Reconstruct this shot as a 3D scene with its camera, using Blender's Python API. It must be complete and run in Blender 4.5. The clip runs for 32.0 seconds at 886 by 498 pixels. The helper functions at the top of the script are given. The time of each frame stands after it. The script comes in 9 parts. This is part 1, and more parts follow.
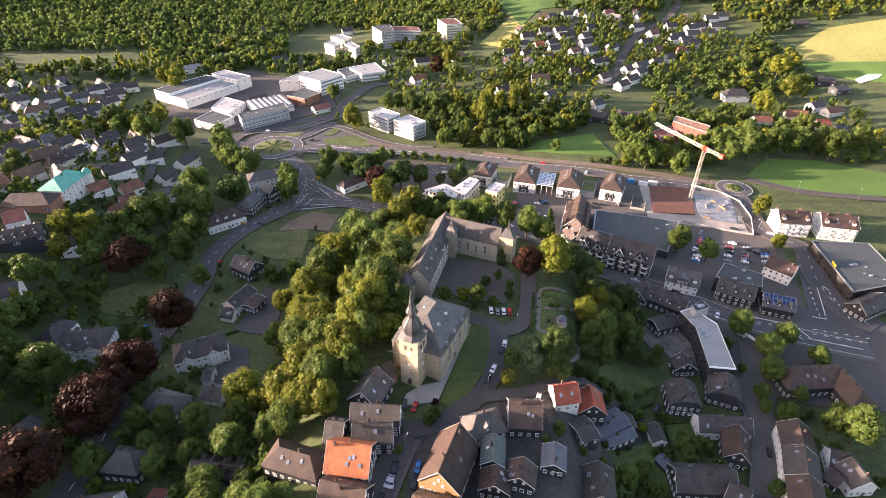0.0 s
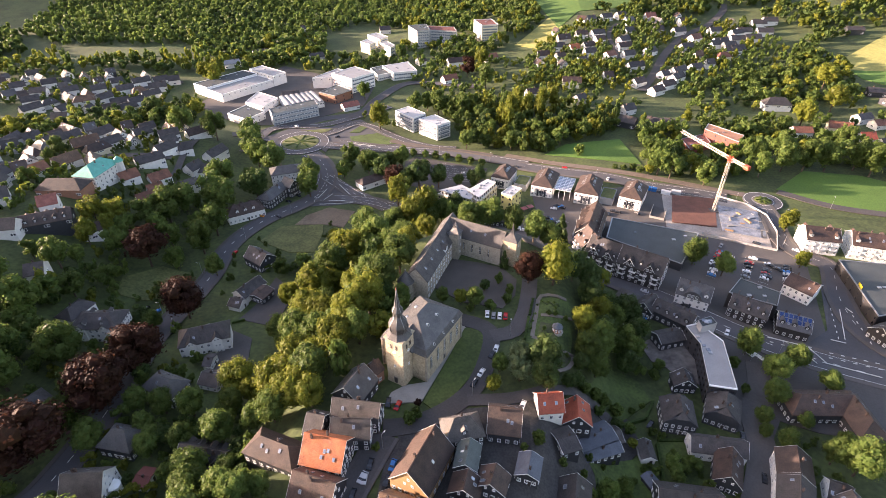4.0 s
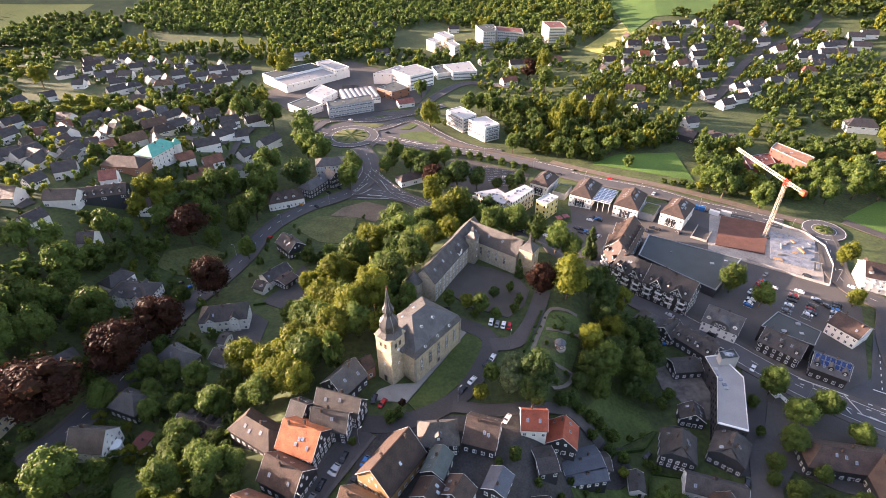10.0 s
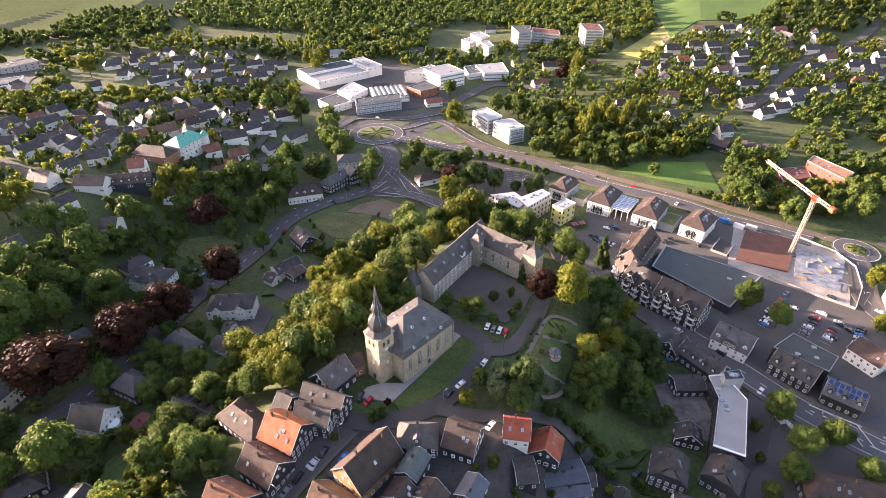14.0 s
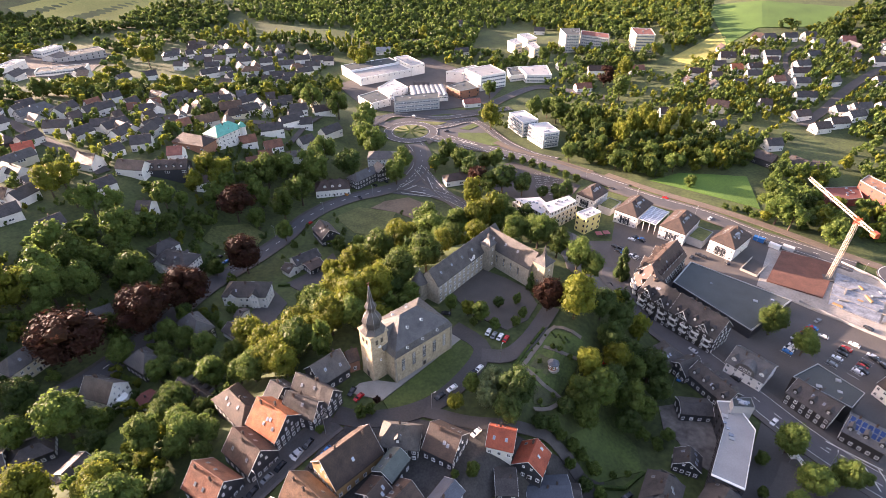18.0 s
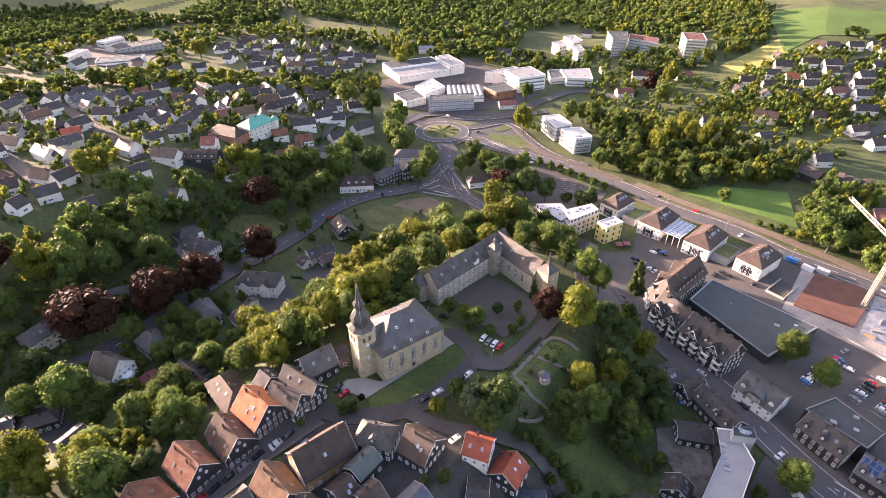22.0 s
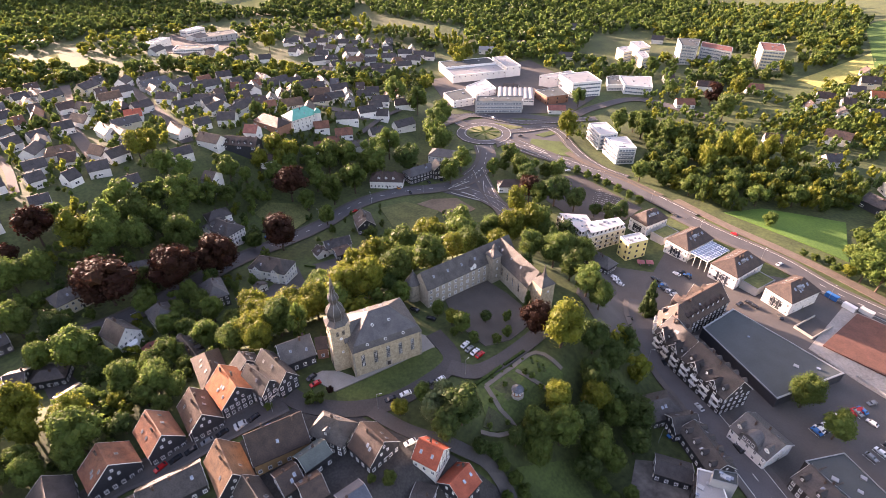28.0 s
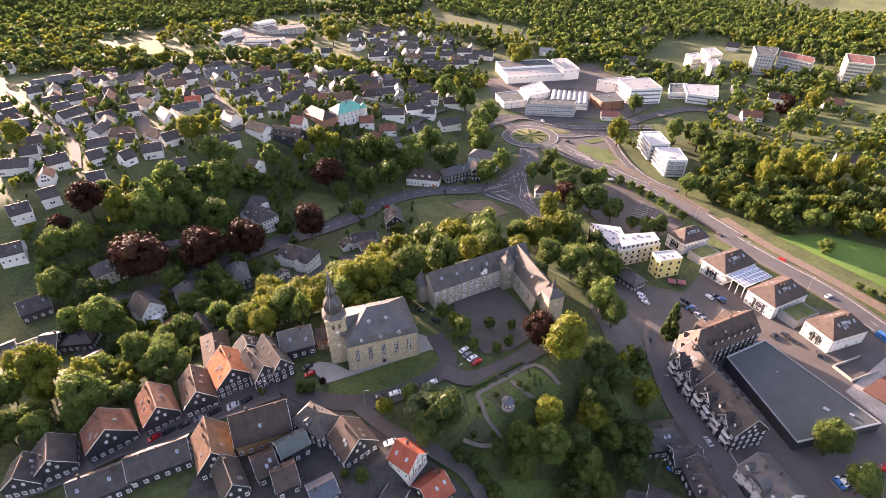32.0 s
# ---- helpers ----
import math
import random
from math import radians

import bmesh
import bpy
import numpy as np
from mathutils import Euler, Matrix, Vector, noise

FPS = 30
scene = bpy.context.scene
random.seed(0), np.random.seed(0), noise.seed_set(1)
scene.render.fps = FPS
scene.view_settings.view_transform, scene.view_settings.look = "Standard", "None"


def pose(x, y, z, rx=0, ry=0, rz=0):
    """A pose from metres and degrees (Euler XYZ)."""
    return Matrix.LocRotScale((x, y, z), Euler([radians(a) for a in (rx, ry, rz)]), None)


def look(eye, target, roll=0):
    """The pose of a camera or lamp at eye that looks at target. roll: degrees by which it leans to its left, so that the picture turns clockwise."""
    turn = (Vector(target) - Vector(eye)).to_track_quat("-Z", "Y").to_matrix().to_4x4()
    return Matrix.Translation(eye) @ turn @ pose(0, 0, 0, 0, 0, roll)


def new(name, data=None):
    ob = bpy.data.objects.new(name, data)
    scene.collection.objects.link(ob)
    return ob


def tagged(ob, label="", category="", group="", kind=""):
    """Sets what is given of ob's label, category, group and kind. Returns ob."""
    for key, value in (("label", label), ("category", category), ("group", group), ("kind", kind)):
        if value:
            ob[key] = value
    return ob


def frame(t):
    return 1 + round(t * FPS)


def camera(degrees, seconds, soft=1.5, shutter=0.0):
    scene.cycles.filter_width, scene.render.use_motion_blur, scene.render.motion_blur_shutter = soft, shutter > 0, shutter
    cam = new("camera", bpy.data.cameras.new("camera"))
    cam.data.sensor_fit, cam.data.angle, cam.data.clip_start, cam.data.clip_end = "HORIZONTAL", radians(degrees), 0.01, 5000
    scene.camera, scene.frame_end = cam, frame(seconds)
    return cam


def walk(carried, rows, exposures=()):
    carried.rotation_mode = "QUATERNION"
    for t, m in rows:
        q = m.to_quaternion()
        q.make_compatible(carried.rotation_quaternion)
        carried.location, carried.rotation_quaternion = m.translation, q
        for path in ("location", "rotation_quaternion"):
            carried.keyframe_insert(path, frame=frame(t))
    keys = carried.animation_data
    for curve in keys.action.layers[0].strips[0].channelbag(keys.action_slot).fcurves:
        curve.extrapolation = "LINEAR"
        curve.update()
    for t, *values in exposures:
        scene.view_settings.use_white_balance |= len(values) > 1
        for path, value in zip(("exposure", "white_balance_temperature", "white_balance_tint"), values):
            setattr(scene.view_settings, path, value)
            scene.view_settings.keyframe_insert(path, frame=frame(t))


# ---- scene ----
cam = camera(79.8, 32.0, 0.7)
METRES, EYE, TILT, LEAN, TURN = 146.0, 151.0, -34.5, 0.0, 0.0
ROWS = [
    (0.0, 0.0, 0.0, 0.0, 0.0, 0.0, -0.0),
    (0.5, 0.0146, 0.0002, 0.0007, 0.72, -0.0, -0.48),
    (1.0, 0.0299, 0.0003, 0.0015, 1.27, 0.0, -0.85),
    (1.5, 0.0443, 0.0005, 0.003, 1.77, -0.03, -1.2),
    (2.0, 0.0597, 0.001, 0.0035, 2.18, -0.02, -1.44),
    (2.5, 0.074, 0.001, 0.004, 2.51, -0.05, -1.65),
    (4.5, 0.1285, 0.0046, 0.0079, 4.78, -0.16, -3.16),
    (5.0, 0.1416, 0.0065, 0.0093, 5.38, -0.21, -3.6),
    (5.5, 0.1558, 0.008, 0.0117, 6.01, -0.26, -3.99),
    (6.0, 0.1689, 0.0104, 0.0131, 6.65, -0.3, -4.45),
    (6.5, 0.1826, 0.0125, 0.0154, 7.26, -0.36, -4.86),
    (7.0, 0.197, 0.0148, 0.0176, 7.64, -0.38, -5.07),
    (7.5, 0.2102, 0.0174, 0.0199, 7.94, -0.42, -5.28),
    (8.0, 0.2235, 0.0201, 0.0219, 8.5, -0.49, -5.67),
    (8.5, 0.2366, 0.0228, 0.0241, 9.24, -0.58, -6.18),
    (9.0, 0.2492, 0.0261, 0.0263, 9.95, -0.65, -6.71),
    (9.5, 0.2633, 0.0289, 0.029, 10.68, -0.76, -7.16),
    (10.0, 0.2756, 0.0322, 0.0316, 11.36, -0.86, -7.66),
    (10.5, 0.2882, 0.0358, 0.0345, 12.1, -0.96, -8.16),
    (11.0, 0.3012, 0.0394, 0.0369, 12.76, -1.05, -8.6),
    (11.5, 0.3144, 0.0431, 0.0397, 13.4, -1.15, -9.01),
    (12.0, 0.3269, 0.0468, 0.0426, 13.87, -1.24, -9.31),
    (12.5, 0.3392, 0.0505, 0.0452, 14.24, -1.32, -9.56),
    (13.0, 0.3514, 0.0542, 0.048, 14.72, -1.4, -9.88),
    (13.5, 0.3636, 0.0582, 0.0512, 15.09, -1.48, -10.13),
    (15.5, 0.4124, 0.075, 0.0626, 17.04, -1.84, -11.42),
    (16.0, 0.426, 0.0802, 0.0671, 17.86, -2.01, -11.94),
    (16.5, 0.4389, 0.0853, 0.0712, 18.61, -2.18, -12.43),
    (17.0, 0.4528, 0.0912, 0.0754, 19.35, -2.35, -12.88),
    (17.5, 0.4657, 0.0975, 0.0793, 20.04, -2.53, -13.35),
    (18.0, 0.4791, 0.1032, 0.0843, 20.67, -2.7, -13.72),
    (18.5, 0.4934, 0.1098, 0.089, 21.31, -2.86, -14.08),
    (19.0, 0.5068, 0.1166, 0.0934, 21.95, -3.01, -14.45),
    (19.5, 0.5187, 0.1238, 0.0983, 22.67, -3.23, -14.92),
    (20.0, 0.5336, 0.1309, 0.1032, 23.48, -3.42, -15.33),
    (20.5, 0.5468, 0.1384, 0.1081, 24.2, -3.64, -15.77),
    (21.0, 0.5605, 0.1461, 0.1135, 24.91, -3.84, -16.16),
    (21.5, 0.5742, 0.1541, 0.1195, 25.51, -4.02, -16.48),
    (22.0, 0.5883, 0.1622, 0.1254, 26.02, -4.17, -16.76),
    (22.5, 0.6029, 0.1706, 0.1312, 26.36, -4.27, -16.93),
    (23.0, 0.6169, 0.179, 0.1369, 26.72, -4.37, -17.11),
    (23.5, 0.6309, 0.1875, 0.1428, 27.12, -4.5, -17.3),
    (24.0, 0.6449, 0.1962, 0.1486, 27.6, -4.64, -17.56),
    (24.5, 0.6589, 0.205, 0.1544, 28.3, -4.85, -17.94),
    (26.5, 0.7148, 0.243, 0.1796, 31.31, -5.82, -19.59),
    (27.0, 0.7292, 0.2529, 0.187, 32.41, -6.21, -20.12),
    (27.5, 0.7426, 0.2632, 0.1942, 33.48, -6.6, -20.66),
    (28.0, 0.7556, 0.2734, 0.2015, 34.18, -6.86, -20.99),
    (28.5, 0.7683, 0.2843, 0.2088, 34.94, -7.15, -21.35),
    (29.0, 0.781, 0.2954, 0.2166, 35.99, -7.55, -21.85),
    (29.5, 0.7933, 0.3071, 0.2247, 37.02, -7.97, -22.35),
    (30.0, 0.8061, 0.319, 0.2326, 37.85, -8.3, -22.68),
    (30.5, 0.818, 0.3312, 0.2411, 38.55, -8.59, -22.98),
    (31.0, 0.8298, 0.3438, 0.249, 39.4, -8.92, -23.33),
    (31.5, 0.841, 0.3566, 0.2576, 40.68, -9.46, -23.89),
    (32.0, 0.8522, 0.3698, 0.2657, 42.01, -10.02, -24.44),
]
EXPOSURES = [(0.0, 2.18, 6600, 32), (18.0, 2.40, 6720, 37), (32.0, 2.48, 6950, 42)]
walk(cam, [(t, pose(0, 0, EYE, TILT, LEAN, TURN) @ pose(METRES * x, METRES * y, METRES * z, 90 + pitch, roll, yaw)) for t, x, y, z, yaw, pitch, roll in ROWS], EXPOSURES)

# ---- light ----
SUN_AZ, SUN_EL = radians(179.0), radians(10.2)   # direction to the sun, counted from +x
world = bpy.data.worlds.new("world")
scene.world = world
world.use_nodes = True
wn = world.node_tree.nodes
sky = wn.new("ShaderNodeTexSky")
sky.sky_type, sky.sun_disc = "NISHITA", False
sky.sun_elevation, sky.sun_rotation = SUN_EL, radians(90) - SUN_AZ
sky.air_density, sky.dust_density, sky.altitude = 1.2, 3.0, 200
wn["Background"].inputs[1].default_value = 0.124
world.node_tree.links.new(sky.outputs[0], wn["Background"].inputs[0])
sun = new("sun", bpy.data.lights.new("sun", "SUN"))
sun.data.energy, sun.data.angle, sun.data.color = 5.0, radians(0.8), (1.0, 0.83, 0.61)
to_sun = Vector((math.cos(SUN_AZ) * math.cos(SUN_EL), math.sin(SUN_AZ) * math.cos(SUN_EL), math.sin(SUN_EL)))
sun.matrix_world = look(to_sun * 400, (0, 0, 0))

# ---- materials ----
MATS = {}


def mat(name, color, rough=0.8, vary=0.25, scale=0.6, fine=8.0, bump=0.2, tint=None, metal=0.0, rand=0.15, leaf=0.0):
    """A surface with variation at two scales, a little difference from object to object, and fine relief."""
    if name in MATS:
        return MATS[name]
    m = bpy.data.materials.new(name)
    m.use_nodes = True
    n, l = m.node_tree.nodes, m.node_tree.links
    b = n["Principled BSDF"]
    co = n.new("ShaderNodeNewGeometry")
    big = n.new("ShaderNodeTexNoise")
    big.inputs["Scale"].default_value, big.inputs["Detail"].default_value = scale, 4
    small = n.new("ShaderNodeTexNoise")
    small.inputs["Scale"].default_value, small.inputs["Detail"].default_value = fine, 3
    l.new(co.outputs["Position"], big.inputs["Vector"])
    l.new(co.outputs["Position"], small.inputs["Vector"])
    add = n.new("ShaderNodeMath")
    add.operation = "ADD"
    l.new(big.outputs["Fac"], add.inputs[0])
    l.new(small.outputs["Fac"], add.inputs[1])
    ramp = n.new("ShaderNodeMapRange")
    ramp.inputs[1].default_value, ramp.inputs[2].default_value = 0.6, 1.4
    l.new(add.outputs[0], ramp.inputs[0])
    mix = n.new("ShaderNodeMix")
    mix.data_type = "RGBA"
    dark = [v * (1 - vary) for v in color]
    light = [min(1, v * (1 + vary)) for v in (tint or color)]
    mix.inputs[6].default_value, mix.inputs[7].default_value = (*dark, 1), (*light, 1)
    l.new(ramp.outputs[0], mix.inputs[0])
    info = n.new("ShaderNodeObjectInfo")
    rr = n.new("ShaderNodeMapRange")
    rr.inputs[3].default_value, rr.inputs[4].default_value = 1 - rand, 1 + rand
    l.new(info.outputs["Random"], rr.inputs[0])
    hsv = n.new("ShaderNodeHueSaturation")
    l.new(rr.outputs[0], hsv.inputs["Value"])
    l.new(mix.outputs[2], hsv.inputs["Color"])
    l.new(hsv.outputs[0], b.inputs["Base Color"])
    b.inputs["Roughness"].default_value, b.inputs["Metallic"].default_value = rough, metal
    if leaf:
        b.inputs["Specular IOR Level"].default_value = 0.15
        isle = n.new("ShaderNodeMapRange")
        isle.inputs[3].default_value, isle.inputs[4].default_value = 0.485, 0.515
        l.new(co.outputs["Random Per Island"], isle.inputs[0])
        l.new(isle.outputs[0], hsv.inputs["Hue"])
        tr = n.new("ShaderNodeBsdfTranslucent")
        l.new(hsv.outputs[0], tr.inputs["Color"])
        ms = n.new("ShaderNodeMixShader")
        ms.inputs[0].default_value = leaf
        l.new(b.outputs[0], ms.inputs[1])
        l.new(tr.outputs[0], ms.inputs[2])
        l.new(ms.outputs[0], n["Material Output"].inputs[0])
    elif bump:
        bp = n.new("ShaderNodeBump")
        bp.inputs["Strength"].default_value, bp.inputs["Distance"].default_value = bump, 0.05
        l.new(small.outputs["Fac"], bp.inputs["Height"])
        l.new(bp.outputs[0], b.inputs["Normal"])
    MATS[name] = m
    return m


def tiles(name, color, tint, rows=2.6, vary=0.35, rough=0.6):
    """Roof covering: courses of tiles or slates that run level, with weathering."""
    m = mat(name, color, rough, vary, 0.35, 3.0, 0.0, tint, rand=0.18)
    n, l = m.node_tree.nodes, m.node_tree.links
    tc = n.new("ShaderNodeTexCoord")
    wave = n.new("ShaderNodeTexWave")
    wave.bands_direction, wave.wave_profile = "Z", "SAW"
    wave.inputs["Scale"].default_value, wave.inputs["Distortion"].default_value = rows, 0.6
    l.new(tc.outputs["Object"], wave.inputs["Vector"])
    bp = n.new("ShaderNodeBump")
    bp.inputs["Strength"].default_value, bp.inputs["Distance"].default_value = 0.5, 0.06
    l.new(wave.outputs["Fac"], bp.inputs["Height"])
    l.new(bp.outputs[0], n["Principled BSDF"].inputs["Normal"])
    return m


ROOF = {
    "orange": tiles("orange_tiles", (0.24, 0.066, 0.024), (0.38, 0.115, 0.040), vary=0.4),
    "red": tiles("red_tiles", (0.33, 0.060, 0.030), (0.40, 0.090, 0.045)),
    "redtile": tiles("old_red_tiles", (0.24, 0.07, 0.05), (0.30, 0.11, 0.08)),
    "rust": tiles("rust_tiles", (0.095, 0.037, 0.023), (0.19, 0.075, 0.041), vary=0.45),
    "brown": tiles("brown_tiles", (0.027, 0.018, 0.015), (0.060, 0.036, 0.027), vary=0.45),
    # Brown tiles again, with sunlight on the slope put into the colour.
    "brownlit": tiles("sunlit_brown_tiles", (0.072, 0.042, 0.027), (0.135, 0.077, 0.046), vary=0.45),
    "brownslate": tiles("umber_tiles", (0.036, 0.026, 0.023), (0.066, 0.045, 0.036), vary=0.45),
    "dark": tiles("anthracite_tiles", (0.026, 0.023, 0.023), (0.056, 0.048, 0.045), vary=0.45),
    "slateroof": tiles("slate_shingles", (0.056, 0.055, 0.057), (0.100, 0.095, 0.092), 4.0, 0.25, 0.42),
    "greyroof": tiles("grey_shingles", (0.042, 0.040, 0.039), (0.084, 0.076, 0.070), 4.0),
    "bluegrey": tiles("blue_grey_sheet", (0.050, 0.060, 0.080), (0.080, 0.092, 0.115), 1.0, 0.2, 0.45),
    "greengrey": tiles("green_grey_felt", (0.055, 0.072, 0.066), (0.085, 0.102, 0.095), 1.0, 0.2),
    "green": tiles("copper_green_roof", (0.06, 0.30, 0.24), (0.10, 0.40, 0.32), 2.0, 0.15),
    "redflat": mat("red_roof_felt", (0.15, 0.05, 0.04), 0.9, 0.2),
    "brickroof": tiles("terracotta_tiles", (0.24, 0.11, 0.065), (0.32, 0.16, 0.09)),
    "solar": tiles("black_tiles", (0.05, 0.05, 0.055), (0.08, 0.08, 0.085)),
    "flatgrey": mat("grey_roof_felt", (0.050, 0.062, 0.065), 0.85, 0.22, 0.12, 2.0, 0.1),
    "lightflat": mat("pale_sheet_roof", (0.27, 0.272, 0.278), 0.6, 0.15, 0.2, 2.0, 0.1),
    "whiteflat": mat("white_roof_membrane", (0.44, 0.44, 0.445), 0.6, 0.12, 0.2, 2.0, 0.1),
}
WALL = {
    "slate": mat("slate_cladding", (0.030, 0.032, 0.038), 0.6, 0.3, 1.2, 12, 0.3),
    "black": mat("black_timber", (0.026, 0.024, 0.024), 0.7, 0.3, 1.2, 12, 0.3),
    "white": mat("white_render", (0.72, 0.70, 0.66), 0.85, 0.14, 0.5, 9, 0.1),
    "cream": mat("cream_render", (0.62, 0.55, 0.40), 0.85, 0.12, 0.5, 9, 0.1),
    "yellow": mat("yellow_render", (0.70, 0.60, 0.24), 0.85, 0.10, 0.5, 9, 0.1),
    "greywall": mat("grey_render", (0.36, 0.35, 0.34), 0.85, 0.15, 0.5, 9, 0.1),
    "timber": mat("limewash_infill", (0.66, 0.64, 0.58), 0.85, 0.15, 0.8, 9, 0.1),
    "oldtimber": mat("ochre_weatherboard", (0.33, 0.20, 0.09), 0.8, 0.25, 0.9, 9, 0.2),
    "redbrick": mat("red_brick", (0.21, 0.065, 0.048), 0.85, 0.25, 0.6, 9, 0.3),
    "brickwall": mat("brown_brick", (0.28, 0.14, 0.09), 0.85, 0.25, 0.6, 9, 0.3),
    "offices": mat("grey_facade", (0.42, 0.41, 0.39), 0.7, 0.15),
    "stone": mat("sandstone_rubble", (0.36, 0.29, 0.19), 0.9, 0.35, 0.9, 2.5, 0.6, (0.44, 0.37, 0.26)),
    "castle": mat("grey_rubble", (0.27, 0.24, 0.19), 0.9, 0.35, 0.9, 2.5, 0.6, (0.34, 0.30, 0.24)),
}
WHITE = mat("white_paint", (0.78, 0.78, 0.76), 0.5, 0.06, 1, 9, 0.0)
GLASS = mat("window_glass", (0.035, 0.04, 0.05), 0.08, 0.3, 0.8, 3, 0.0, rand=0.4)
BRICK = mat("chimney_brick", (0.105, 0.070, 0.056), 0.9, 0.3, 2, 12, 0.3)
DARKWOOD = mat("dark_timber_beam", (0.035, 0.028, 0.024), 0.7, 0.3, 2, 12, 0.2)
METAL = mat("zinc_sheet", (0.35, 0.36, 0.37), 0.45, 0.15, 1, 9, 0.0, metal=0.7)
SKYLIGHT = mat("skylight_glass", (0.32, 0.36, 0.42), 0.06, 0.15, 1, 3, 0.0, metal=0.5)
BARK = mat("bark", (0.09, 0.065, 0.045), 0.95, 0.35, 1.5, 10, 0.5)
LEAF = {
    "g": mat("green_leaves", (0.072, 0.118, 0.026), 0.5, 0.30, 0.12, 0.9, 0, (0.120, 0.168, 0.040), rand=0.25, leaf=0.5),
    # For yellowish trees, and for sunlit crowns: the sun is in the leaf colour.
    "y": mat("sunlit_yellow_green_leaves", (0.125, 0.150, 0.020), 0.5, 0.25, 0.12, 0.9, 0, (0.180, 0.200, 0.030), rand=0.2, leaf=0.5),
    "d": mat("dark_leaves", (0.042, 0.074, 0.021), 0.5, 0.30, 0.12, 0.9, 0, (0.068, 0.106, 0.029), rand=0.2, leaf=0.4),
    "c": mat("copper_beech_leaves", (0.024, 0.011, 0.008), 0.65, 0.35, 0.12, 0.9, 0, (0.050, 0.020, 0.011), rand=0.2, leaf=0.3),
    "l": mat("silvery_leaves", (0.105, 0.150, 0.065), 0.5, 0.25, 0.25, 1.4, 0, (0.140, 0.185, 0.090), rand=0.1, leaf=0.4),
}
GROUND = {
    "asphalt": mat("asphalt", (0.074, 0.073, 0.078), 0.85, 0.22, 0.15, 2.0, 0.2),
    "asphalt_old": mat("worn_asphalt", (0.070, 0.064, 0.061), 0.9, 0.25, 0.12, 1.5, 0.2),
    "paving": mat("concrete_paving", (0.086, 0.078, 0.073), 0.9, 0.22, 0.10, 1.5, 0.2),
    "flagstone": mat("flagstone", (0.30, 0.28, 0.25), 0.9, 0.2, 0.25, 2.5, 0.3),
    "gravel_court": mat("fine_gravel", (0.085, 0.074, 0.064), 0.95, 0.25, 0.15, 4, 0.3),
    "gravel": mat("building_rubble", (0.33, 0.30, 0.27), 0.95, 0.35, 0.15, 1.0, 0.5),
    # Lawn is darker than pasture: shade over the lawns put into the colour.
    "lawn": mat("shaded_mown_grass", (0.042, 0.068, 0.015), 0.9, 0.4, 0.10, 0.9, 0.4, (0.066, 0.098, 0.022)),
    "lawn_bright": mat("church_grass", (0.050, 0.078, 0.015), 0.9, 0.35, 0.10, 0.9, 0.4, (0.075, 0.105, 0.022)),
    # Pasture is brighter than lawn: sun on open fields put into the colour.
    "pasture": mat("light_toned_pasture", (0.050, 0.118, 0.013), 0.9, 0.25, 0.03, 1.0, 0.4, (0.072, 0.145, 0.020)),
    "meadow": mat("rough_meadow", (0.075, 0.095, 0.028), 0.95, 0.4, 0.10, 0.8, 0.5, (0.11, 0.12, 0.04)),
    "soil": mat("bare_soil", (0.15, 0.115, 0.08), 0.95, 0.35, 0.12, 1.0, 0.4),
    # Low sun on the far grass is put into this bright yellow.
    "gold": mat("sunlit_mown_field", (0.20, 0.21, 0.05), 0.95, 0.22, 0.015, 0.4, 0.3, (0.27, 0.26, 0.075)),
    "foil": mat("white_silage_foil", (0.75, 0.75, 0.76), 0.4, 0.1),
    "rust": mat("rust_membrane", (0.12, 0.052, 0.036), 0.85, 0.35, 0.2, 1.5, 0.2),
    "blue": mat("blue_grey_membrane", (0.10, 0.13, 0.18), 0.6, 0.5, 0.35, 1.6, 0.2, (0.26, 0.28, 0.32)),
    "ballast": mat("railway_ballast", (0.125, 0.098, 0.078), 0.95, 0.3, 0.3, 3, 0.4),
    "soil_dark": mat("dark_garden_soil", (0.055, 0.050, 0.030), 0.95, 0.4, 0.3, 1.5, 0.5, (0.06, 0.075, 0.03)),
    "path": mat("gravel_path", (0.17, 0.15, 0.125), 0.95, 0.2, 0.3, 3, 0.3),
    "paint": mat("road_paint", (0.62, 0.62, 0.60), 0.7, 0.2),
}
ground_mat = mat("wild_grass", (0.032, 0.050, 0.013), 0.9, 0.45, 0.06, 0.5, 0.5, (0.056, 0.076, 0.021))
PAINTS = {k: mat(k + "_car_paint", v, 0.25, 0.03, 1, 9, 0, rand=0.0) for k, v in dict(
    white=(0.75, 0.75, 0.75), grey=(0.22, 0.23, 0.24), silver=(0.48, 0.49, 0.50), dark=(0.022, 0.024, 0.028),
    red=(0.42, 0.02, 0.02), blue=(0.03, 0.16, 0.42), orange=(0.55, 0.22, 0.03)).items()}
RUBBER = mat("rubber", (0.02, 0.02, 0.02), 0.85, 0.1)


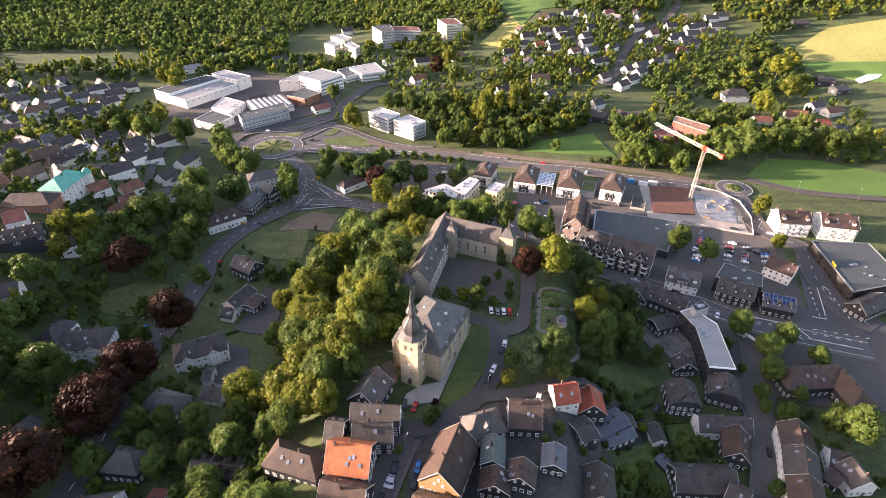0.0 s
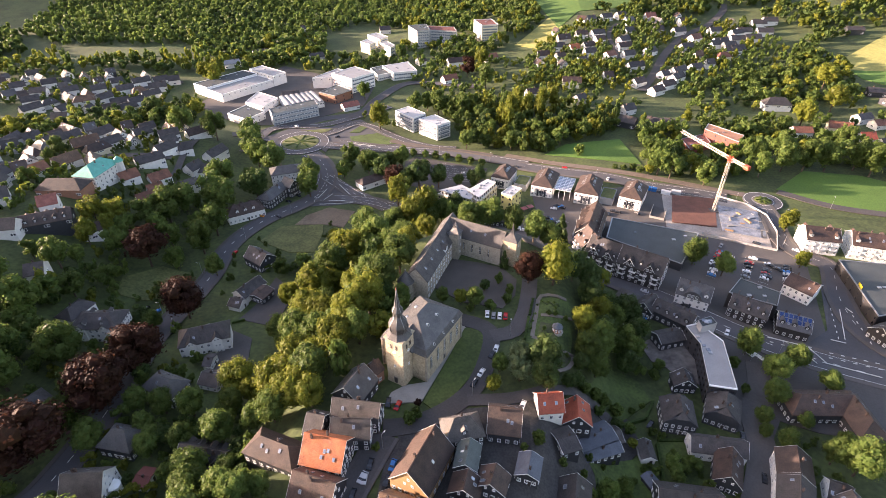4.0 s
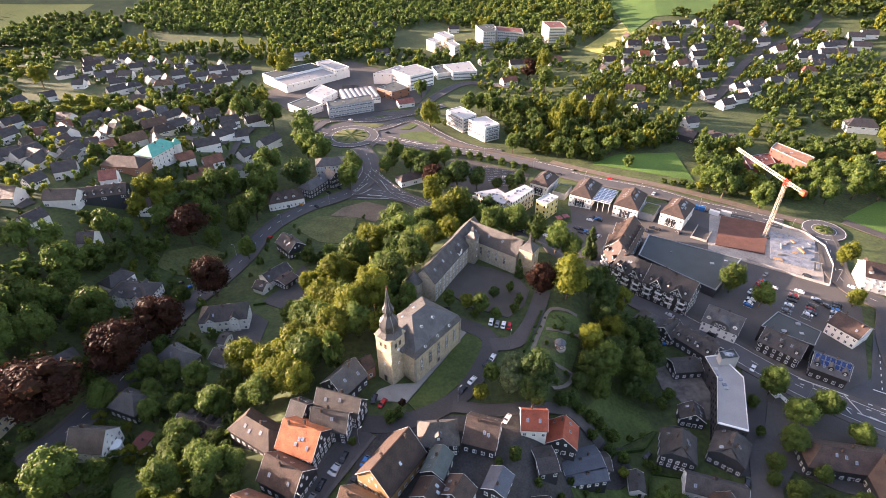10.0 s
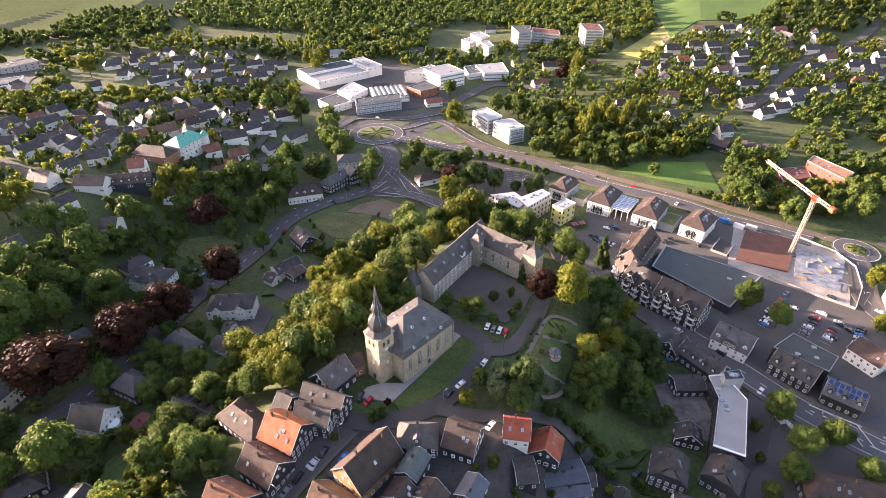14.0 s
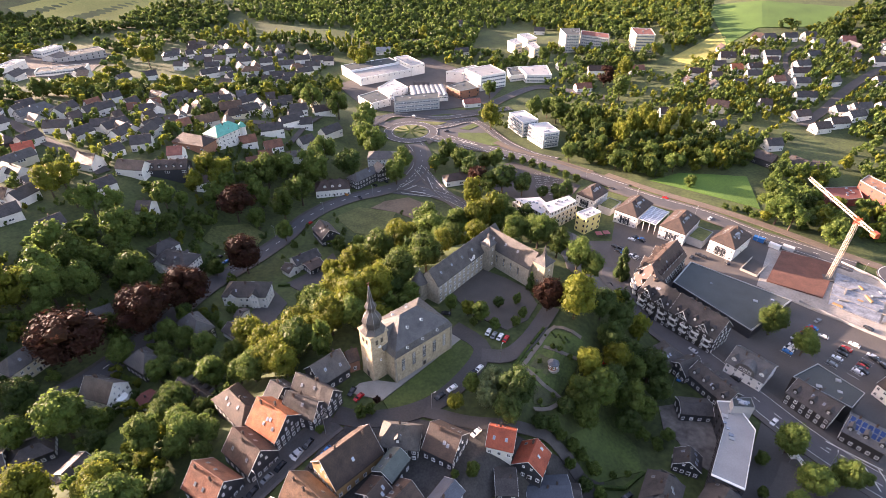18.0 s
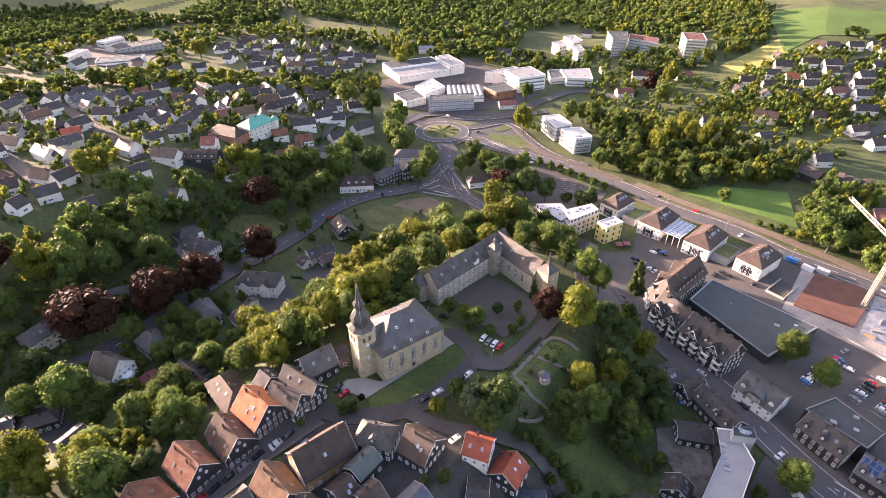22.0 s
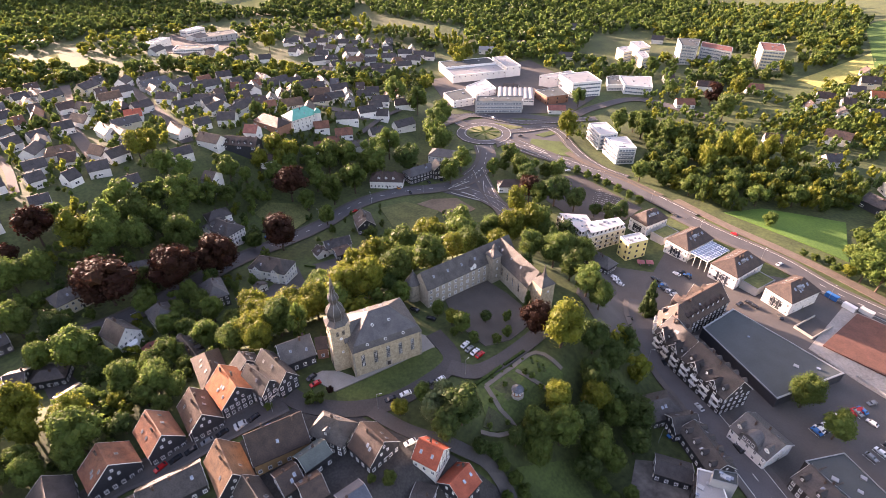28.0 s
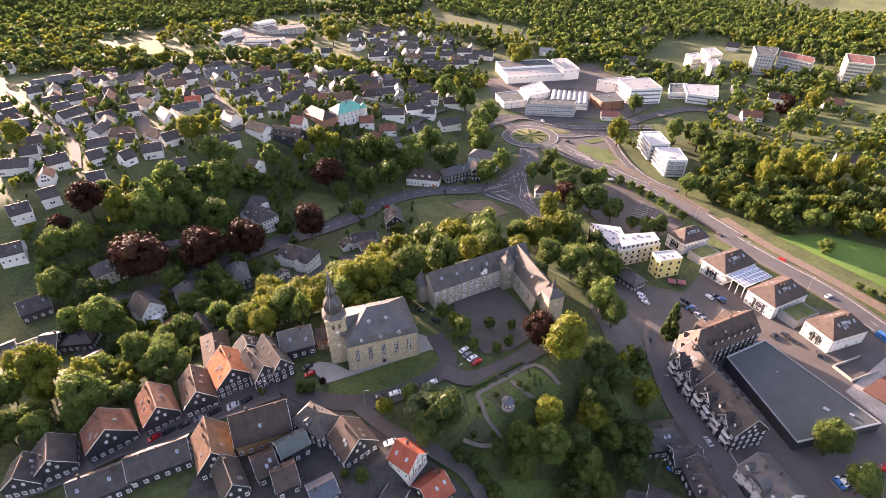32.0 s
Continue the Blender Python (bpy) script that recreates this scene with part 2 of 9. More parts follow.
# ---- building helpers ----
class Geo:
    """Faces gathered for one mesh."""

    def __init__(self):
        self.v, self.f, self.m = [], [], []

    def face(self, pts, mi=0):
        k = len(self.v)
        self.v += [tuple(p) for p in pts]
        self.f.append(tuple(range(k, k + len(pts))))
        self.m.append(mi)

    def hexa(self, p, mi=0):
        """Eight corners: four below, four above, both counted the same way round."""
        k = len(self.v)
        self.v += [tuple(q) for q in p]
        for a in ((3, 2, 1, 0), (4, 5, 6, 7), (0, 1, 5, 4), (1, 2, 6, 5), (2, 3, 7, 6), (3, 0, 4, 7)):
            self.f.append(tuple(k + i for i in a))
            self.m.append(mi)

    def box(self, x0, x1, y0, y1, z0, z1, mi=0):
        self.hexa([(x0, y0, z0), (x1, y0, z0), (x1, y1, z0), (x0, y1, z0), (x0, y0, z1), (x1, y0, z1), (x1, y1, z1), (x0, y1, z1)], mi)

    def prism(self, poly, z0, z1, mi=0, top=None):
        n, k = len(poly), len(self.v)
        self.v += [(*p, z0) for p in poly] + [(*p, z1) for p in poly]
        for i in range(n):
            j = (i + 1) % n
            self.f.append((k + i, k + j, k + n + j, k + n + i))
            self.m.append(mi)
        self.f += [tuple(range(k + n - 1, k - 1, -1)), tuple(range(k + n, k + 2 * n))]
        self.m += [mi, mi if top is None else top]

    def loft(self, rings, mi=0):
        """Rings of points joined into a closed body; a last ring may be one point."""
        k, n = len(self.v), len(rings[0])
        for r in rings:
            self.v += [tuple(p) for p in r]
        for a in range(len(rings) - 1):
            for i in range(n):
                j = (i + 1) % n
                if len(rings[a + 1]) == 1:
                    self.f.append((k + a * n + i, k + a * n + j, k + (a + 1) * n))
                else:
                    self.f.append((k + a * n + i, k + a * n + j, k + (a + 1) * n + j, k + (a + 1) * n + i))
                self.m.append(mi)
        self.f.append(tuple(range(k + n - 1, k - 1, -1)))
        self.m.append(mi)
        if len(rings[-1]) > 1:
            e = k + (len(rings) - 1) * n
            self.f.append(tuple(range(e, e + n)))
            self.m.append(mi)

    def mesh(self, name, mats):
        """Corners that meet become one."""
        at, v, index = {}, [], []
        for p in self.v:
            key = (round(p[0], 3), round(p[1], 3), round(p[2], 3))
            if key not in at:
                at[key] = len(v)
                v.append(p)
            index.append(at[key])
        faces, kept = [], []
        for f, mi in zip(self.f, self.m):
            q = list(dict.fromkeys(index[i] for i in f))
            if len(q) > 2:
                faces.append(q)
                kept.append(mi)
        me = bpy.data.meshes.new(name)
        me.from_pydata(v, [], faces)
        for m in mats:
            me.materials.append(m)
        me.polygons.foreach_set("material_index", kept)
        me.update()
        return me


def ring(r, z, n=8, cx=0.0, cy=0.0, turn=0.0):
    return [(cx + r * math.cos(turn + 2 * math.pi * i / n), cy + r * math.sin(turn + 2 * math.pi * i / n), z) for i in range(n)]


def part(name, g, mats, parent=None, label="", m=None):
    """Links a mesh, or faces gathered for one, as one object under its thing."""
    me = g.mesh(name, mats if isinstance(mats, (list, tuple)) else [mats]) if isinstance(g, Geo) else g
    ob = new(name, me)
    ob.parent = parent
    if m is not None:
        ob.matrix_basis = m
    if label:
        ob["label"] = label
    return ob


def thing(name, m, label, category, group="", kind=""):
    ob = new(name)
    ob.matrix_basis = m
    ob.empty_display_size = 0.5
    return tagged(ob, label, category, group, kind)


def window_mesh(name, w, h, mats, bars=1):
    """A casement in one piece: frame with sill, glazing bars and panes set back; it looks along +y."""
    f, d = 0.15, 0.09
    xs = [-w / 2, -w / 2 + f] + ([-0.035, 0.035] if bars else []) + [w / 2 - f, w / 2]
    zs = [0, f] + ([h * 0.62, h * 0.62 + 0.06] if bars else []) + [h - f, h]
    v, index, f_, m = [], {}, [], []

    def vert(x, y, z):
        key = (round(x, 4), round(y, 4), round(z, 4))
        if key not in index:
            index[key] = len(v)
            v.append((x, y, z))
        return index[key]

    def quad(pts, mi=0):
        f_.append([vert(*p) for p in pts])
        m.append(mi)

    def front(x, z):
        return (x, d + (0.09 if z == 0 else 0), z)
    for i, (a, b) in enumerate(zip(xs, xs[1:])):
        for j, (p, q) in enumerate(zip(zs, zs[1:])):
            if i % 2 and j % 2:
                pane, out = [(b, 0.03, p), (a, 0.03, p), (a, 0.03, q), (b, 0.03, q)], [front(b, p), front(a, p), front(a, q), front(b, q)]
                quad(pane, 1)
                for k in range(4):
                    n = (k + 1) % 4
                    quad([out[k], out[n], pane[n], pane[k]])
            else:
                quad([front(b, p), front(a, p), front(a, q), front(b, q)])
    edge = [(x, 0) for x in xs] + [(xs[-1], z) for z in zs[1:]] + [(x, h) for x in xs[-2::-1]] + [(xs[0], z) for z in zs[-2:0:-1]]
    for (x, z), (x2, z2) in zip(edge, edge[1:] + edge[:1]):
        quad([(x, -0.02, z), (x2, -0.02, z2), front(x2, z2), front(x, z)])
    me = bpy.data.meshes.new(name)
    me.from_pydata(v, [], f_)
    for k in mats:
        me.materials.append(k)
    me.polygons.foreach_set("material_index", m)
    me.update()
    return me


WIN = window_mesh("window", 1.25, 1.6, [WHITE, GLASS])
WIN_S = window_mesh("small_window", 0.85, 1.05, [WHITE, GLASS])
WIN_F = window_mesh("plain_window", 1.5, 1.4, [WHITE, GLASS], 0)
WIN_D = window_mesh("dark_window", 1.3, 1.5, [DARKWOOD, GLASS], 0)


def grid_window(w, h, n, mats, f=0.13):
    """A row of casements in one frame, with panes set back; it looks along +y."""
    v, fc, m, index = [], [], [], {}

    def vert(p):
        key = tuple(round(q, 3) for q in p)
        if key not in index:
            index[key] = len(v)
            v.append(p)
        return index[key]

    def quad(pts, mi=0):
        fc.append([vert(p) for p in pts])
        m.append(mi)
    xs = [-w / 2]
    for i in range(n):
        a, c = -w / 2 + w * i / n, -w / 2 + w * (i + 1) / n
        xs += [a + f, c - f]
    xs.append(w / 2)
    zs = [0, f, h - f, h]
    for i, (a, c) in enumerate(zip(xs, xs[1:])):
        for k, (p, q) in enumerate(zip(zs, zs[1:])):
            out = [(c, 0.1, p), (a, 0.1, p), (a, 0.1, q), (c, 0.1, q)]
            if i % 2 and k == 1:
                pane = [(x, 0.03, z) for x, y, z in out]
                quad(pane, 1)
                for e in range(4):
                    quad([out[e], out[(e + 1) % 4], pane[(e + 1) % 4], pane[e]])
            else:
                quad(out)
    edge = [(x, 0) for x in xs] + [(w / 2, z) for z in zs[1:]] + [(x, h) for x in xs[-2::-1]] + [(-w / 2, z) for z in zs[-2:0:-1]]
    for (x, z), (x2, z2) in zip(edge, edge[1:] + edge[:1]):
        quad([(x, -0.02, z), (x2, -0.02, z2), (x2, 0.1, z2), (x, 0.1, z)])
    me = bpy.data.meshes.new("window")
    me.from_pydata(v, [], fc)
    for k in mats:
        me.materials.append(k)
    me.polygons.foreach_set("material_index", m)
    me.update()
    return me


WIN_2, WIN_3 = grid_window(2.6, 1.5, 2, [WHITE, GLASS]), grid_window(4.6, 1.5, 3, [WHITE, GLASS], 0.2)
g = Geo()
g.box(-0.55, 0.55, -0.02, 0.10, 0, 2.1)
g.box(-0.66, 0.66, -0.02, 0.06, 0, 2.22, 1)
DOOR = g.mesh("door", [DARKWOOD, WHITE])
g = Geo()
g.box(-0.30, 0.30, -0.30, 0.30, -1.2, 0.55)
g.box(-0.36, 0.36, -0.36, 0.36, 0.55, 0.65, 1)
g.box(-0.13, 0.13, -0.13, 0.13, 0.65, 0.9, 0)
CHIMNEY = g.mesh("chimney", [BRICK, DARKWOOD])
g = Geo()
g.box(-0.42, 0.42, -0.62, 0.62, -0.05, 0.12)
g.face([(-0.34, -0.54, 0.125), (0.34, -0.54, 0.125), (0.34, 0.54, 0.125), (-0.34, 0.54, 0.125)], 1)
SKYLIT = g.mesh("skylight", [METAL, SKYLIGHT])


def strip_window(length, h, mats):
    """A long band of glass in a wall."""
    return grid_window(length, h, max(1, round(length / 2.6)), mats, 0.12)


# ---- ground ----
def sm(a, b, v):
    t = np.clip((v - a) / (b - a), 0.0, 1.0)
    return t * t * (3 - 2 * t)


def height(x, y):
    """Ground level of the valley, the castle hill and the slopes round them."""
    x, y = np.asarray(x, float), np.asarray(y, float)
    h = -28.5 + 7.0 * sm(-30, 130, x) + 10.5 * (1 - sm(115, 205, y)) * (1 - sm(-70, 0, x))
    h = h + (30.0 - 9.0 * (1 - sm(115, 205, y))) * sm(-150, -245, x) * (1 - 0.85 * sm(210, 480, y)) * (1 - sm(380, 470, y) * sm(-430, -310, x))
    h = h + sm(480, 1000, y) * np.clip(28 + 0.16 * x, 8, 50) + 25.0 * sm(280, 650, x)
    best = None
    for (ax, ay, az), (bx, by, bz) in (((-75, 15, -9), (-35, 72, -3.5)), ((-35, 72, -3.5), (-5, 105, 0)), ((-5, 105, 0), (13, 203, 0))):
        k = np.clip(((x - ax) * (bx - ax) + (y - ay) * (by - ay)) / ((bx - ax) ** 2 + (by - ay) ** 2), 0, 1)
        d = np.hypot(x - ax - k * (bx - ax), y - ay - k * (by - ay))
        west = (bx - ax) * (y - ay) - (by - ay) * (x - ax) > 0
        up = sm(95, 125, y)
        d = np.where(west, 38 + (d - 20 - 14 * up) * 38 / (32 + 6 * up), d)
        top = az + k * (bz - az)
        best = (d, top) if best is None else (np.where(d < best[0], d, best[0]), np.where(d < best[0], top, best[1]))
    p = 1 - sm(38, 76, best[0])
    h = h * (1 - p) + best[1] * p
    r = np.hypot(x, y - 150)
    return h + 150.0 * sm(900, 1700, r)


def steps(knots):
    """Grid lines: pairs of (from, spacing), ended by the last line."""
    out = []
    for (a, s), (b, _) in zip(knots, knots[1:]):
        n = max(1, round((b - a) / s))
        out += [a + (b - a) * i / n for i in range(n)]
    return np.array(out + [knots[-1][0]])


gx = steps([(-4200, 400), (-1800, 80), (-700, 20), (-260, 4), (260, 12), (700, 80), (1800, 400), (4200, 0)])
gy = steps([(-3000, 400), (-400, 60), (0, 4), (440, 12), (900, 40), (1800, 400), (4600, 0)])
XX, YY = np.meshgrid(gx, gy)
ZZ = height(XX, YY) - 0.12
nx, ny = len(gx), len(gy)
idx = np.arange(nx * ny).reshape(ny, nx)
me = bpy.data.meshes.new("ground")
me.from_pydata(np.stack([XX, YY, ZZ], -1).reshape(-1, 3).tolist(), [],
               np.stack([idx[:-1, :-1], idx[:-1, 1:], idx[1:, 1:], idx[1:, :-1]], -1).reshape(-1, 4).tolist())
me.materials.append(ground_mat)
me.polygons.foreach_set("use_smooth", [True] * len(me.polygons))
tagged(new("ground", me), "rough green valley floor and wooded hillsides", "ground", kind="structure")


FOOT, CLEAR = [], []   # footprints (x, y, radius), and patches kept free of trees


def inside(x, y, poly):
    hit = False
    for (ax, ay), (bx, by) in zip(poly, poly[1:] + poly[:1]):
        if (ay > y) != (by > y) and x < (bx - ax) * (y - ay) / (by - ay) + ax:
            hit = not hit
    return hit


def free(x, y, r):
    """Whether a thing of that radius can stand here."""
    return not any(abs(x - a) < q + r and abs(y - b) < q + r and math.hypot(x - a, y - b) < q + r for a, b, q in FOOT) and not any(inside(x, y, p) for p in CLEAR)


def area(name, material, lift, pts, label, step=4.0):
    """A patch of surfacing that follows the ground, with a rim."""
    CLEAR.append(pts)
    bm = bmesh.new()
    bm.faces.new([bm.verts.new((x, y, 0)) for x, y in pts])
    xs, ys = [p[0] for p in pts], [p[1] for p in pts]
    big = max(max(xs) - min(xs), max(ys) - min(ys))
    step = max(step, big / 26)
    for axis, lo, hi in ((0, min(xs), max(xs)), (1, min(ys), max(ys))):
        v = math.floor(lo / step) * step + step
        while v < hi:
            co, no = [0, 0, 0], [0, 0, 0]
            co[axis], no[axis] = v, 1
            bmesh.ops.bisect_plane(bm, geom=bm.verts[:] + bm.edges[:] + bm.faces[:], plane_co=co, plane_no=no)
            v += step
    bmesh.ops.recalc_face_normals(bm, faces=bm.faces)
    if bm.faces and sum(f.normal.z for f in bm.faces) < 0:
        bmesh.ops.reverse_faces(bm, faces=bm.faces)
    rim = bmesh.ops.extrude_face_region(bm, geom=bm.faces[:])
    low = [v for v in rim["geom"] if isinstance(v, bmesh.types.BMVert)]
    tops = [v for v in bm.verts if v not in set(low)]
    for v in bm.verts:
        v.co.z = float(height(v.co.x, v.co.y)) + lift
    for v in tops:
        v.co.z -= 0.5
    bmesh.ops.recalc_face_normals(bm, faces=bm.faces)
    me = bpy.data.meshes.new(name)
    bm.to_mesh(me)
    bm.free()
    me.materials.append(material)
    return tagged(new(name, me), label, name.replace("_", " "), kind="structure")


def smooth_line(pts, step=4.0):
    """Points along a smooth curve through the given ones."""
    p = [Vector(q) for q in pts]
    p = [2 * p[0] - p[1]] + p + [2 * p[-1] - p[-2]]
    out = []
    for a, b, c, d in zip(p, p[1:], p[2:], p[3:]):
        n = max(1, round((c - b).length / step))
        for i in range(n):
            t = i / n
            out.append(0.5 * (2 * b + (c - a) * t + (2 * a - 5 * b + 4 * c - d) * t * t + (3 * b - 3 * c + d - a) * t ** 3))
    return out + [p[-2]]


def ribbon(g, line, off, w, lift, mi=0, thick=0.4):
    rows = []
    for i, q in enumerate(line):
        d = (line[min(i + 1, len(line) - 1)] - line[max(i - 1, 0)]).normalized()
        n = Vector((-d.y, d.x))
        a, b = q + n * (off - w / 2), q + n * (off + w / 2)
        h = max(float(height(q.x, q.y)), *(float(height(e.x, e.y)) for e in (a, b))) + lift
        rows.append([(a.x, a.y, h - thick), (b.x, b.y, h - thick), (b.x, b.y, h), (a.x, a.y, h)])
    for r, s in zip(rows, rows[1:]):
        g.face([r[3], r[2], s[2], s[3]], mi)
        g.face([r[2], r[1], s[1], s[2]], mi)
        g.face([r[0], r[3], s[3], s[0]], mi)


def road(name, width, pts, material, label, lift=0.22, walks=0.0, dashes=False, lines=False):
    line = smooth_line(pts)
    FOOT.extend((q.x, q.y, width / 2 + walks) for q in line[::2])
    g = Geo()
    ribbon(g, line, 0, width, lift)
    ob = tagged(part(name, g, material), label, name.replace("_", " "), kind="structure")
    if walks:
        for s in (-1, 1):
            g = Geo()
            ribbon(g, line, s * (width / 2 + walks / 2), walks, lift + 0.14)
            tagged(part("pavement", g, GROUND["paving"]), "grey paved footway beside the road", "pavement", kind="structure")
    if dashes or lines:
        fine = smooth_line(pts, 1.5)
        g = Geo()
        for i in range(0, len(fine) - 4, 6):
            if dashes:
                ribbon(g, fine[i:i + 3], 0, 0.22, lift + 0.03, 0, 0.02)
        if lines:
            for s in (-1, 1):
                ribbon(g, fine, s * (width / 2 - 0.35), 0.18, lift + 0.03, 0, 0.02)
        tagged(part("road_markings", g, GROUND["paint"]), "white painted road markings", "road markings", kind="structure")
    return ob


def marking(ax, ay, bx, by, dashed):
    """A white line on a carriageway."""
    line = smooth_line([(ax, ay), (bx, by)], 1.5)
    g = Geo()
    for i in range(0, len(line) - 1, 3 if dashed else 1):
        ribbon(g, line[i:i + 2], 0, 0.24, 0.82, 0, 0.3)
    tagged(part("road_markings", g, GROUND["paint"]), "white painted lane line", "road markings", kind="structure")


# ---- houses ----
SOLAR = mat("solar_cells", (0.02, 0.045, 0.14), 0.12, 0.2, 1, 3, 0.0)
ROOF_WORD = dict(orange="bright orange tiled", red="bright red tiled", redtile="old red tiled", rust="rusty red tiled", brown="brown tiled",
                 brownlit="sun-toned brown tiled", brownslate="brown tiled", dark="dark grey tiled", slateroof="blue-grey slate", greyroof="pale grey slate",
                 bluegrey="blue-grey sheet", greengrey="green-grey felt", green="green copper", redflat="red felt", brickroof="terracotta tiled",
                 solar="black tiled", flatgrey="flat grey", lightflat="pale flat", whiteflat="white flat")
WALL_WORD = dict(slate="slate-clad", black="black timber-framed", white="white rendered", cream="cream rendered", yellow="yellow rendered",
                 greywall="grey rendered", timber="half-timbered", oldtimber="ochre boarded", redbrick="red brick", brickwall="brown brick", offices="grey panelled",
                 stone="sandstone", castle="grey stone")
ROOF_KIND = dict(gable="gabled", hip="hipped", half="half-hipped")


def wall_windows(parent, ax, ay, bx, by, zs, mesh, gap, margin=0.9):
    """Windows in rows along a wall from a to b (its outside to the right of the way)."""
    m = parent.matrix_basis
    p, d = m @ Vector((ax, ay, 0)), m.to_3x3() @ Vector((by - ay, ax - bx, 0)).normalized()
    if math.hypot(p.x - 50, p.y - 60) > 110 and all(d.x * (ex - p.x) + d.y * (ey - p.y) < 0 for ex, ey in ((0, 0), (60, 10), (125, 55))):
        return   # farther walls turned away from the camera's path get no windows
    L = math.hypot(bx - ax, by - ay)
    n = int((L - 2 * margin) / gap) + 1 if L > 2 * margin else 0
    ang = math.atan2(by - ay, bx - ax) + math.pi
    for z in zs:
        for i in range(n):
            t = 0.5 if n == 1 else (margin + (L - 2 * margin) * i / (n - 1)) / L
            part("window", mesh, None, parent, m=Matrix.Translation((ax + (bx - ax) * t, ay + (by - ay) * t, z)) @ Matrix.Rotation(ang, 4, "Z"))


def house(kind, x, y, rot, L, W, eave, rise, roof, wall, tag="", far=False):
    rng = random.Random(int(x * 131 + y * 17))
    z0 = float(height(x, y))
    hl, hw = L / 2, W / 2
    ex = hl + hw * 0.8 if kind == "hip" else hl
    ca, sa = math.cos(radians(rot)), math.sin(radians(rot))
    low = min(float(height(x + a * ca - b * sa, y + a * sa + b * ca)) for a in (-ex, ex) for b in (-hw, hw)) - z0 - 0.6
    FOOT.append((x, y, max(ex, hw)))
    ob = thing("house", pose(x, y, z0, 0, 0, rot), f"{WALL_WORD[wall]} house with a {ROOF_WORD[roof]} {ROOF_KIND[kind]} roof", "house",
               "houses of the hillside estate" if far else "houses of the town")
    top, wm, rm = eave + rise, WALL[wall], ROOF[roof]
    g = Geo()
    if kind == "hip":
        g.box(-ex, ex, -hw, hw, low, eave)
    else:
        cut = 1.0 if kind == "gable" else 0.6
        prof = [(-hw, low), (hw, low), (hw, eave), (hw * (1 - cut), eave + rise * cut), (-hw * (1 - cut), eave + rise * cut), (-hw, eave)]
        if kind == "gable":
            prof.pop(4)
        g.loft([[(-hl, p, q) for p, q in reversed(prof)], [(hl, p, q) for p, q in reversed(prof)]])
    part("wall", g, wm, ob)
    o, th = 0.5, 0.24
    sl = math.hypot(hw, rise)
    ey, ez = hw * (1 + o / sl), eave - rise * o / sl
    g = Geo()
    if kind == "hip":
        e2 = ex + o
        base = [(-e2, -ey, ez), (e2, -ey, ez), (e2, ey, ez), (-e2, ey, ez)]
        up = [(p, q, r + th) for p, q, r in base]
        r1, r2 = (-hl, 0, top + th), (hl, 0, top + th)
        g.face(base[::-1])
        for i in range(4):
            j = (i + 1) % 4
            g.face([base[i], base[j], up[j], up[i]])
        g.face([up[0], up[1], r2, r1])
        g.face([up[2], up[3], r1, r2])
        g.face([up[1], up[2], r2])
        g.face([up[3], up[0], r1])
    else:
        e2, cut = hl + 0.4, (0 if kind == "gable" else 0.4 * hw)
        if not cut:
            up = rise / hw * 0.14
            prof = [(-ey, ez), (0, top), (ey, ez), (ey, ez + th), (0.14, top + th - up), (0.14, top + th + 0.07), (-0.14, top + th + 0.07), (-0.14, top + th - up), (-ey, ez + th)]
            g.loft([[(-e2, p, q) for p, q in reversed(prof)], [(e2, p, q) for p, q in reversed(prof)]])
        for s in (-1, 1) if cut else ():
            lo = [(-e2, s * ey, ez), (e2, s * ey, ez), (e2 - cut, 0, top), (-e2 + cut, 0, top)]
            if s > 0:
                lo = [lo[1], lo[0], lo[3], lo[2]]
            g.hexa(lo + [(p, q, r + th) for p, q, r in lo])
        if cut:
            g.box(-e2 + cut, e2 - cut, -0.14, 0.14, top + th - 0.08, top + th + 0.07)
        if cut:
            for s in (-1, 1):
                a = [(s * e2, -0.4 * hw - 0.3, top - rise * 0.4), (s * e2, 0.4 * hw + 0.3, top - rise * 0.4), (s * (e2 - cut), 0, top + th)]
                g.face(a if s > 0 else a[::-1])
    part("roof", g, rm, ob)
    # white boards along the gables of the dark houses
    if kind == "gable" and not far and L > 5:
        for s in (-1, 1):
            g = Geo()
            for t in (-1, 1):
                p, q = (s * (hl + 0.40), t * ey, ez + 0.02), (s * (hl + 0.40), 0, top + 0.02)
                w = 0.06 * s
                a = [(p[0], p[1], p[2]), (p[0] + w, p[1], p[2]), (q[0] + w, 0, q[2]), (q[0], 0, q[2])]
                if s * t > 0:
                    a = [a[1], a[0], a[3], a[2]]
                g.hexa(a + [(i, j, k + 0.26) for i, j, k in a])
            part("bargeboard", g, WHITE, ob, "white painted bargeboard")
    # windows
    n = max(1, int((eave - 0.6) / 2.6))
    st = (eave - 0.5) / n
    zs = [0.95 + st * i for i in range(n)] if not far else [0.95 + st * (n - 1)]
    if tag == "plain":
        for q in (-1, 1):
            if q * sa < 0.45:
                part("window", WIN_3, None, ob, "", pose(q * hl, 0, eave - 1.9, 0, 0, -90 * q))
            if q * sa < -0.25:
                part("window", WIN_2, None, ob, "", pose(q * hl, 0, eave + 0.5, 0, 0, -90 * q))
            if q * ca < 0.45:
                part("window", WIN_3, None, ob, "", pose(0, q * hw, eave - 1.9, 0, 0, 0 if q > 0 else 180))
    elif eave > 3.4:
        wmesh = WIN_2 if far else WIN
        gap = 9.0 if far else (2.25 if W < 14 else 2.7)
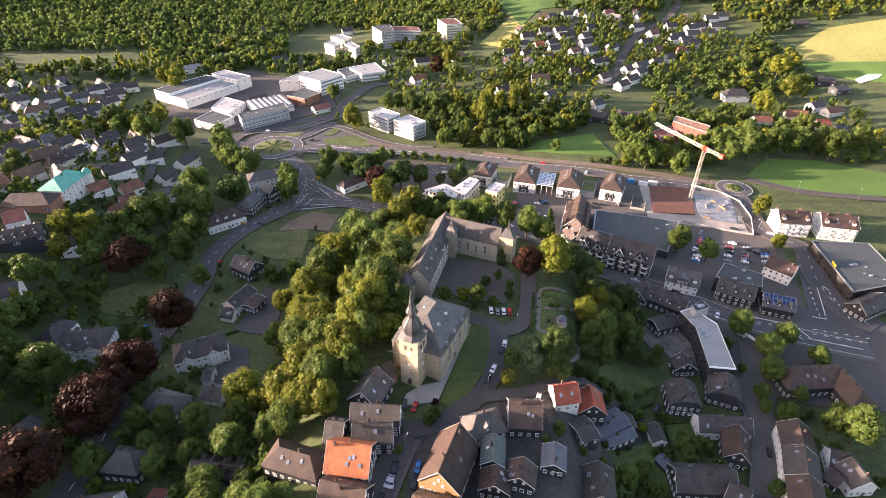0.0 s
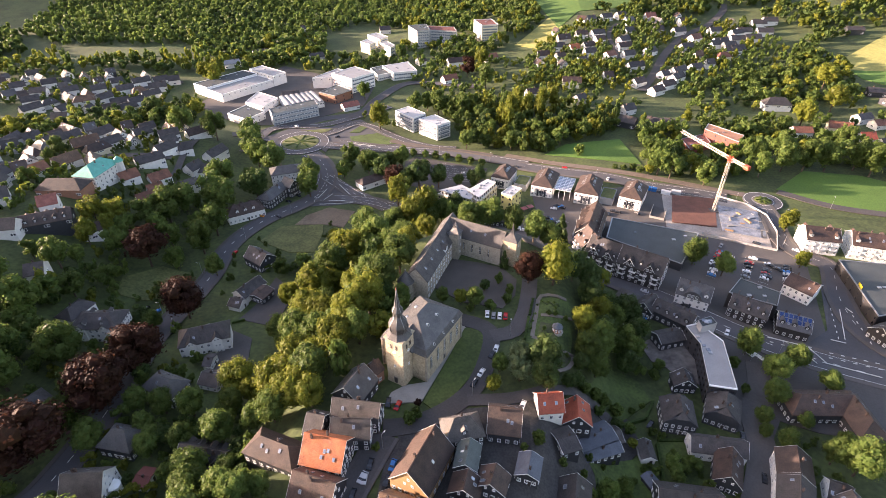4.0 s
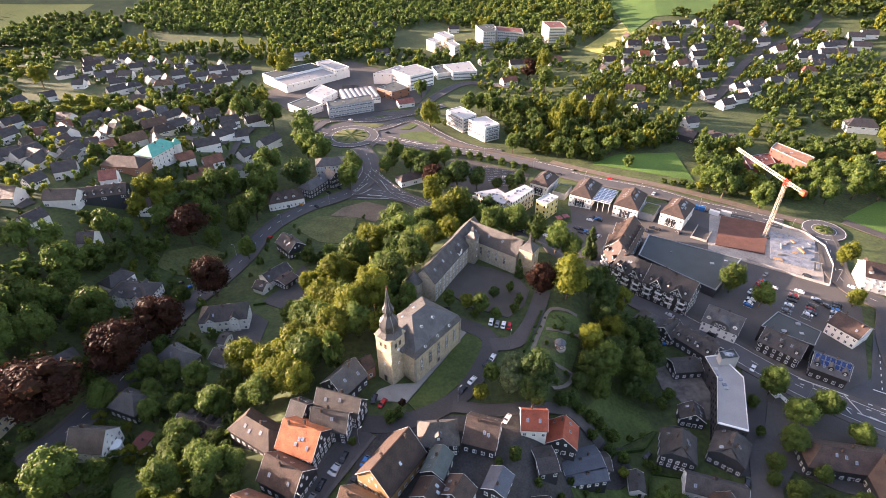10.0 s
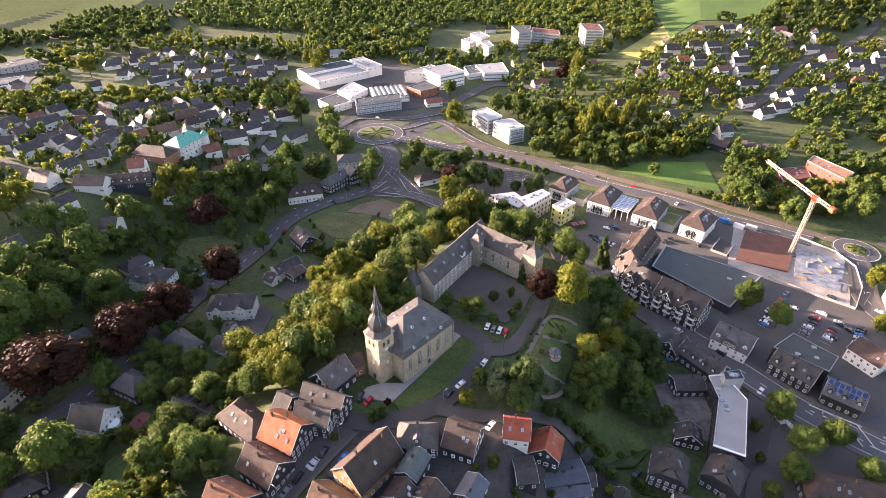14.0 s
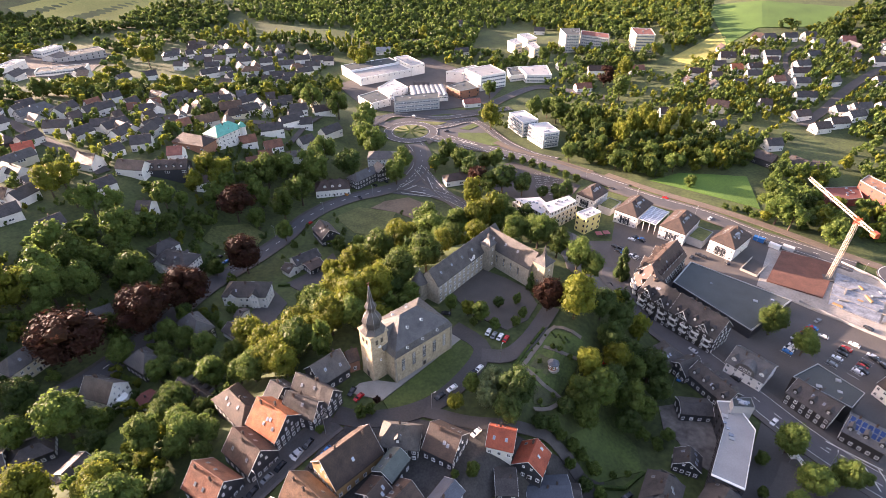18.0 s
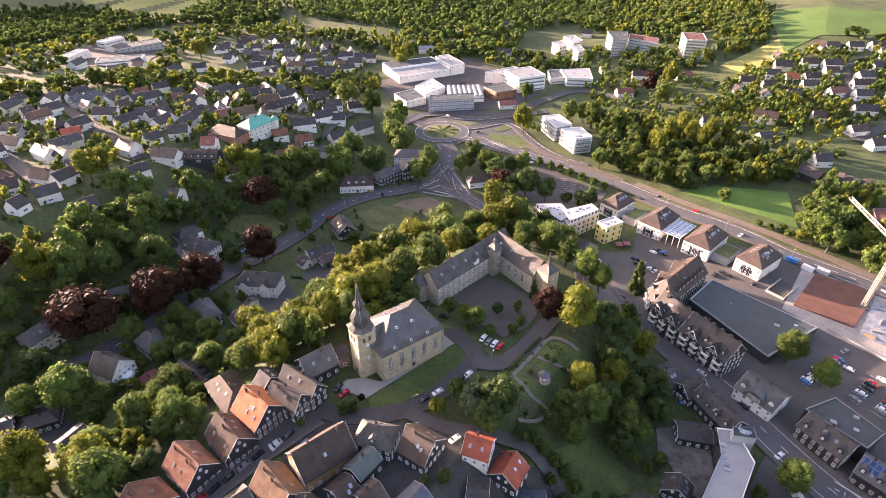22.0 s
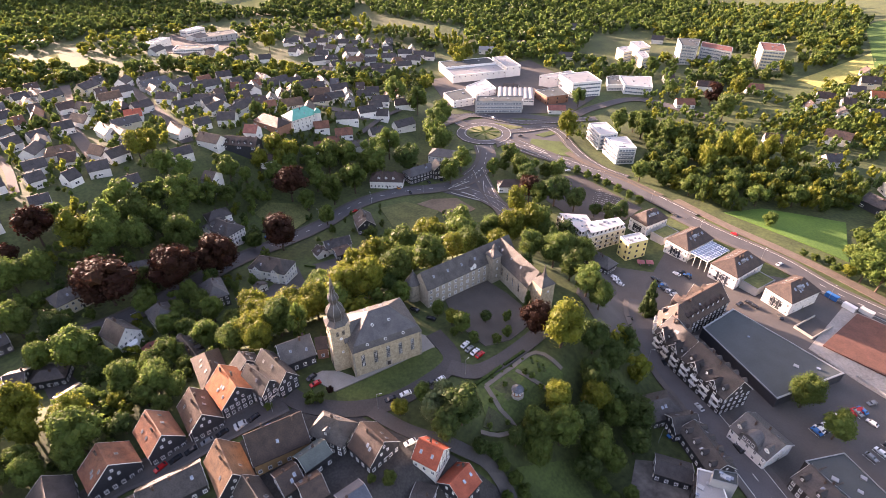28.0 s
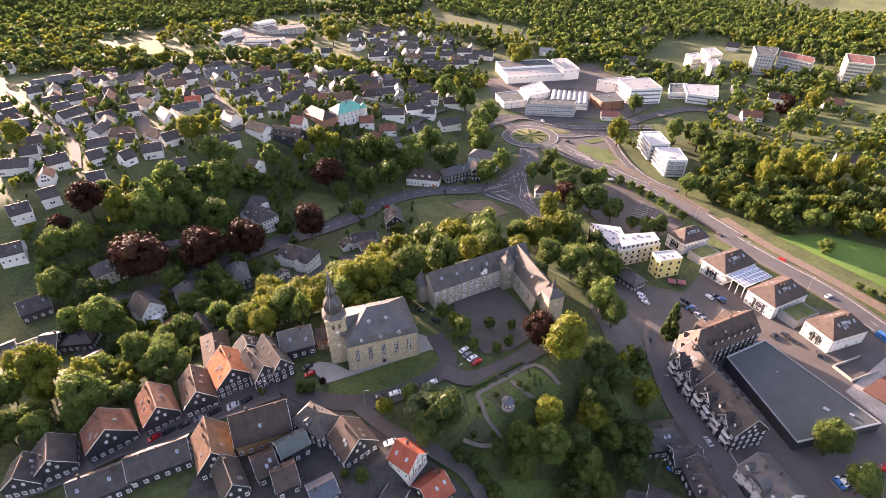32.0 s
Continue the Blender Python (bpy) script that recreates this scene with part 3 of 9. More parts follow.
        for s in (-1, 1):
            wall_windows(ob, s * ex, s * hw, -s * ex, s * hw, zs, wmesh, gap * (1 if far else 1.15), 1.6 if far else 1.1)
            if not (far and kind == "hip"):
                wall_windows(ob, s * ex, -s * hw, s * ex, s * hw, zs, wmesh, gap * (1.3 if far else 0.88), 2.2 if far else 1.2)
    if kind == "gable" and rise > 3.4 and not far:
        for s in (-1, 1):
            for yy, zz in ([(-1.3, 0.7), (1.3, 0.7)] + ([(0, 3.2)] if rise > 5.4 else [])):
                part("window", WIN_S, None, ob, m=pose(s * hl, yy, eave + zz - 0.3, 0, 0, -90 * s))
    if not far:
        part("door", DOOR, None, ob, "dark panelled front door", pose(hl, min(hw - 1, 0.9), 0.05, 0, 0, -90) if kind != "hip" else pose(0.8, -hw, 0.05, 0, 0, 180))
    # chimneys and skylights
    for _ in range(0 if tag == "plain" and rng.random() < 0.5 else 1 if far or L < 12 else 2):
        part("chimney", CHIMNEY, None, ob, m=Matrix.Translation((rng.uniform(-hl, hl) * 0.7, rng.choice((-1, 1)) * rng.uniform(0.1, 0.25) * hw, top + 0.4)))
    tilt = math.atan2(rise, hw)
    for _ in range(0 if rise < 2.4 else 1 if tag == "plain" else 0 if far else rng.randint(1, 4)):
        s, d = rng.choice((-1, 1)), rng.uniform(0.35, 0.7)
        xx = rng.uniform(-hl, hl) * 0.75
        part("skylight", SKYLIT, None, ob, m=Matrix.Translation((xx, s * hw * d, top - rise * d + th + 0.06)) @ Matrix.Rotation(-s * tilt, 4, "X"))
    if tag in ("dormers", "arch", "timberblock", "balcony", "dormer", "mall", "villa"):
        k = dict(dormer=1, arch=2, mall=0, balcony=2).get(tag, max(1, int(L / 4.2)))
        for s in ((-1,) if tag in ("dormer", "arch") or roof == "solar" else (-1, 1)):
            for i in range(k):
                xx = 0 if k == 1 else -hl * 0.75 + 1.5 * hl * i / (k - 1)
                dormer(ob, xx, s, hw, eave, rise, wm, rm)
    if tag == "timber" or wall == "timber":
        beams(ob, hl, hw, low, eave, top)
    if tag in ("timberblock", "balcony"):
        for s in ((-1, 1) if tag == "balcony" else (-1,)):
            m = int(L / 5)
            for i in range(m):
                for lv in range(1, n):
                    balcony(ob, -hl + (i + 0.5) * L / m, s, hw, 0.7 + st * lv)
    if tag == "timberblock" and L > 14:
        for xx in (-hl * 0.45, hl * 0.45):
            a = [(xx - 2.4, -hw - 0.35, eave - 0.6), (xx + 2.4, -hw - 0.35, eave - 0.6), (xx + 2.4, -hw - 0.35, eave + 1.0), (xx, -hw - 0.35, eave + 4.2), (xx - 2.4, -hw - 0.35, eave + 1.0)]
            g = Geo()
            g.loft([[(p, -hw * 0.2, r) for p, q, r in a], a])
            fg = part("facade_gable", g, wm, ob, "black gable with white edges")
            g = Geo()
            for s in (-1, 1):
                lo = [(xx + s * 2.8, -hw - 0.7, eave + 0.5), (xx, -hw - 0.7, eave + 4.25), (xx, -hw * 0.2, eave + 4.25), (xx + s * 2.8, -hw * 0.2, eave + 0.5)]
                g.hexa(lo + [(p, q, r + 0.2) for p, q, r in lo])
            part("gable_roof", g, rm, fg)
            for s in (-1, 1):
                g = Geo()
                lo = [(xx + s * 2.85, -hw - 0.78, eave + 0.45), (xx, -hw - 0.78, eave + 4.2), (xx, -hw - 0.70, eave + 4.2), (xx + s * 2.85, -hw - 0.70, eave + 0.45)]
                g.hexa(lo + [(p, q, r + 0.35) for p, q, r in lo])
                part("bargeboard", g, WHITE, fg, "white painted bargeboard")
            for s in (-0.9, 0.9):
                part("window", WIN, None, fg, "", pose(xx + s, -hw - 0.36, eave + 0.3, 0, 0, 180))
    if tag == "arch":
        g = Geo()
        arc = [(4.2 * math.cos(math.pi * i / 12), eave - 0.5 + 4.2 * math.sin(math.pi * i / 12)) for i in range(13)]
        g.loft([[(p, -hw - 0.25, q) for p, q in arc], [(p, -hw * 0.1, q) for p, q in arc]])
        part("arched_gable", g, [rm], ob, "round-arched slate gable")
        for i in (-1.8, 0, 1.8):
            part("window", WIN, None, ob, m=pose(i, -hw - 0.26, eave + 0.2, 0, 0, 180))
    if tag == "greenvilla":
        g = Geo()
        g.loft([ring(2.6, low, 8), ring(2.6, eave + 0.8, 8)])
        part("bay_tower", g, wm, ob, m=Matrix.Translation((ex - 1, -hw, 0)))
        g = Geo()
        g.loft([ring(3.1, eave + 0.8, 8), ring(2.0, eave + 2.8, 8), [(0, 0, eave + 4.5)]])
        part("bay_roof", g, rm, ob, m=Matrix.Translation((ex - 1, -hw, 0)))
    if tag == "gablevilla":
        g = Geo()
        g.loft([ring(2.2, low, 14), ring(2.2, 3.4, 14)])
        g.loft([ring(2.35, 3.4, 14), ring(2.35, 4.3, 14)])
        part("round_bay", g, WHITE, ob, "round white bay with a balcony", Matrix.Translation((-hl - 0.8, 0, 0)))
    if tag in ("gardenvilla", "whitevilla", "villa"):
        for xx, wd in (((0, 2.6),) if tag == "gardenvilla" else ((-ex * 0.5, 2.0), (ex * 0.5, 2.0))):
            g = Geo()
            a = [(xx - wd, -hw - 0.9, low), (xx + wd, -hw - 0.9, low), (xx + wd, -hw - 0.9, eave + 0.6), (xx, -hw - 0.9, eave + 0.6 + wd), (xx - wd, -hw - 0.9, eave + 0.6)]
            g.loft([[(p, 0, r) for p, q, r in a], a])
            bay = part("gable_bay", g, wm, ob, "projecting white gabled bay")
            g = Geo()
            for s in (-1, 1):
                lo = [(xx + s * (wd + 0.35), -hw - 1.2, eave + 0.3), (xx, -hw - 1.2, eave + 0.65 + wd), (xx, 0, eave + 0.65 + wd), (xx + s * (wd + 0.35), 0, eave + 0.3)]
                g.hexa(lo + [(p, q, r + 0.2) for p, q, r in lo])
            part("bay_roof", g, rm, bay)
            for z in zs + [eave + 0.2]:
                part("window", WIN_S, None, bay, "", pose(xx - 0.7, -hw - 0.9, z, 0, 0, 180))
                part("window", WIN_S, None, bay, "", pose(xx + 0.7, -hw - 0.9, z, 0, 0, 180))
        if tag == "gardenvilla":
            g = Geo()
            g.loft([ring(2.2, low, 14), ring(2.2, 3.2, 14)])
            g.loft([ring(2.35, 3.2, 14), ring(2.35, 4.1, 14)])
            part("round_bay", g, WHITE, ob, "round white bay with a balcony", Matrix.Translation((0, -hw - 1.0, 0)))
    if tag == "mall":
        for s in (-1, 1):
            part("glass_bay", grid_window(6.4, eave - 2.6, 4, [METAL, GLASS], 0.09), None, ob, "tall glazed entrance bay", pose(s * (ex + 0.02), 0, 0.4, 0, 0, -90 * s))
        for s in (-1, 1):
            for i in range(4):
                d = 0.42
                part("skylight", SKYLIT, None, ob, m=Matrix.Translation((-hl * 0.9 + hl * 0.6 * i, s * hw * d, top - rise * d + th + 0.06)) @ Matrix.Rotation(-s * tilt, 4, "X") @ Matrix.Scale(1.25, 4))
        g = Geo()
        g.box(-1.6, 1.6, -0.7, 0.7, -0.8, 0.6)
        part("roof_vent", g, METAL, ob, "grey roof ventilation box", Matrix.Translation((-hl * 0.3, -hw * 0.4, top - rise * 0.4 + 0.5)))
    if tag == "solar" or roof == "solar":
        for i in range(7):
            for j in range(2):
                d = 0.16 + 0.34 * j
                g = Geo()
                g.box(-0.8, 0.8, -1.1, 1.1, 0, 0.06, 0)
                g.box(-0.74, 0.74, -1.04, 1.04, 0.06, 0.07, 1)
                part("solar_panel", g, [METAL, SOLAR], ob, "blue solar panel",
                     Matrix.Translation((-hl * 0.85 + 1.7 * hl * i / 6, -hw * d, top - rise * d + th + 0.1)) @ Matrix.Rotation(tilt, 4, "X"))
    return ob


def estate(poly, gap, turn, seed):
    """Rows of plain houses that fill the estates between those set one by one."""
    rng = random.Random(seed)
    xs, ys = [p[0] for p in poly], [p[1] for p in poly]
    y = min(ys)
    while y < max(ys):
        x = min(xs)
        while x < max(xs):
            px, py = x + rng.uniform(-0.2, 0.2) * gap, y + rng.uniform(-0.2, 0.2) * gap
            if inside(px, py, poly) and free(px, py, gap * 0.36):
                row = rng.random() < 0.2
                house("hip" if not row and rng.random() < 0.16 else "gable", px, py, turn + rng.choice((0, 0, 90)) + rng.uniform(-12, 12), rng.uniform(15, 19) if row else rng.uniform(7, 12),
                      rng.uniform(8, 10), rng.uniform(4.0, 5.6), rng.uniform(3.6, 5.0), rng.choice(("dark", "dark", "brown", "brownslate", "brownslate", "rust", "slateroof", "greyroof", "brownlit")),
                      rng.choice(("white", "white", "white", "cream", "greywall", "slate")), "plain", True)
            x += gap
        y += gap * 0.85


def dormer(ob, xx, s, hw, eave, rise, wm, rm):
    """A small gabled dormer on the slope."""
    d0 = 0.78
    z = eave + rise * (1 - d0)
    yf = s * hw * d0
    yb = s * hw * (d0 - min(0.55, 2.0 / rise))
    g = Geo()
    w, h = 0.95, 1.5
    a = [(xx - w, yf, z - 0.3), (xx + w, yf, z - 0.3), (xx + w, yf, z + h), (xx, yf, z + h + 0.8), (xx - w, yf, z + h)]
    b = [(p, yb, r) for p, q, r in a]
    g.loft([a, b] if s > 0 else [b, a])
    g.hexa([(xx - w - 0.25, yf + s * 0.25, z + h - 0.2), (xx, yf + s * 0.25, z + h + 0.82), (xx, yb, z + h + 0.82), (xx - w - 0.25, yb, z + h - 0.2),
            (xx - w - 0.25, yf + s * 0.25, z + h - 0.02), (xx, yf + s * 0.25, z + h + 1.0), (xx, yb, z + h + 1.0), (xx - w - 0.25, yb, z + h - 0.02)], 1)
    g.hexa([(xx + w + 0.25, yf + s * 0.25, z + h - 0.2), (xx, yf + s * 0.25, z + h + 0.82), (xx, yb, z + h + 0.82), (xx + w + 0.25, yb, z + h - 0.2),
            (xx + w + 0.25, yf + s * 0.25, z + h - 0.02), (xx, yf + s * 0.25, z + h + 1.0), (xx, yb, z + h + 1.0), (xx + w + 0.25, yb, z + h - 0.02)], 1)
    dm = part("dormer", g, [wm, rm], ob)
    part("window", WIN_S, None, dm, m=pose(xx, yf, z + 0.2, 0, 0, 0 if s > 0 else 180))


def beams(ob, hl, hw, low, eave, top):
    """Dark timbers on the pale gables."""
    for s in (-1, 1):
        for yy in (-0.95, -0.5, 0, 0.5, 0.95):
            g = Geo()
            g.box(s * hl - 0.03, s * hl + 0.03, yy * hw - 0.11, yy * hw + 0.11, 0, eave + (top - eave) * (1 - abs(yy)) - 0.2)
            part("beam", g, DARKWOOD, ob)
        for zz in (0.1, eave * 0.5, eave):
            g = Geo()
            g.box(s * hl - 0.04, s * hl + 0.04, -hw, hw, zz, zz + 0.22)
            part("beam", g, DARKWOOD, ob)


BALC = None


def balcony(ob, xx, s, hw, z):
    global BALC
    if BALC is None:
        g = Geo()
        g.box(-1.7, 1.7, 0, 1.3, 0, 0.16)
        g.box(-1.7, 1.7, 1.22, 1.3, 0.16, 1.0)
        g.box(-1.7, -1.62, 0, 1.22, 0.16, 1.0)
        g.box(1.62, 1.7, 0, 1.22, 0.16, 1.0)
        BALC = g.mesh("balcony", [WHITE])
    part("balcony", BALC, None, ob, "white balcony", pose(xx, s * hw, z, 0, 0, 0 if s > 0 else 180))


def block(pts, H, roof, wall, tag, far=False):
    """A flat-roofed building on a plan of any shape, with a parapet."""
    cx, cy = sum(p[0] for p in pts) / len(pts), sum(p[1] for p in pts) / len(pts)
    z0 = float(height(cx, cy))
    if sum(p[0] * q[1] - q[0] * p[1] for p, q in zip(pts, pts[1:] + pts[:1])) < 0:
        pts = pts[::-1]
    loc = [(x - cx, y - cy) for x, y in pts]
    low = min(float(height(*p)) for p in pts) - z0 - 0.6
    FOOT.append((cx, cy, max(math.hypot(*p) for p in loc) * 0.8))
    word = tag.replace("_", " ")
    ob = thing("building", pose(cx, cy, z0), f"{WALL_WORD[wall]} {word} with a {ROOF_WORD[roof]} roof", "building", "buildings of the town")
    g = Geo()
    g.prism(loc, low, H)
    part("wall", g, WALL[wall], ob)
    ins = [(x * 0.97, y * 0.97) for x, y in loc]
    g = Geo()
    g.prism(ins, H - 0.1, H + 0.08)
    part("roof", g, ROOF[roof], ob)
    for p, q, r, s in zip(loc, loc[1:] + loc[:1], ins, ins[1:] + ins[:1]):
        g = Geo()
        g.hexa([(*p, H), (*q, H), (*s, H), (*r, H), (*p, H + 0.5), (*q, H + 0.5), (*s, H + 0.5), (*r, H + 0.5)])
        part("parapet", g, WHITE if wall in ("white", "cream", "yellow") or tag == "school_wing" else METAL, ob)
    n = max(1, int(H / 3.1))
    st = (H - 0.4) / n
    if tag not in ("garage", "supermarket", "stairtower", "backblock"):
        banded = tag in ("offices", "hospital", "big_white", "school", "slab", "apartments")
        sp = 6.0 if tag in ("factory_hall", "low_hall", "store") else 9.0 if far else 3.4
        for p, q in zip(loc, loc[1:] + loc[:1]):
            if banded:
                d = Vector((q[0] - p[0], q[1] - p[1], 0))
                if -d.x / d.length > 0.45 or d.length < 5:
                    continue
                strip = strip_window(d.length - 2.4, 1.7 if tag != "hospital" else 1.9, [WHITE, SKYLIGHT])
                at = pose((p[0] + q[0]) / 2, (p[1] + q[1]) / 2, 0, 0, 0, math.degrees(math.atan2(d.y, d.x)) + 180)
                for i in range(n):
                    part("window", strip, None, ob, "long band of windows", Matrix.Translation((0, 0, 0.9 + st * i)) @ at)
                    if tag == "apartments" and i and d.length > 9:
                        g = Geo()
                        g.box(-d.length / 2 + 1.5, d.length / 2 - 1.5, 0, 1.7, -0.75, -0.55, 0)
                        g.box(-d.length / 2 + 1.5, d.length / 2 - 1.5, 1.62, 1.7, -0.55, 0.4, 1)
                        part("balcony", g, [WHITE, METAL], ob, "long balcony with a grey rail", Matrix.Translation((0, 0, 0.9 + st * i)) @ at)
                continue
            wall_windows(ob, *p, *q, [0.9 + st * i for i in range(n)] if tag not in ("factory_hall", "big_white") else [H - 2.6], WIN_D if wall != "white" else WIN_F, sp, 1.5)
    if tag == "apartment":
        small = [(x * 0.86, y * 0.86) for x, y in loc]
        g = Geo()
        g.prism(small, H + 0.05, H + 2.7)
        attic = part("attic_storey", g, WALL["white"], ob, "white set-back attic storey")
        g = Geo()
        g.prism([(x * 0.93, y * 0.93) for x, y in loc], H + 2.7, H + 2.95)
        part("attic_roof", g, ROOF["whiteflat"], attic)
        for (px, py), (qx, qy) in zip(small, small[1:] + small[:1]):
            wall_windows(ob, px, py, qx, qy, [H + 0.7], WIN_D, 2.6, 1.2)
        for (px, py), (qx, qy) in zip(loc, loc[1:] + loc[:1]):
            e = Vector((qx - px, qy - py, 0))
            for i in range(1, n):
                for k in range(1, max(2, int(e.length / 6))):
                    t = k / max(2, int(e.length / 6))
                    g = Geo()
                    g.box(-1.3, 1.3, 0, 1.1, 0, 0.15)
                    g.box(-1.3, 1.3, 1.04, 1.1, 0.15, 1.0, 1)
                    part("balcony", g, [WHITE, METAL], ob, "small balcony with a grey rail", pose(px + e.x * t, py + e.y * t, 0.2 + st * i, 0, 0, math.degrees(math.atan2(e.y, e.x)) + 180))
        H += 2.95
    rng = random.Random(int(cx * 7 + cy))
    for _ in range(rng.randint(3, 8)):
        a, b = rng.random(), rng.random()
        i = rng.randrange(len(loc))
        p, q = loc[i], loc[(i + 1) % len(loc)]
        px, py = (p[0] * a + q[0] * (1 - a)) * b * 0.8, (p[1] * a + q[1] * (1 - a)) * b * 0.8
        g = Geo()
        w = rng.uniform(0.5, 1.1)
        g.box(px - w, px + w, py - w * 0.8, py + w * 0.8, H + 0.06, H + rng.uniform(0.3, 0.8))
        part("roof_light" if w < 0.8 else "vent_box", g, SKYLIGHT if w < 0.8 else METAL, ob)
    return ob


# ---- trees ----
def crown_mesh(name, seed, clumps, leaves, size, material, tall=1.0, cone=False):
    """A crown one metre wide and one high: clumps of leaf sprays round darker hearts, uneven in outline."""
    r = np.random.RandomState(seed)
    cen, rad = [], []
    for i in range(clumps):
        if cone:
            z = r.uniform(0.04, 0.95)
            d = 0.42 * (1 - z) * r.uniform(0.5, 1)
            a, q = r.uniform(0, 6.28), 0.07 + 0.14 * (1 - z)
        else:
            u = r.normal(size=3)
            u /= np.linalg.norm(u)
            k = r.uniform(0.35, 1.0) ** 0.5
            a, q = math.atan2(u[1], u[0]), r.uniform(0.13, 0.21)
            d, z = 0.34 * k * math.hypot(u[0], u[1]), 0.52 + 0.36 * k * u[2]
        cen.append((d * math.cos(a), d * math.sin(a), z))
        rad.append(q)
    cen, rad = np.array(cen), np.array(rad)
    v, f, mi = [], [], []
    # hearts of the clumps
    ico = bmesh.new()
    bmesh.ops.create_icosphere(ico, subdivisions=1, radius=1)
    iv = np.array([p.co[:] for p in ico.verts])
    it = [tuple(q.index for q in p.verts) for p in ico.faces]
    ico.free()
    for c, q in zip(cen, rad):
        k = len(v)
        v += (c + iv * q * 0.72 * r.uniform(0.85, 1.1, (len(iv), 1))).tolist()
        f += [tuple(k + i for i in t) for t in it]
    # sprays of leaves
    w = rad ** 2
    pick = r.choice(clumps, leaves, p=w / w.sum())
    nrm = r.normal(size=(leaves, 3))
    nrm[:, 2] += 0.25
    nrm /= np.linalg.norm(nrm, axis=1)[:, None]
    pos = cen[pick] + nrm * (rad[pick] * r.uniform(0.72, 1.12, leaves))[:, None]
    tilt = nrm + r.normal(scale=0.32, size=(leaves, 3))
    tilt /= np.linalg.norm(tilt, axis=1)[:, None]
    side = np.cross(tilt, r.normal(size=(leaves, 3)))
    side /= np.linalg.norm(side, axis=1)[:, None]
    oth = np.cross(tilt, side)
    s = size * r.uniform(0.6, 1.3, (leaves, 1))
    a, b = side * s, oth * s * 0.75
    bend = tilt * s * 0.25
    quad = np.stack([pos - a - bend, pos - b, pos + a - bend, pos + b], 1).reshape(-1, 3)
    k = len(v)
    me = bpy.data.meshes.new(name)
    me.from_pydata(v + quad.tolist(), [], f + (k + np.arange(leaves * 4).reshape(-1, 4)).tolist())
    me.materials.append(material)
    me.polygons.foreach_set("use_smooth", [False] * len(me.polygons))
    return me


def trunk_mesh(name, seed):
    """A tapered, slightly bent trunk with four limbs, one metre high."""
    r = random.Random(seed)
    g = Geo()
    g.loft([ring(0.035, -0.06, 7), ring(0.026, 0.12, 7), ring(0.021, 0.35, 7, 0.01), ring(0.012, 0.62, 7, 0.02), [(0.02, 0, 0.85)]])
    for i in range(4):
        a, z = i * 1.57 + r.uniform(-0.4, 0.4), r.uniform(0.28, 0.42)
        dx, dy = math.cos(a), math.sin(a)
        p, q = Vector((0.01, 0, z)), Vector((dx * 0.25, dy * 0.25, z + r.uniform(0.18, 0.3)))
        s = Vector((-dy, dx, 0)) * 0.011
        t = Vector((0, 0, 0.011))
        g.loft([[p - s - t, p + s - t, p + s + t, p - s + t], [q]])
    return g.mesh(name, [BARK])


CROWNS, TRUNKS = {}, [trunk_mesh("trunk", i) for i in range(3)]
for kind, ml in LEAF.items():
    CROWNS[kind, 0] = [crown_mesh("crown", 11 * i + ord(kind), 52, 3800, 0.026, ml) for i in range(3)]
    CROWNS[kind, 1] = [crown_mesh("crown", 7 * i + ord(kind), 26, 1100, 0.042, ml) for i in range(3)]
CROWNS["k", 0] = CROWNS["k", 1] = [crown_mesh("crown", 5, 40, 1800, 0.034, LEAF["d"], cone=True)]
TREE_WORD = dict(g="broad green leafy tree", y="sunlit yellow-green broad leafy tree", d="dark green leafy tree", c="copper beech with dark red leaves",
                 l="silvery green leafy tree", k="dark green conical conifer tree", b="round green garden bush")


def tree(kind, x, y, w, h, far=None):
    rng = random.Random(int(x * 77 + y * 13))
    if far is None:
        far = math.hypot(x - 40, y - 70) > 230
    ob = thing("bush" if kind == "b" else "tree", pose(x, y, float(height(x, y)), 0, 0, rng.uniform(0, 360)), TREE_WORD[kind], "bush" if kind == "b" else "tree",
               "trees of the town")
    base = 0.0 if kind in "bk" else 0.14
    ck = "g" if kind == "b" else kind
    c = part("crown", rng.choice(CROWNS[ck, 1 if far or kind == "b" else 0]), None, ob)
    c.matrix_basis = Matrix.Translation((0, 0, base * h - 0.2)) @ Matrix.Diagonal((w * 1.08, w * rng.uniform(0.98, 1.15), h * (1 - base) * 1.05 + 0.2, 1))
    if kind != "b":
        t = part("trunk", rng.choice(TRUNKS), None, ob)
        t.matrix_basis = Matrix.Diagonal((h * 0.9, h * 0.9, h * 0.85, 1))
    FOOT.append((x, y, w * 0.3))
    return ob


def wood_meshes():
    out = []
    for i in range(8):
        me = crown_mesh("wood_crown", 90 + i, *((11, 190, 0.080) if i < 4 else (5, 44, 0.15)), LEAF["g"])
        n = len(me.vertices)
        co = np.empty(n * 3)
        me.vertices.foreach_get("co", co)
        out.append((co.reshape(-1, 3), [tuple(p.vertices) for p in me.polygons]))
        bpy.data.meshes.remove(me)
    return out


WOOD = wood_meshes()


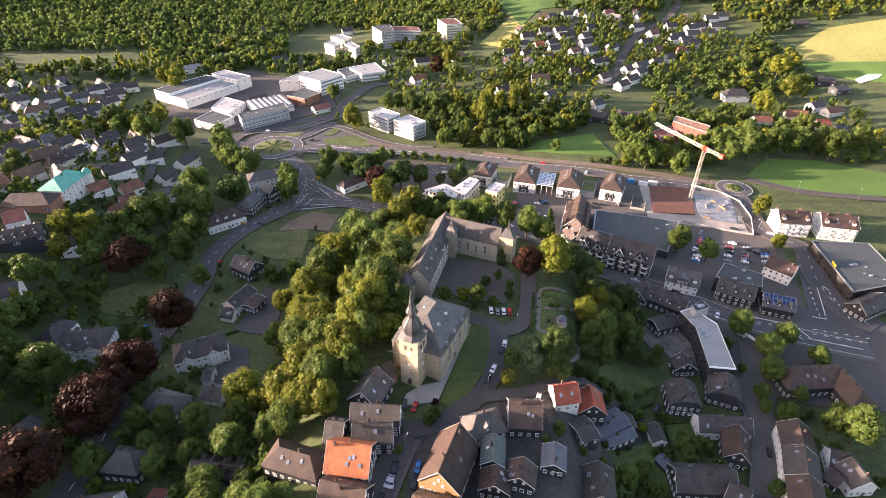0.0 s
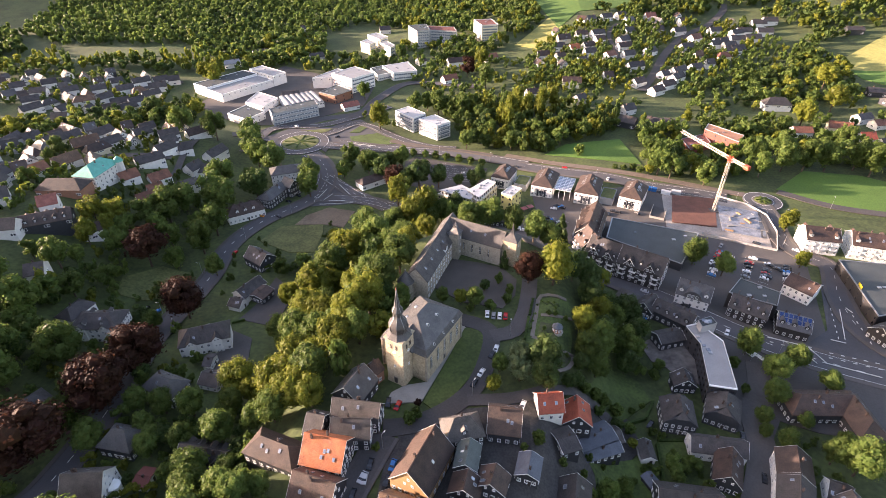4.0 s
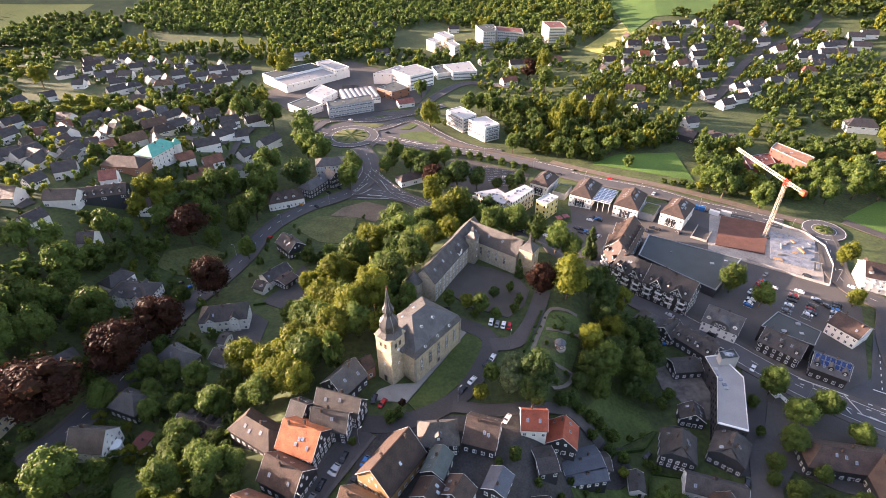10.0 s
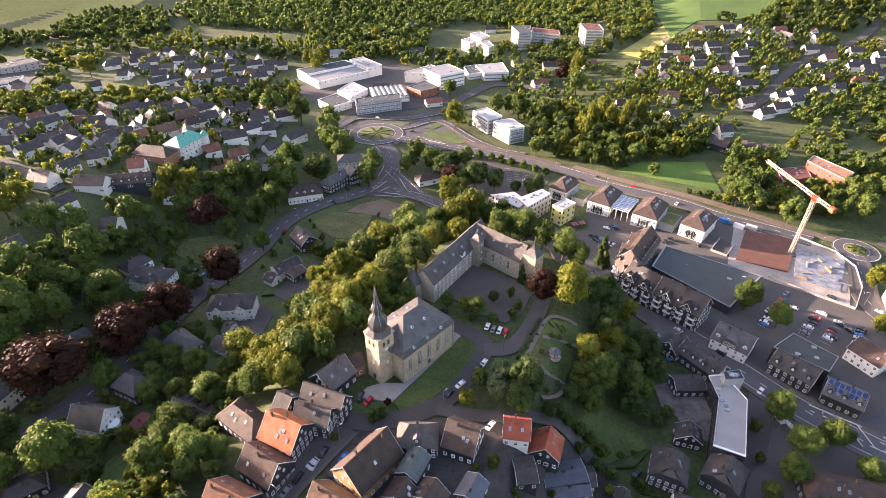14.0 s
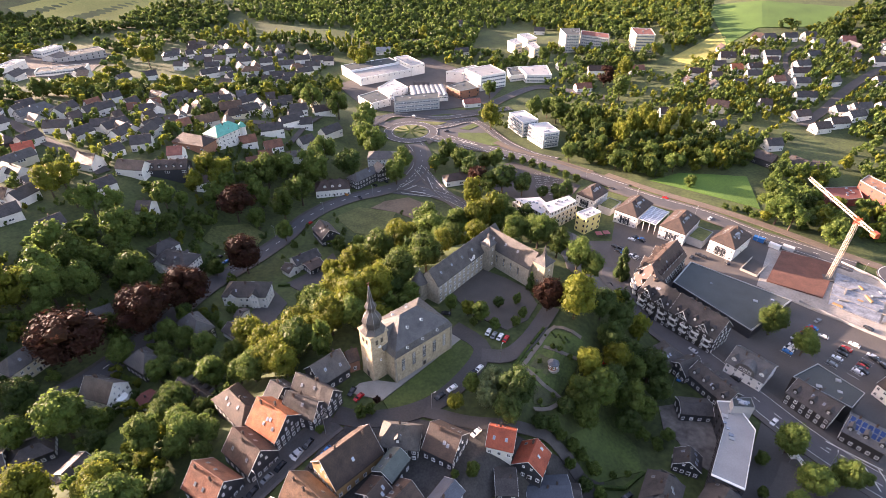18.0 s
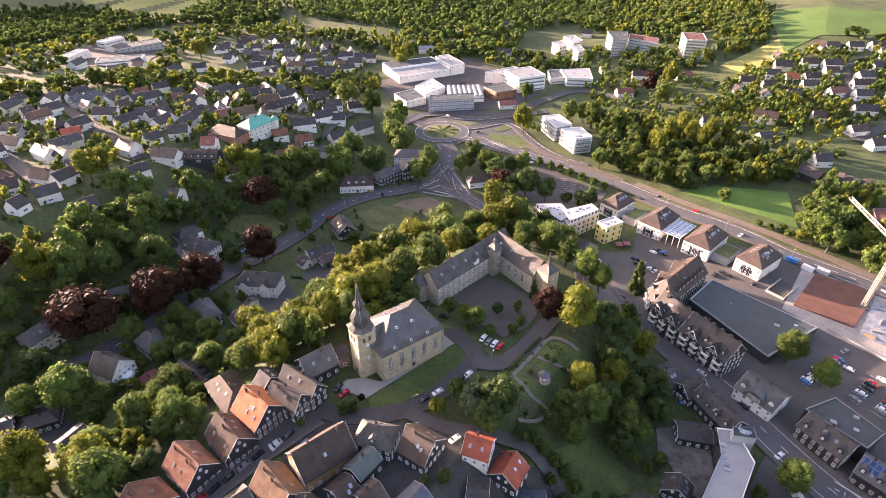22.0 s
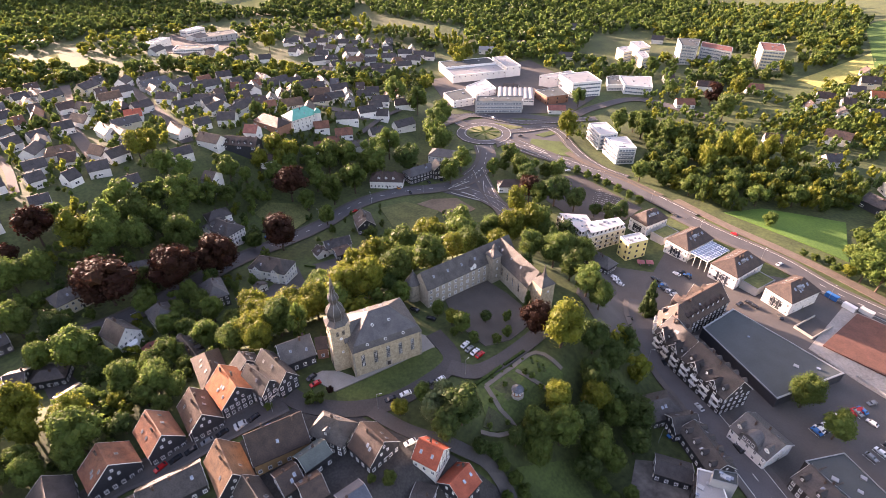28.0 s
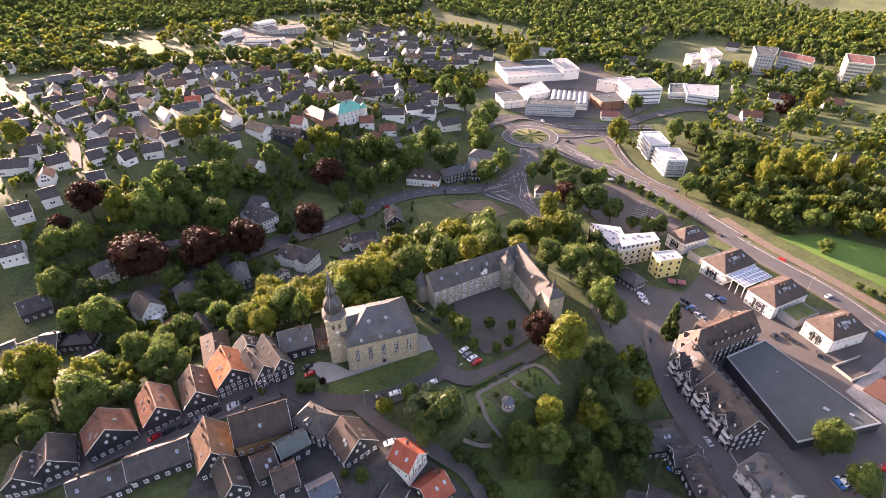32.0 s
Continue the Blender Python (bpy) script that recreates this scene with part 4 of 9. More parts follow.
def wood(poly, gap, w, h, kinds, label, seed, fine=True):
    """A wood nobody could count: crowns side by side, one object for each colour of leaves."""
    rng = random.Random(seed)
    xs, ys = [p[0] for p in poly], [p[1] for p in poly]
    data = {}
    y = min(ys)
    while y < max(ys):
        x = min(xs)
        while x < max(xs):
            px, py = x + rng.uniform(-0.45, 0.45) * gap, y + rng.uniform(-0.45, 0.45) * gap
            kd = rng.choice(kinds)
            s, t, a = rng.uniform(0.75, 1.3), rng.uniform(0.75, 1.25), rng.uniform(0, 6.28)
            if inside(px, py, poly) and free(px, py, w * 0.33):
                co, fc = rng.choice(WOOD[:4] if fine else WOOD[4:])
                q = co * (w * s, w * s, h * t)
                c, n = math.cos(a), math.sin(a)
                q = np.stack([q[:, 0] * c - q[:, 1] * n + px, q[:, 0] * n + q[:, 1] * c + py, q[:, 2] + float(height(px, py)) - 0.08 * h], 1)
                v, f, k = data.setdefault(kd, ([], [], [0]))
                v.append(q)
                f += [tuple(k[0] + i for i in t4) for t4 in fc]
                k[0] += len(q)
            x += gap
        y += gap * 0.87
    for kd, (v, f, k) in data.items():
        me = bpy.data.meshes.new("wood")
        me.from_pydata(np.concatenate(v).tolist(), [], f)
        me.materials.append(LEAF[kd])
        tagged(new("wood", me), label, "wood", kind="stuff")


# ---- cars ----
def car_parts():
    body = Geo()
    prof = [(-2.15, 0.45), (-2.1, 0.80), (-1.2, 0.95), (-0.55, 1.42), (1.1, 1.46), (1.75, 1.0), (2.1, 0.9), (2.15, 0.4), (1.9, 0.25), (-1.9, 0.25)]
    hw = [0.82, 0.86, 0.86, 0.66, 0.66, 0.86, 0.86, 0.82, 0.8, 0.8]
    body.loft([[(p, -w, q) for (p, q), w in zip(prof, hw)], [(p, w, q) for (p, q), w in zip(prof, hw)]])
    glass = Geo()
    for s in (-1, 1):
        a = [(-1.05, s * 0.845, 0.98), (1.5, s * 0.845, 1.02), (1.05, s * 0.69, 1.38), (-0.5, s * 0.69, 1.35)]
        glass.face(a if s < 0 else a[::-1])
    glass.face([(-1.17, 0.78, 0.99), (-1.17, -0.78, 0.99), (-0.6, -0.62, 1.41), (-0.6, 0.62, 1.41)][::-1])
    glass.face([(1.72, -0.78, 1.04), (1.72, 0.78, 1.04), (1.16, 0.62, 1.45), (1.16, -0.62, 1.45)])
    wheel = Geo()
    wheel.loft([[(p, -0.1, q + 0.31) for p, q, _ in ring(0.31, 0, 10)], [(p, 0.1, q + 0.31) for p, q, _ in ring(0.31, 0, 10)]])
    wheel.face([(p, -0.105, q + 0.31) for p, q, _ in ring(0.17, 0, 8)], 1)
    wheel.face([(p, 0.105, q + 0.31) for p, q, _ in ring(0.17, 0, 8)][::-1], 1)
    return body, glass.mesh("glazing", [GLASS]), wheel.mesh("wheel", [RUBBER, METAL])


CAR_BODY, CAR_GLASS, CAR_WHEEL = car_parts()
CARS = {k: CAR_BODY.mesh("body", [m]) for k, m in PAINTS.items()}
CAR_WORD = dict(dark="black", silver="silver")


def car(col, x, y, rot, lift=0.24):
    ob = thing("car", pose(x, y, float(height(x, y)) + lift, 0, 0, rot), f"{CAR_WORD.get(col, col)} hatchback car parked on the street", "car", "parked cars")
    part("body", CARS[col], None, ob)
    part("glazing", CAR_GLASS, None, ob, "dark tinted windows")
    for a in (-1.35, 1.35):
        for b in (-0.78, 0.78):
            part("wheel", CAR_WHEEL, None, ob, m=Matrix.Translation((a, b, 0)))
    FOOT.append((x, y, 1.5))


# ---- roads and surfaces ----

area("crossing", GROUND["asphalt"], 0.204, [(150.2, 191.7), (160.1, 182.4), (180.4, 198.5), (194.6, 235.4), (208.4, 235.8), (202.0, 207.5), (202.7, 193.1), (203.9, 183.6), (192.4, 165.9), (170.2, 168.6), (153.1, 178.6), (142.7, 183.8)], "wide blue-grey asphalt road crossing")
area("road_junction", GROUND["asphalt"], 0.148, [(-101.5, 305.0), (-98.9, 331.1), (-102.7, 348.6), (-94.8, 348.9), (-81.3, 332.4), (-56.8, 313.4), (-72.6, 311.2), (-86.5, 307.4)], "wide asphalt road junction")
area("apron", GROUND["asphalt"], 0.112, [(-173.3, 418.5), (-157.1, 443.8), (-120.8, 454.2), (-101.3, 467.7), (-80.1, 446.0), (-47.6, 418.5), (-26.5, 407.7), (-72.7, 402.0), (-98.8, 401.9), (-113.8, 399.7)], "asphalt round the big roundabout")
area("verges", GROUND["lawn"], 0.376, [(-101.4, 425.6), (-84.8, 432.8), (-60.0, 424.2), (-59.1, 414.1), (-74.9, 409.7), (-96.1, 413.2)], "mown green verge at the roundabout")
area("verges", GROUND["lawn"], 0.39, [(-103.8, 434.6), (-96.2, 454.6), (-89.9, 450.6), (-95.2, 435.3)], "mown green verge at the roundabout")
area("verges", GROUND["lawn"], 0.404, [(-156.7, 443.2), (-122.9, 469.8), (-103.1, 480.1), (-123.2, 461.1)], "mown green verge at the roundabout")
area("verges", GROUND["meadow"], 0.418, [(-147.0, 435.0), (-120.7, 443.0), (-125.3, 432.3)], "mown green verge at the roundabout")
area("verges", GROUND["lawn"], 0.432, [(-136.6, 385.8), (-128.0, 377.5), (-130.0, 368.5), (-137.0, 380.1)], "mown green verge at the roundabout")
area("traffic_island", GROUND["paving"], 0.636, [(-93.3, 313.0), (-89.5, 322.2), (-80.4, 315.0)], "pale paved traffic island")
area("traffic_island", GROUND["paving"], 0.64, [(-92.0, 337.4), (-84.9, 331.2), (-77.0, 321.9), (-85.7, 328.6)], "pale paved traffic island")
area("traffic_island", GROUND["paving"], 0.644, [(-123.1, 402.4), (-113.0, 400.2), (-113.5, 391.6)], "pale paved traffic island")
area("north_parking", GROUND["asphalt_old"], 0.168, [(-45.9, 380.8), (-38.2, 390.1), (18.5, 369.9), (15.8, 347.6), (2.0, 337.0), (-14.0, 331.9), (-45.1, 344.2)], "worn asphalt car park")
area("flower_bed", GROUND["soil_dark"], 0.352, [(41.2, 161.9), (43.0, 169.6), (50.4, 168.8), (48.7, 160.7)], "dark soil bed of the castle garden")
area("flower_bed", GROUND["soil_dark"], 0.356, [(45.0, 154.0), (49.9, 154.7), (54.5, 155.0), (51.8, 149.4), (47.8, 146.8)], "dark soil bed of the castle garden")
area("plaza", GROUND["paving"], 0.16, [(15.4, 289.5), (49.7, 301.3), (78.0, 315.5), (92.8, 317.7), (98.3, 278.9), (74.5, 257.2), (58.3, 217.7), (39.1, 230.3)], "grey paved market square")
area("lower_town", GROUND["paving"], 0.164, [(49.7, 326.8), (88.2, 331.4), (128.9, 342.3), (177.8, 323.5), (192.8, 309.1), (191.7, 264.9), (194.0, 247.0), (190.3, 234.8), (127.9, 214.9), (95.0, 216.5), (82.0, 231.8), (68.3, 255.2), (53.1, 289.0)], "grey paved yards and footways")
area("construction_deck", GROUND["gravel"], 0.368, [(136.4, 328.3), (170.6, 328.5), (194.9, 312.4), (183.1, 266.3), (148.5, 277.6), (129.0, 286.2)], "pale rubble of the building site")
area("lower_town", GROUND["paving"], 0.192, [(98.5, 220.7), (195.1, 250.6), (172.1, 174.8), (149.7, 173.5), (137.1, 153.7), (128.3, 141.1), (114.9, 136.9), (120.4, 155.0), (129.6, 196.5), (107.7, 204.0)], "grey paved yards and footways")
area("yard", mat("sandy_school_yard", (0.105, 0.090, 0.080), 0.95, 0.45, 0.12, 0.5, 0.3, (0.15, 0.135, 0.12)), 0.216, [(91.2, 183.8), (99.6, 189.1), (112.7, 188.4), (116.2, 183.8), (112.2, 160.6), (105.0, 162.1), (99.7, 169.4), (94.0, 173.2)], "worn grey asphalt school yard")
area("junction", GROUND["asphalt"], 0.24, [(200.1, 238.5), (203.2, 228.9), (201.0, 203.2), (211.3, 188.1), (201.8, 174.3), (147.7, 174.3), (143.2, 189.9), (156.2, 193.6), (167.9, 189.9), (180.7, 199.3)], "wide asphalt road junction")
area("court", GROUND["gravel_court"], 0.334, [(-4.3, 189.7), (3.1, 211.8), (15.0, 210.1), (26.9, 206.6), (33.8, 198.0), (32.9, 186.7), (27.0, 177.1), (9.2, 180.1)], "fine brown gravel castle court")
area("verge", GROUND["meadow"], 0.208, [(-118.8, 260.6), (-111.4, 278.3), (-85.4, 283.0), (-83.0, 273.6), (-81.9, 251.9), (-96.8, 250.2)], "rough green roadside meadow")
area("dirt", GROUND["soil"], 0.232, [(-99.4, 292.9), (-87.1, 304.4), (-68.5, 300.9), (-71.5, 280.6), (-85.4, 283.0), (-103.2, 280.9)], "bare brown soil patch")
area("church_plaza", GROUND["flagstone"], 0.376, [(-14.5, 122.1), (-13.2, 127.3), (-8.7, 131.0), (-1.0, 133.2), (6.6, 150.4), (1.3, 165.3), (9.8, 168.4), (11.8, 163.5), (-1.9, 123.8), (-6.3, 123.3)], "pale flagstone terrace round the church")
area("church_lawn", GROUND["lawn_bright"], 0.44, [(-1.1, 123.7), (11.5, 163.2), (17.2, 164.3), (20.4, 155.7), (16.9, 140.7), (8.5, 125.5), (2.8, 120.9)], "mown green lawn beside the church")
area("garden", GROUND["lawn"], 0.324, [(36.3, 157.4), (41.2, 184.8), (57.7, 186.8), (57.1, 170.8), (54.3, 153.0), (50.3, 147.6)], "castle garden with beds and rough grass")
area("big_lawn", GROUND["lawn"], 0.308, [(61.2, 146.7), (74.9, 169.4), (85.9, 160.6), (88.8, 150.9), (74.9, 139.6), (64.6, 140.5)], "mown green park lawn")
area("parking_west", GROUND["asphalt_old"], 0.232, [(-102.5, 189.9), (-82.5, 185.8), (-82.4, 215.2), (-96.3, 226.1), (-98.4, 203.0)], "worn grey asphalt car park")
area("wild_meadow", GROUND["meadow"], 0.236, [(-175.7, 212.9), (-163.0, 228.8), (-145.4, 226.1), (-141.0, 203.0), (-160.1, 199.9), (-172.1, 200.2)], "wild green meadow between trees")
area("parking_white", GROUND["asphalt_old"], 0.26, [(-106.9, 183.4), (-89.6, 175.5), (-80.6, 147.1), (-96.0, 151.1)], "grey asphalt forecourt")
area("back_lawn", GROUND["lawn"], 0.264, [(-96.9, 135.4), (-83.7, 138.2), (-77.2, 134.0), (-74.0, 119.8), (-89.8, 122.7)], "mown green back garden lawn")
area("garden_plot", GROUND["lawn"], 0.40, [(86.5, 131.2), (96.2, 132.0), (101.5, 119.5), (99.0, 113.8), (85.0, 113.8)], "overgrown green kitchen garden behind a hedge")
area("garden_plot", GROUND["lawn"], 0.41, [(56.5, 117.0), (72.0, 122.0), (80.0, 124.5), (82.0, 112.8), (79.3, 104.5), (60.0, 101.5), (59.5, 112.0)], "overgrown green garden between the old houses")
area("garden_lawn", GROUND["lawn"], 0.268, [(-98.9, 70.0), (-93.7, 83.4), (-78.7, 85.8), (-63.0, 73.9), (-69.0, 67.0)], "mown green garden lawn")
area("car_yard", GROUND["asphalt_old"], 0.292, [(-125.1, 59.5), (-119.8, 67.7), (-91.9, 68.8), (-74.2, 64.1), (-89.9, 56.3)], "worn asphalt yard")
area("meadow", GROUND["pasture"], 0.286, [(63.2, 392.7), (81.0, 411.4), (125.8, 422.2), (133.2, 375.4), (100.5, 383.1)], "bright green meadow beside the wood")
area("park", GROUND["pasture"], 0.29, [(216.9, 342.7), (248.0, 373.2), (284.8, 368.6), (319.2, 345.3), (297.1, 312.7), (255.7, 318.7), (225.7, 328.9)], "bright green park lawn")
# Gold and green paint the sunlit and shaded sides of this hill field.
area("far_field", GROUND["gold"], 0.444, [(385.7, 617.9), (465.3, 681.3), (539.8, 690.6), (584.5, 694.1), (501.4, 567.9), (391.2, 597.7)], "yellow-green hayfield with sunlight in its colour")
area("far_green", GROUND["pasture"], 0.348, [(391.2, 597.7), (501.4, 567.9), (463.6, 512.3), (417.6, 539.7), (393.2, 574.9)], "green pasture with shade in its colour")
area("foil", GROUND["foil"], 0.752, [(417.6, 539.7), (436.0, 549.3), (447.8, 546.0), (438.8, 537.6), (416.4, 529.2)], "white silage foil on the field")
area("mid_field", GROUND["gold"], 0.456, [(45.5, 688.6), (92.4, 774.9), (107.4, 735.7), (74.8, 668.8)], "sunlit strip of hayfield")
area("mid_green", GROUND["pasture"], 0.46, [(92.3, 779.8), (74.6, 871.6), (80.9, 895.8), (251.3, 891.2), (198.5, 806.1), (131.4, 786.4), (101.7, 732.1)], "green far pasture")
area("west_field", GROUND["gold"], 0.464, [(-940, 560), (-930, 700), (-751, 800), (-735, 738), (-752, 676), (-740, 617), (-712, 566), (-780, 555), (-860, 540)], "sunlit far hayfield in haze")
area("west_green", GROUND["lawn"], 0.368, [(-506.9, 619.7), (-391.1, 701.9), (-367.3, 661.2), (-467.8, 593.3)], "green meadow below the wood")
area("school_yard", GROUND["asphalt_old"], 0.32, [(-500, 372), (-535, 332), (-585, 310), (-605, 360), (-655, 400), (-650, 445), (-580, 470), (-540, 410)], "worn asphalt yard between low halls")
area("pitch", GROUND["gold"], 0.472, [(-565.1, 205.0), (-583.6, 240.1), (-530.5, 250.3), (-500.7, 240.1), (-534.6, 206.8)], "sunlit grass sports pitch")
area("factory_yard", GROUND["asphalt_old"], 0.296, [(-274.6, 493.3), (-228.6, 628.0), (-106.3, 562.5), (-105.6, 504.6), (-159.8, 450.1), (-203.7, 440.9)], "worn asphalt factory yard")
area("verges", GROUND["lawn"], 0.3, [(-149.9, 439.4), (-133.4, 469.3), (-102.7, 479.1), (-122.6, 448.1)], "mown green verge at the roundabout")
area("verges", GROUND["lawn"], 0.304, [(-98.8, 423.6), (-79.0, 436.0), (-54.1, 414.4), (-79.8, 409.0)], "mown green verge at the roundabout")
area("site_deck", GROUND["rust"], 1.088, [(142.7, 326.6), (169.7, 323.8), (159.0, 287.7), (133.6, 291.6)], "rust-red membrane on a concrete deck")
area("site_slab", GROUND["blue"], 0.992, [(168.4, 315.4), (190.8, 308.4), (181.3, 277.7), (161.1, 284.0)], "blue-grey concrete slab of the building site")
# Asphalt of the yards, darker than that of the lanes.
area("old_town", mat("dark_yard_asphalt", (0.036, 0.034, 0.033), 0.9, 0.4, 0.2, 1.5, 0.3, (0.052, 0.048, 0.044)), 0.286, [(-11.4, 86.2), (-10.6, 100.1), (-6.2, 114.0), (12.2, 121.9), (32.2, 126.0), (60.5, 137.8), (76.9, 142.7), (81.0, 128.7), (52.0, 99.2), (29.8, 79.1), (7.4, 66.6)], "dark asphalt between the old houses")
area("lower_town", GROUND["paving"], 0.33, [(141.9, 174.4), (201.9, 174.4), (179.4, 135.8), (168.8, 138.3), (148.9, 139.6), (136.2, 144.2), (123.4, 125.1), (114.9, 98.8), (104.6, 99.0)], "grey paved yards and footways")
road("main_street", 11.0, [(56.0, 274.0), (63.0, 257.0), (72.0, 245.0), (84.0, 235.0), (98.0, 225.0), (113.0, 214.0), (127.0, 203.0), (142.0, 192.0), (156.0, 184.0), (172.0, 177.0), (192.0, 170.0)], GROUND["asphalt"], "asphalt main street of the lower town", 0.426, 2.5, True, True)
road("valley_link", 12.0, [(-99.1, 335.3), (-101.5, 351.6), (-110.3, 371.5), (-125.4, 388.5)], GROUND["asphalt"], "asphalt approach to the big roundabout", 0.432, 2, True, True)
road("north_link", 10.0, [(-122.4, 407.1), (-103.0, 404.8), (-83.6, 403.2), (-65.9, 403.5)], GROUND["asphalt"], "asphalt road from the big roundabout", 0.438, 2, True, True)
road("slip_road", 6.0, [(-131.3, 422.4), (-116.9, 435.8), (-103.7, 454.8), (-87.6, 450.5), (-65.8, 431.6), (-47.6, 418.5), (-27.3, 409.7), (-8.2, 407.4)], GROUND["asphalt"], "narrow asphalt slip road past the verges", 0.444, 1.2, False, True)
road("back_road", 7.0, [(-201.0, 414.5), (-182.0, 424.0), (-168.4, 441.8), (-135.5, 448.6), (-114.4, 464.7), (-95.5, 486.4), (-79.4, 502.9)], GROUND["asphalt"], "asphalt road behind the big roundabout", 0.45, 1.5, False, True)
road("back_road", 7.0, [(-160.4, 411.9), (-177.2, 415.0), (-196.7, 417.5)], GROUND["asphalt"], "asphalt road behind the big roundabout", 0.456, 1.5, False, True)
road("cross_link", 8.0, [(-102.0, 349.0), (-87.3, 336.0), (-70.6, 321.9), (-47.2, 306.8)], GROUND["asphalt"], "short asphalt link road with lane lines", 0.462, 1.5, True, True)
road("garden_path", 1.7, [(39.0, 160.6), (48.5, 156.2), (55.6, 156.2), (53.1, 149.1), (48.4, 144.7)], GROUND["path"], "pale gravel garden path", 0.468, 0, False, False)
road("garden_path", 1.7, [(39.0, 160.6), (41.4, 174.2), (44.4, 186.9), (55.8, 187.5)], GROUND["path"], "pale gravel garden path", 0.474, 0, False, False)
road("garden_path", 1.7, [(43.4, 174.0), (50.8, 174.6), (57.2, 176.9)], GROUND["path"], "pale gravel garden path", 0.48, 0, False, False)
road("valley_road", 9.0, [(-129.6, 66.4), (-130.0, 81.8), (-127.0, 93.8), (-126.0, 124.3), (-135.0, 169.3), (-135.3, 193.8), (-133.6, 210.2), (-132.7, 227.0), (-134.9, 247.4), (-133.0, 262.8), (-128.3, 276.4), (-120.9, 289.8), (-109.7, 303.0), (-100.6, 317.9), (-97.2, 333.9), (-102.8, 357.4), (-119.0, 385.6)], GROUND["asphalt"], "curving asphalt valley road", 0.486, 1.8, True, False)
road("fork_road", 8.0, [(-100.4, 316.8), (-80.7, 317.3), (-60.4, 314.8), (-39.0, 306.6)], GROUND["asphalt"], "asphalt road below the castle hill", 0.492, 2, True, True)
road("north_road", 10.0, [(-108.7, 411.4), (-78.6, 405.5), (-46.2, 401.6), (-13.6, 399.0), (18.7, 387.7), (48.4, 375.2)], GROUND["asphalt"], "straight asphalt main road along the railway", 0.498, 2, True, True)
road("north_road", 10.0, [(40.1, 373.8), (69.4, 362.6), (102.8, 352.6), (128.7, 340.5), (157.4, 333.4), (178.5, 326.6)], GROUND["asphalt"], "straight asphalt main road along the railway", 0.504, 2, True, True)
road("railway", 6.0, [(32.4, 392.8), (68.9, 376.1), (103.2, 364.8), (130.1, 355.9), (159.2, 344.5), (179.2, 336.3), (192.0, 332.3)], GROUND["ballast"], "rusty ballasted railway track", 0.51, 0, False, False)
road("railway", 6.0, [(-64.7, 419.6), (-35.1, 409.4), (-3.8, 402.4), (21.9, 393.1)], GROUND["ballast"], "rusty ballasted railway track", 0.516, 0, False, False)
road("factory_road", 8.0, [(-157.1, 444.0), (-134.5, 465.3), (-103.7, 482.4), (-95.0, 523.6), (-73.9, 570.9), (-34.8, 572.3), (6.8, 564.2)], GROUND["asphalt"], "asphalt road to the factory", 0.522, 1.5, False, False)
road("factory_road", 7.0, [(-176.5, 429.5), (-177.9, 407.0), (-176.5, 381.2)], GROUND["asphalt"], "asphalt road to the factory", 0.528, 1.5, False, False)
road("ring_road", 9.0, [(198.0, 319.5), (196.8, 301.8), (192.8, 276.3), (198.0, 261.9), (207.2, 251.1), (199.0, 226.6), (195.7, 207.2), (197.5, 195.4), (204.0, 184.5)], GROUND["asphalt"], "asphalt road to the small roundabout", 0.534, 2, True, False)
road("park_road", 7.0, [(215.9, 338.7), (234.4, 325.1), (254.4, 316.5), (294.2, 308.5)], GROUND["asphalt_old"], "narrow asphalt road by the park", 0.54, 0, False, False)
road("side_street", 10.0, [(139.5, 174.4), (135.0, 160.3), (127.1, 146.2), (123.1, 127.4), (109.9, 101.0)], GROUND["paving"], "grey paved side street", 0.546, 0, False, False)
road("far_road", 9.0, [(168.8, 542.9), (192.1, 591.3), (212.4, 640.4), (238.4, 686.2), (263.3, 716.0), (291.3, 743.5), (321.7, 790.7), (330.2, 817.3)], GROUND["asphalt_old"], "wide asphalt road up the far hillside", 0.552, 0, False, False)
road("far_lane", 5.0, [(161.6, 616.0), (161.2, 663.2), (161.2, 707.0), (175.9, 741.1)], GROUND["asphalt_old"], "narrow asphalt lane between houses", 0.558, 0, False, False)
road("old_street", 8.0, [(-38.0, 29.7), (-33.0, 42.1), (-29.3, 60.3), (-24.5, 69.0), (-22.0, 78.3), (-19.5, 88.5), (-16.0, 98.9), (-12.3, 109.6)], GROUND["asphalt_old"], "grey cobbled old town street", 0.564, 1.2, False, False)
road("church_lane", 7.0, [(-13.5, 112.0), (-4.1, 113.8), (7.0, 120.7), (15.0, 129.4), (19.1, 138.4), (21.8, 149.5), (22.6, 159.2), (19.2, 165.0), (6.2, 169.4)], GROUND["asphalt_old"], "narrow grey lane round the church", 0.57, 0, False, False)
road("castle_lane", 7.0, [(22.6, 159.2), (31.8, 163.3), (36.4, 173.9), (38.9, 188.5), (39.9, 198.8)], GROUND["asphalt_old"], "grey lane to the castle court", 0.576, 0, False, False)
road("lower_lane", 5.0, [(14.5, 126.1), (30.7, 128.4), (46.7, 134.9), (56.2, 139.8), (64.0, 139.8), (68.9, 137.5)], GROUND["asphalt_old"], "narrow dark asphalt lane", 0.582, 0, False, False)
road("west_road", 5.0, [(-255.6, 101.1), (-300.2, 109.8), (-338.1, 110.0), (-386.6, 104.2), (-449.9, 98.8), (-470.7, 96.4)], GROUND["asphalt_old"], "asphalt road of the hillside estate", 0.588, 0, False, False)
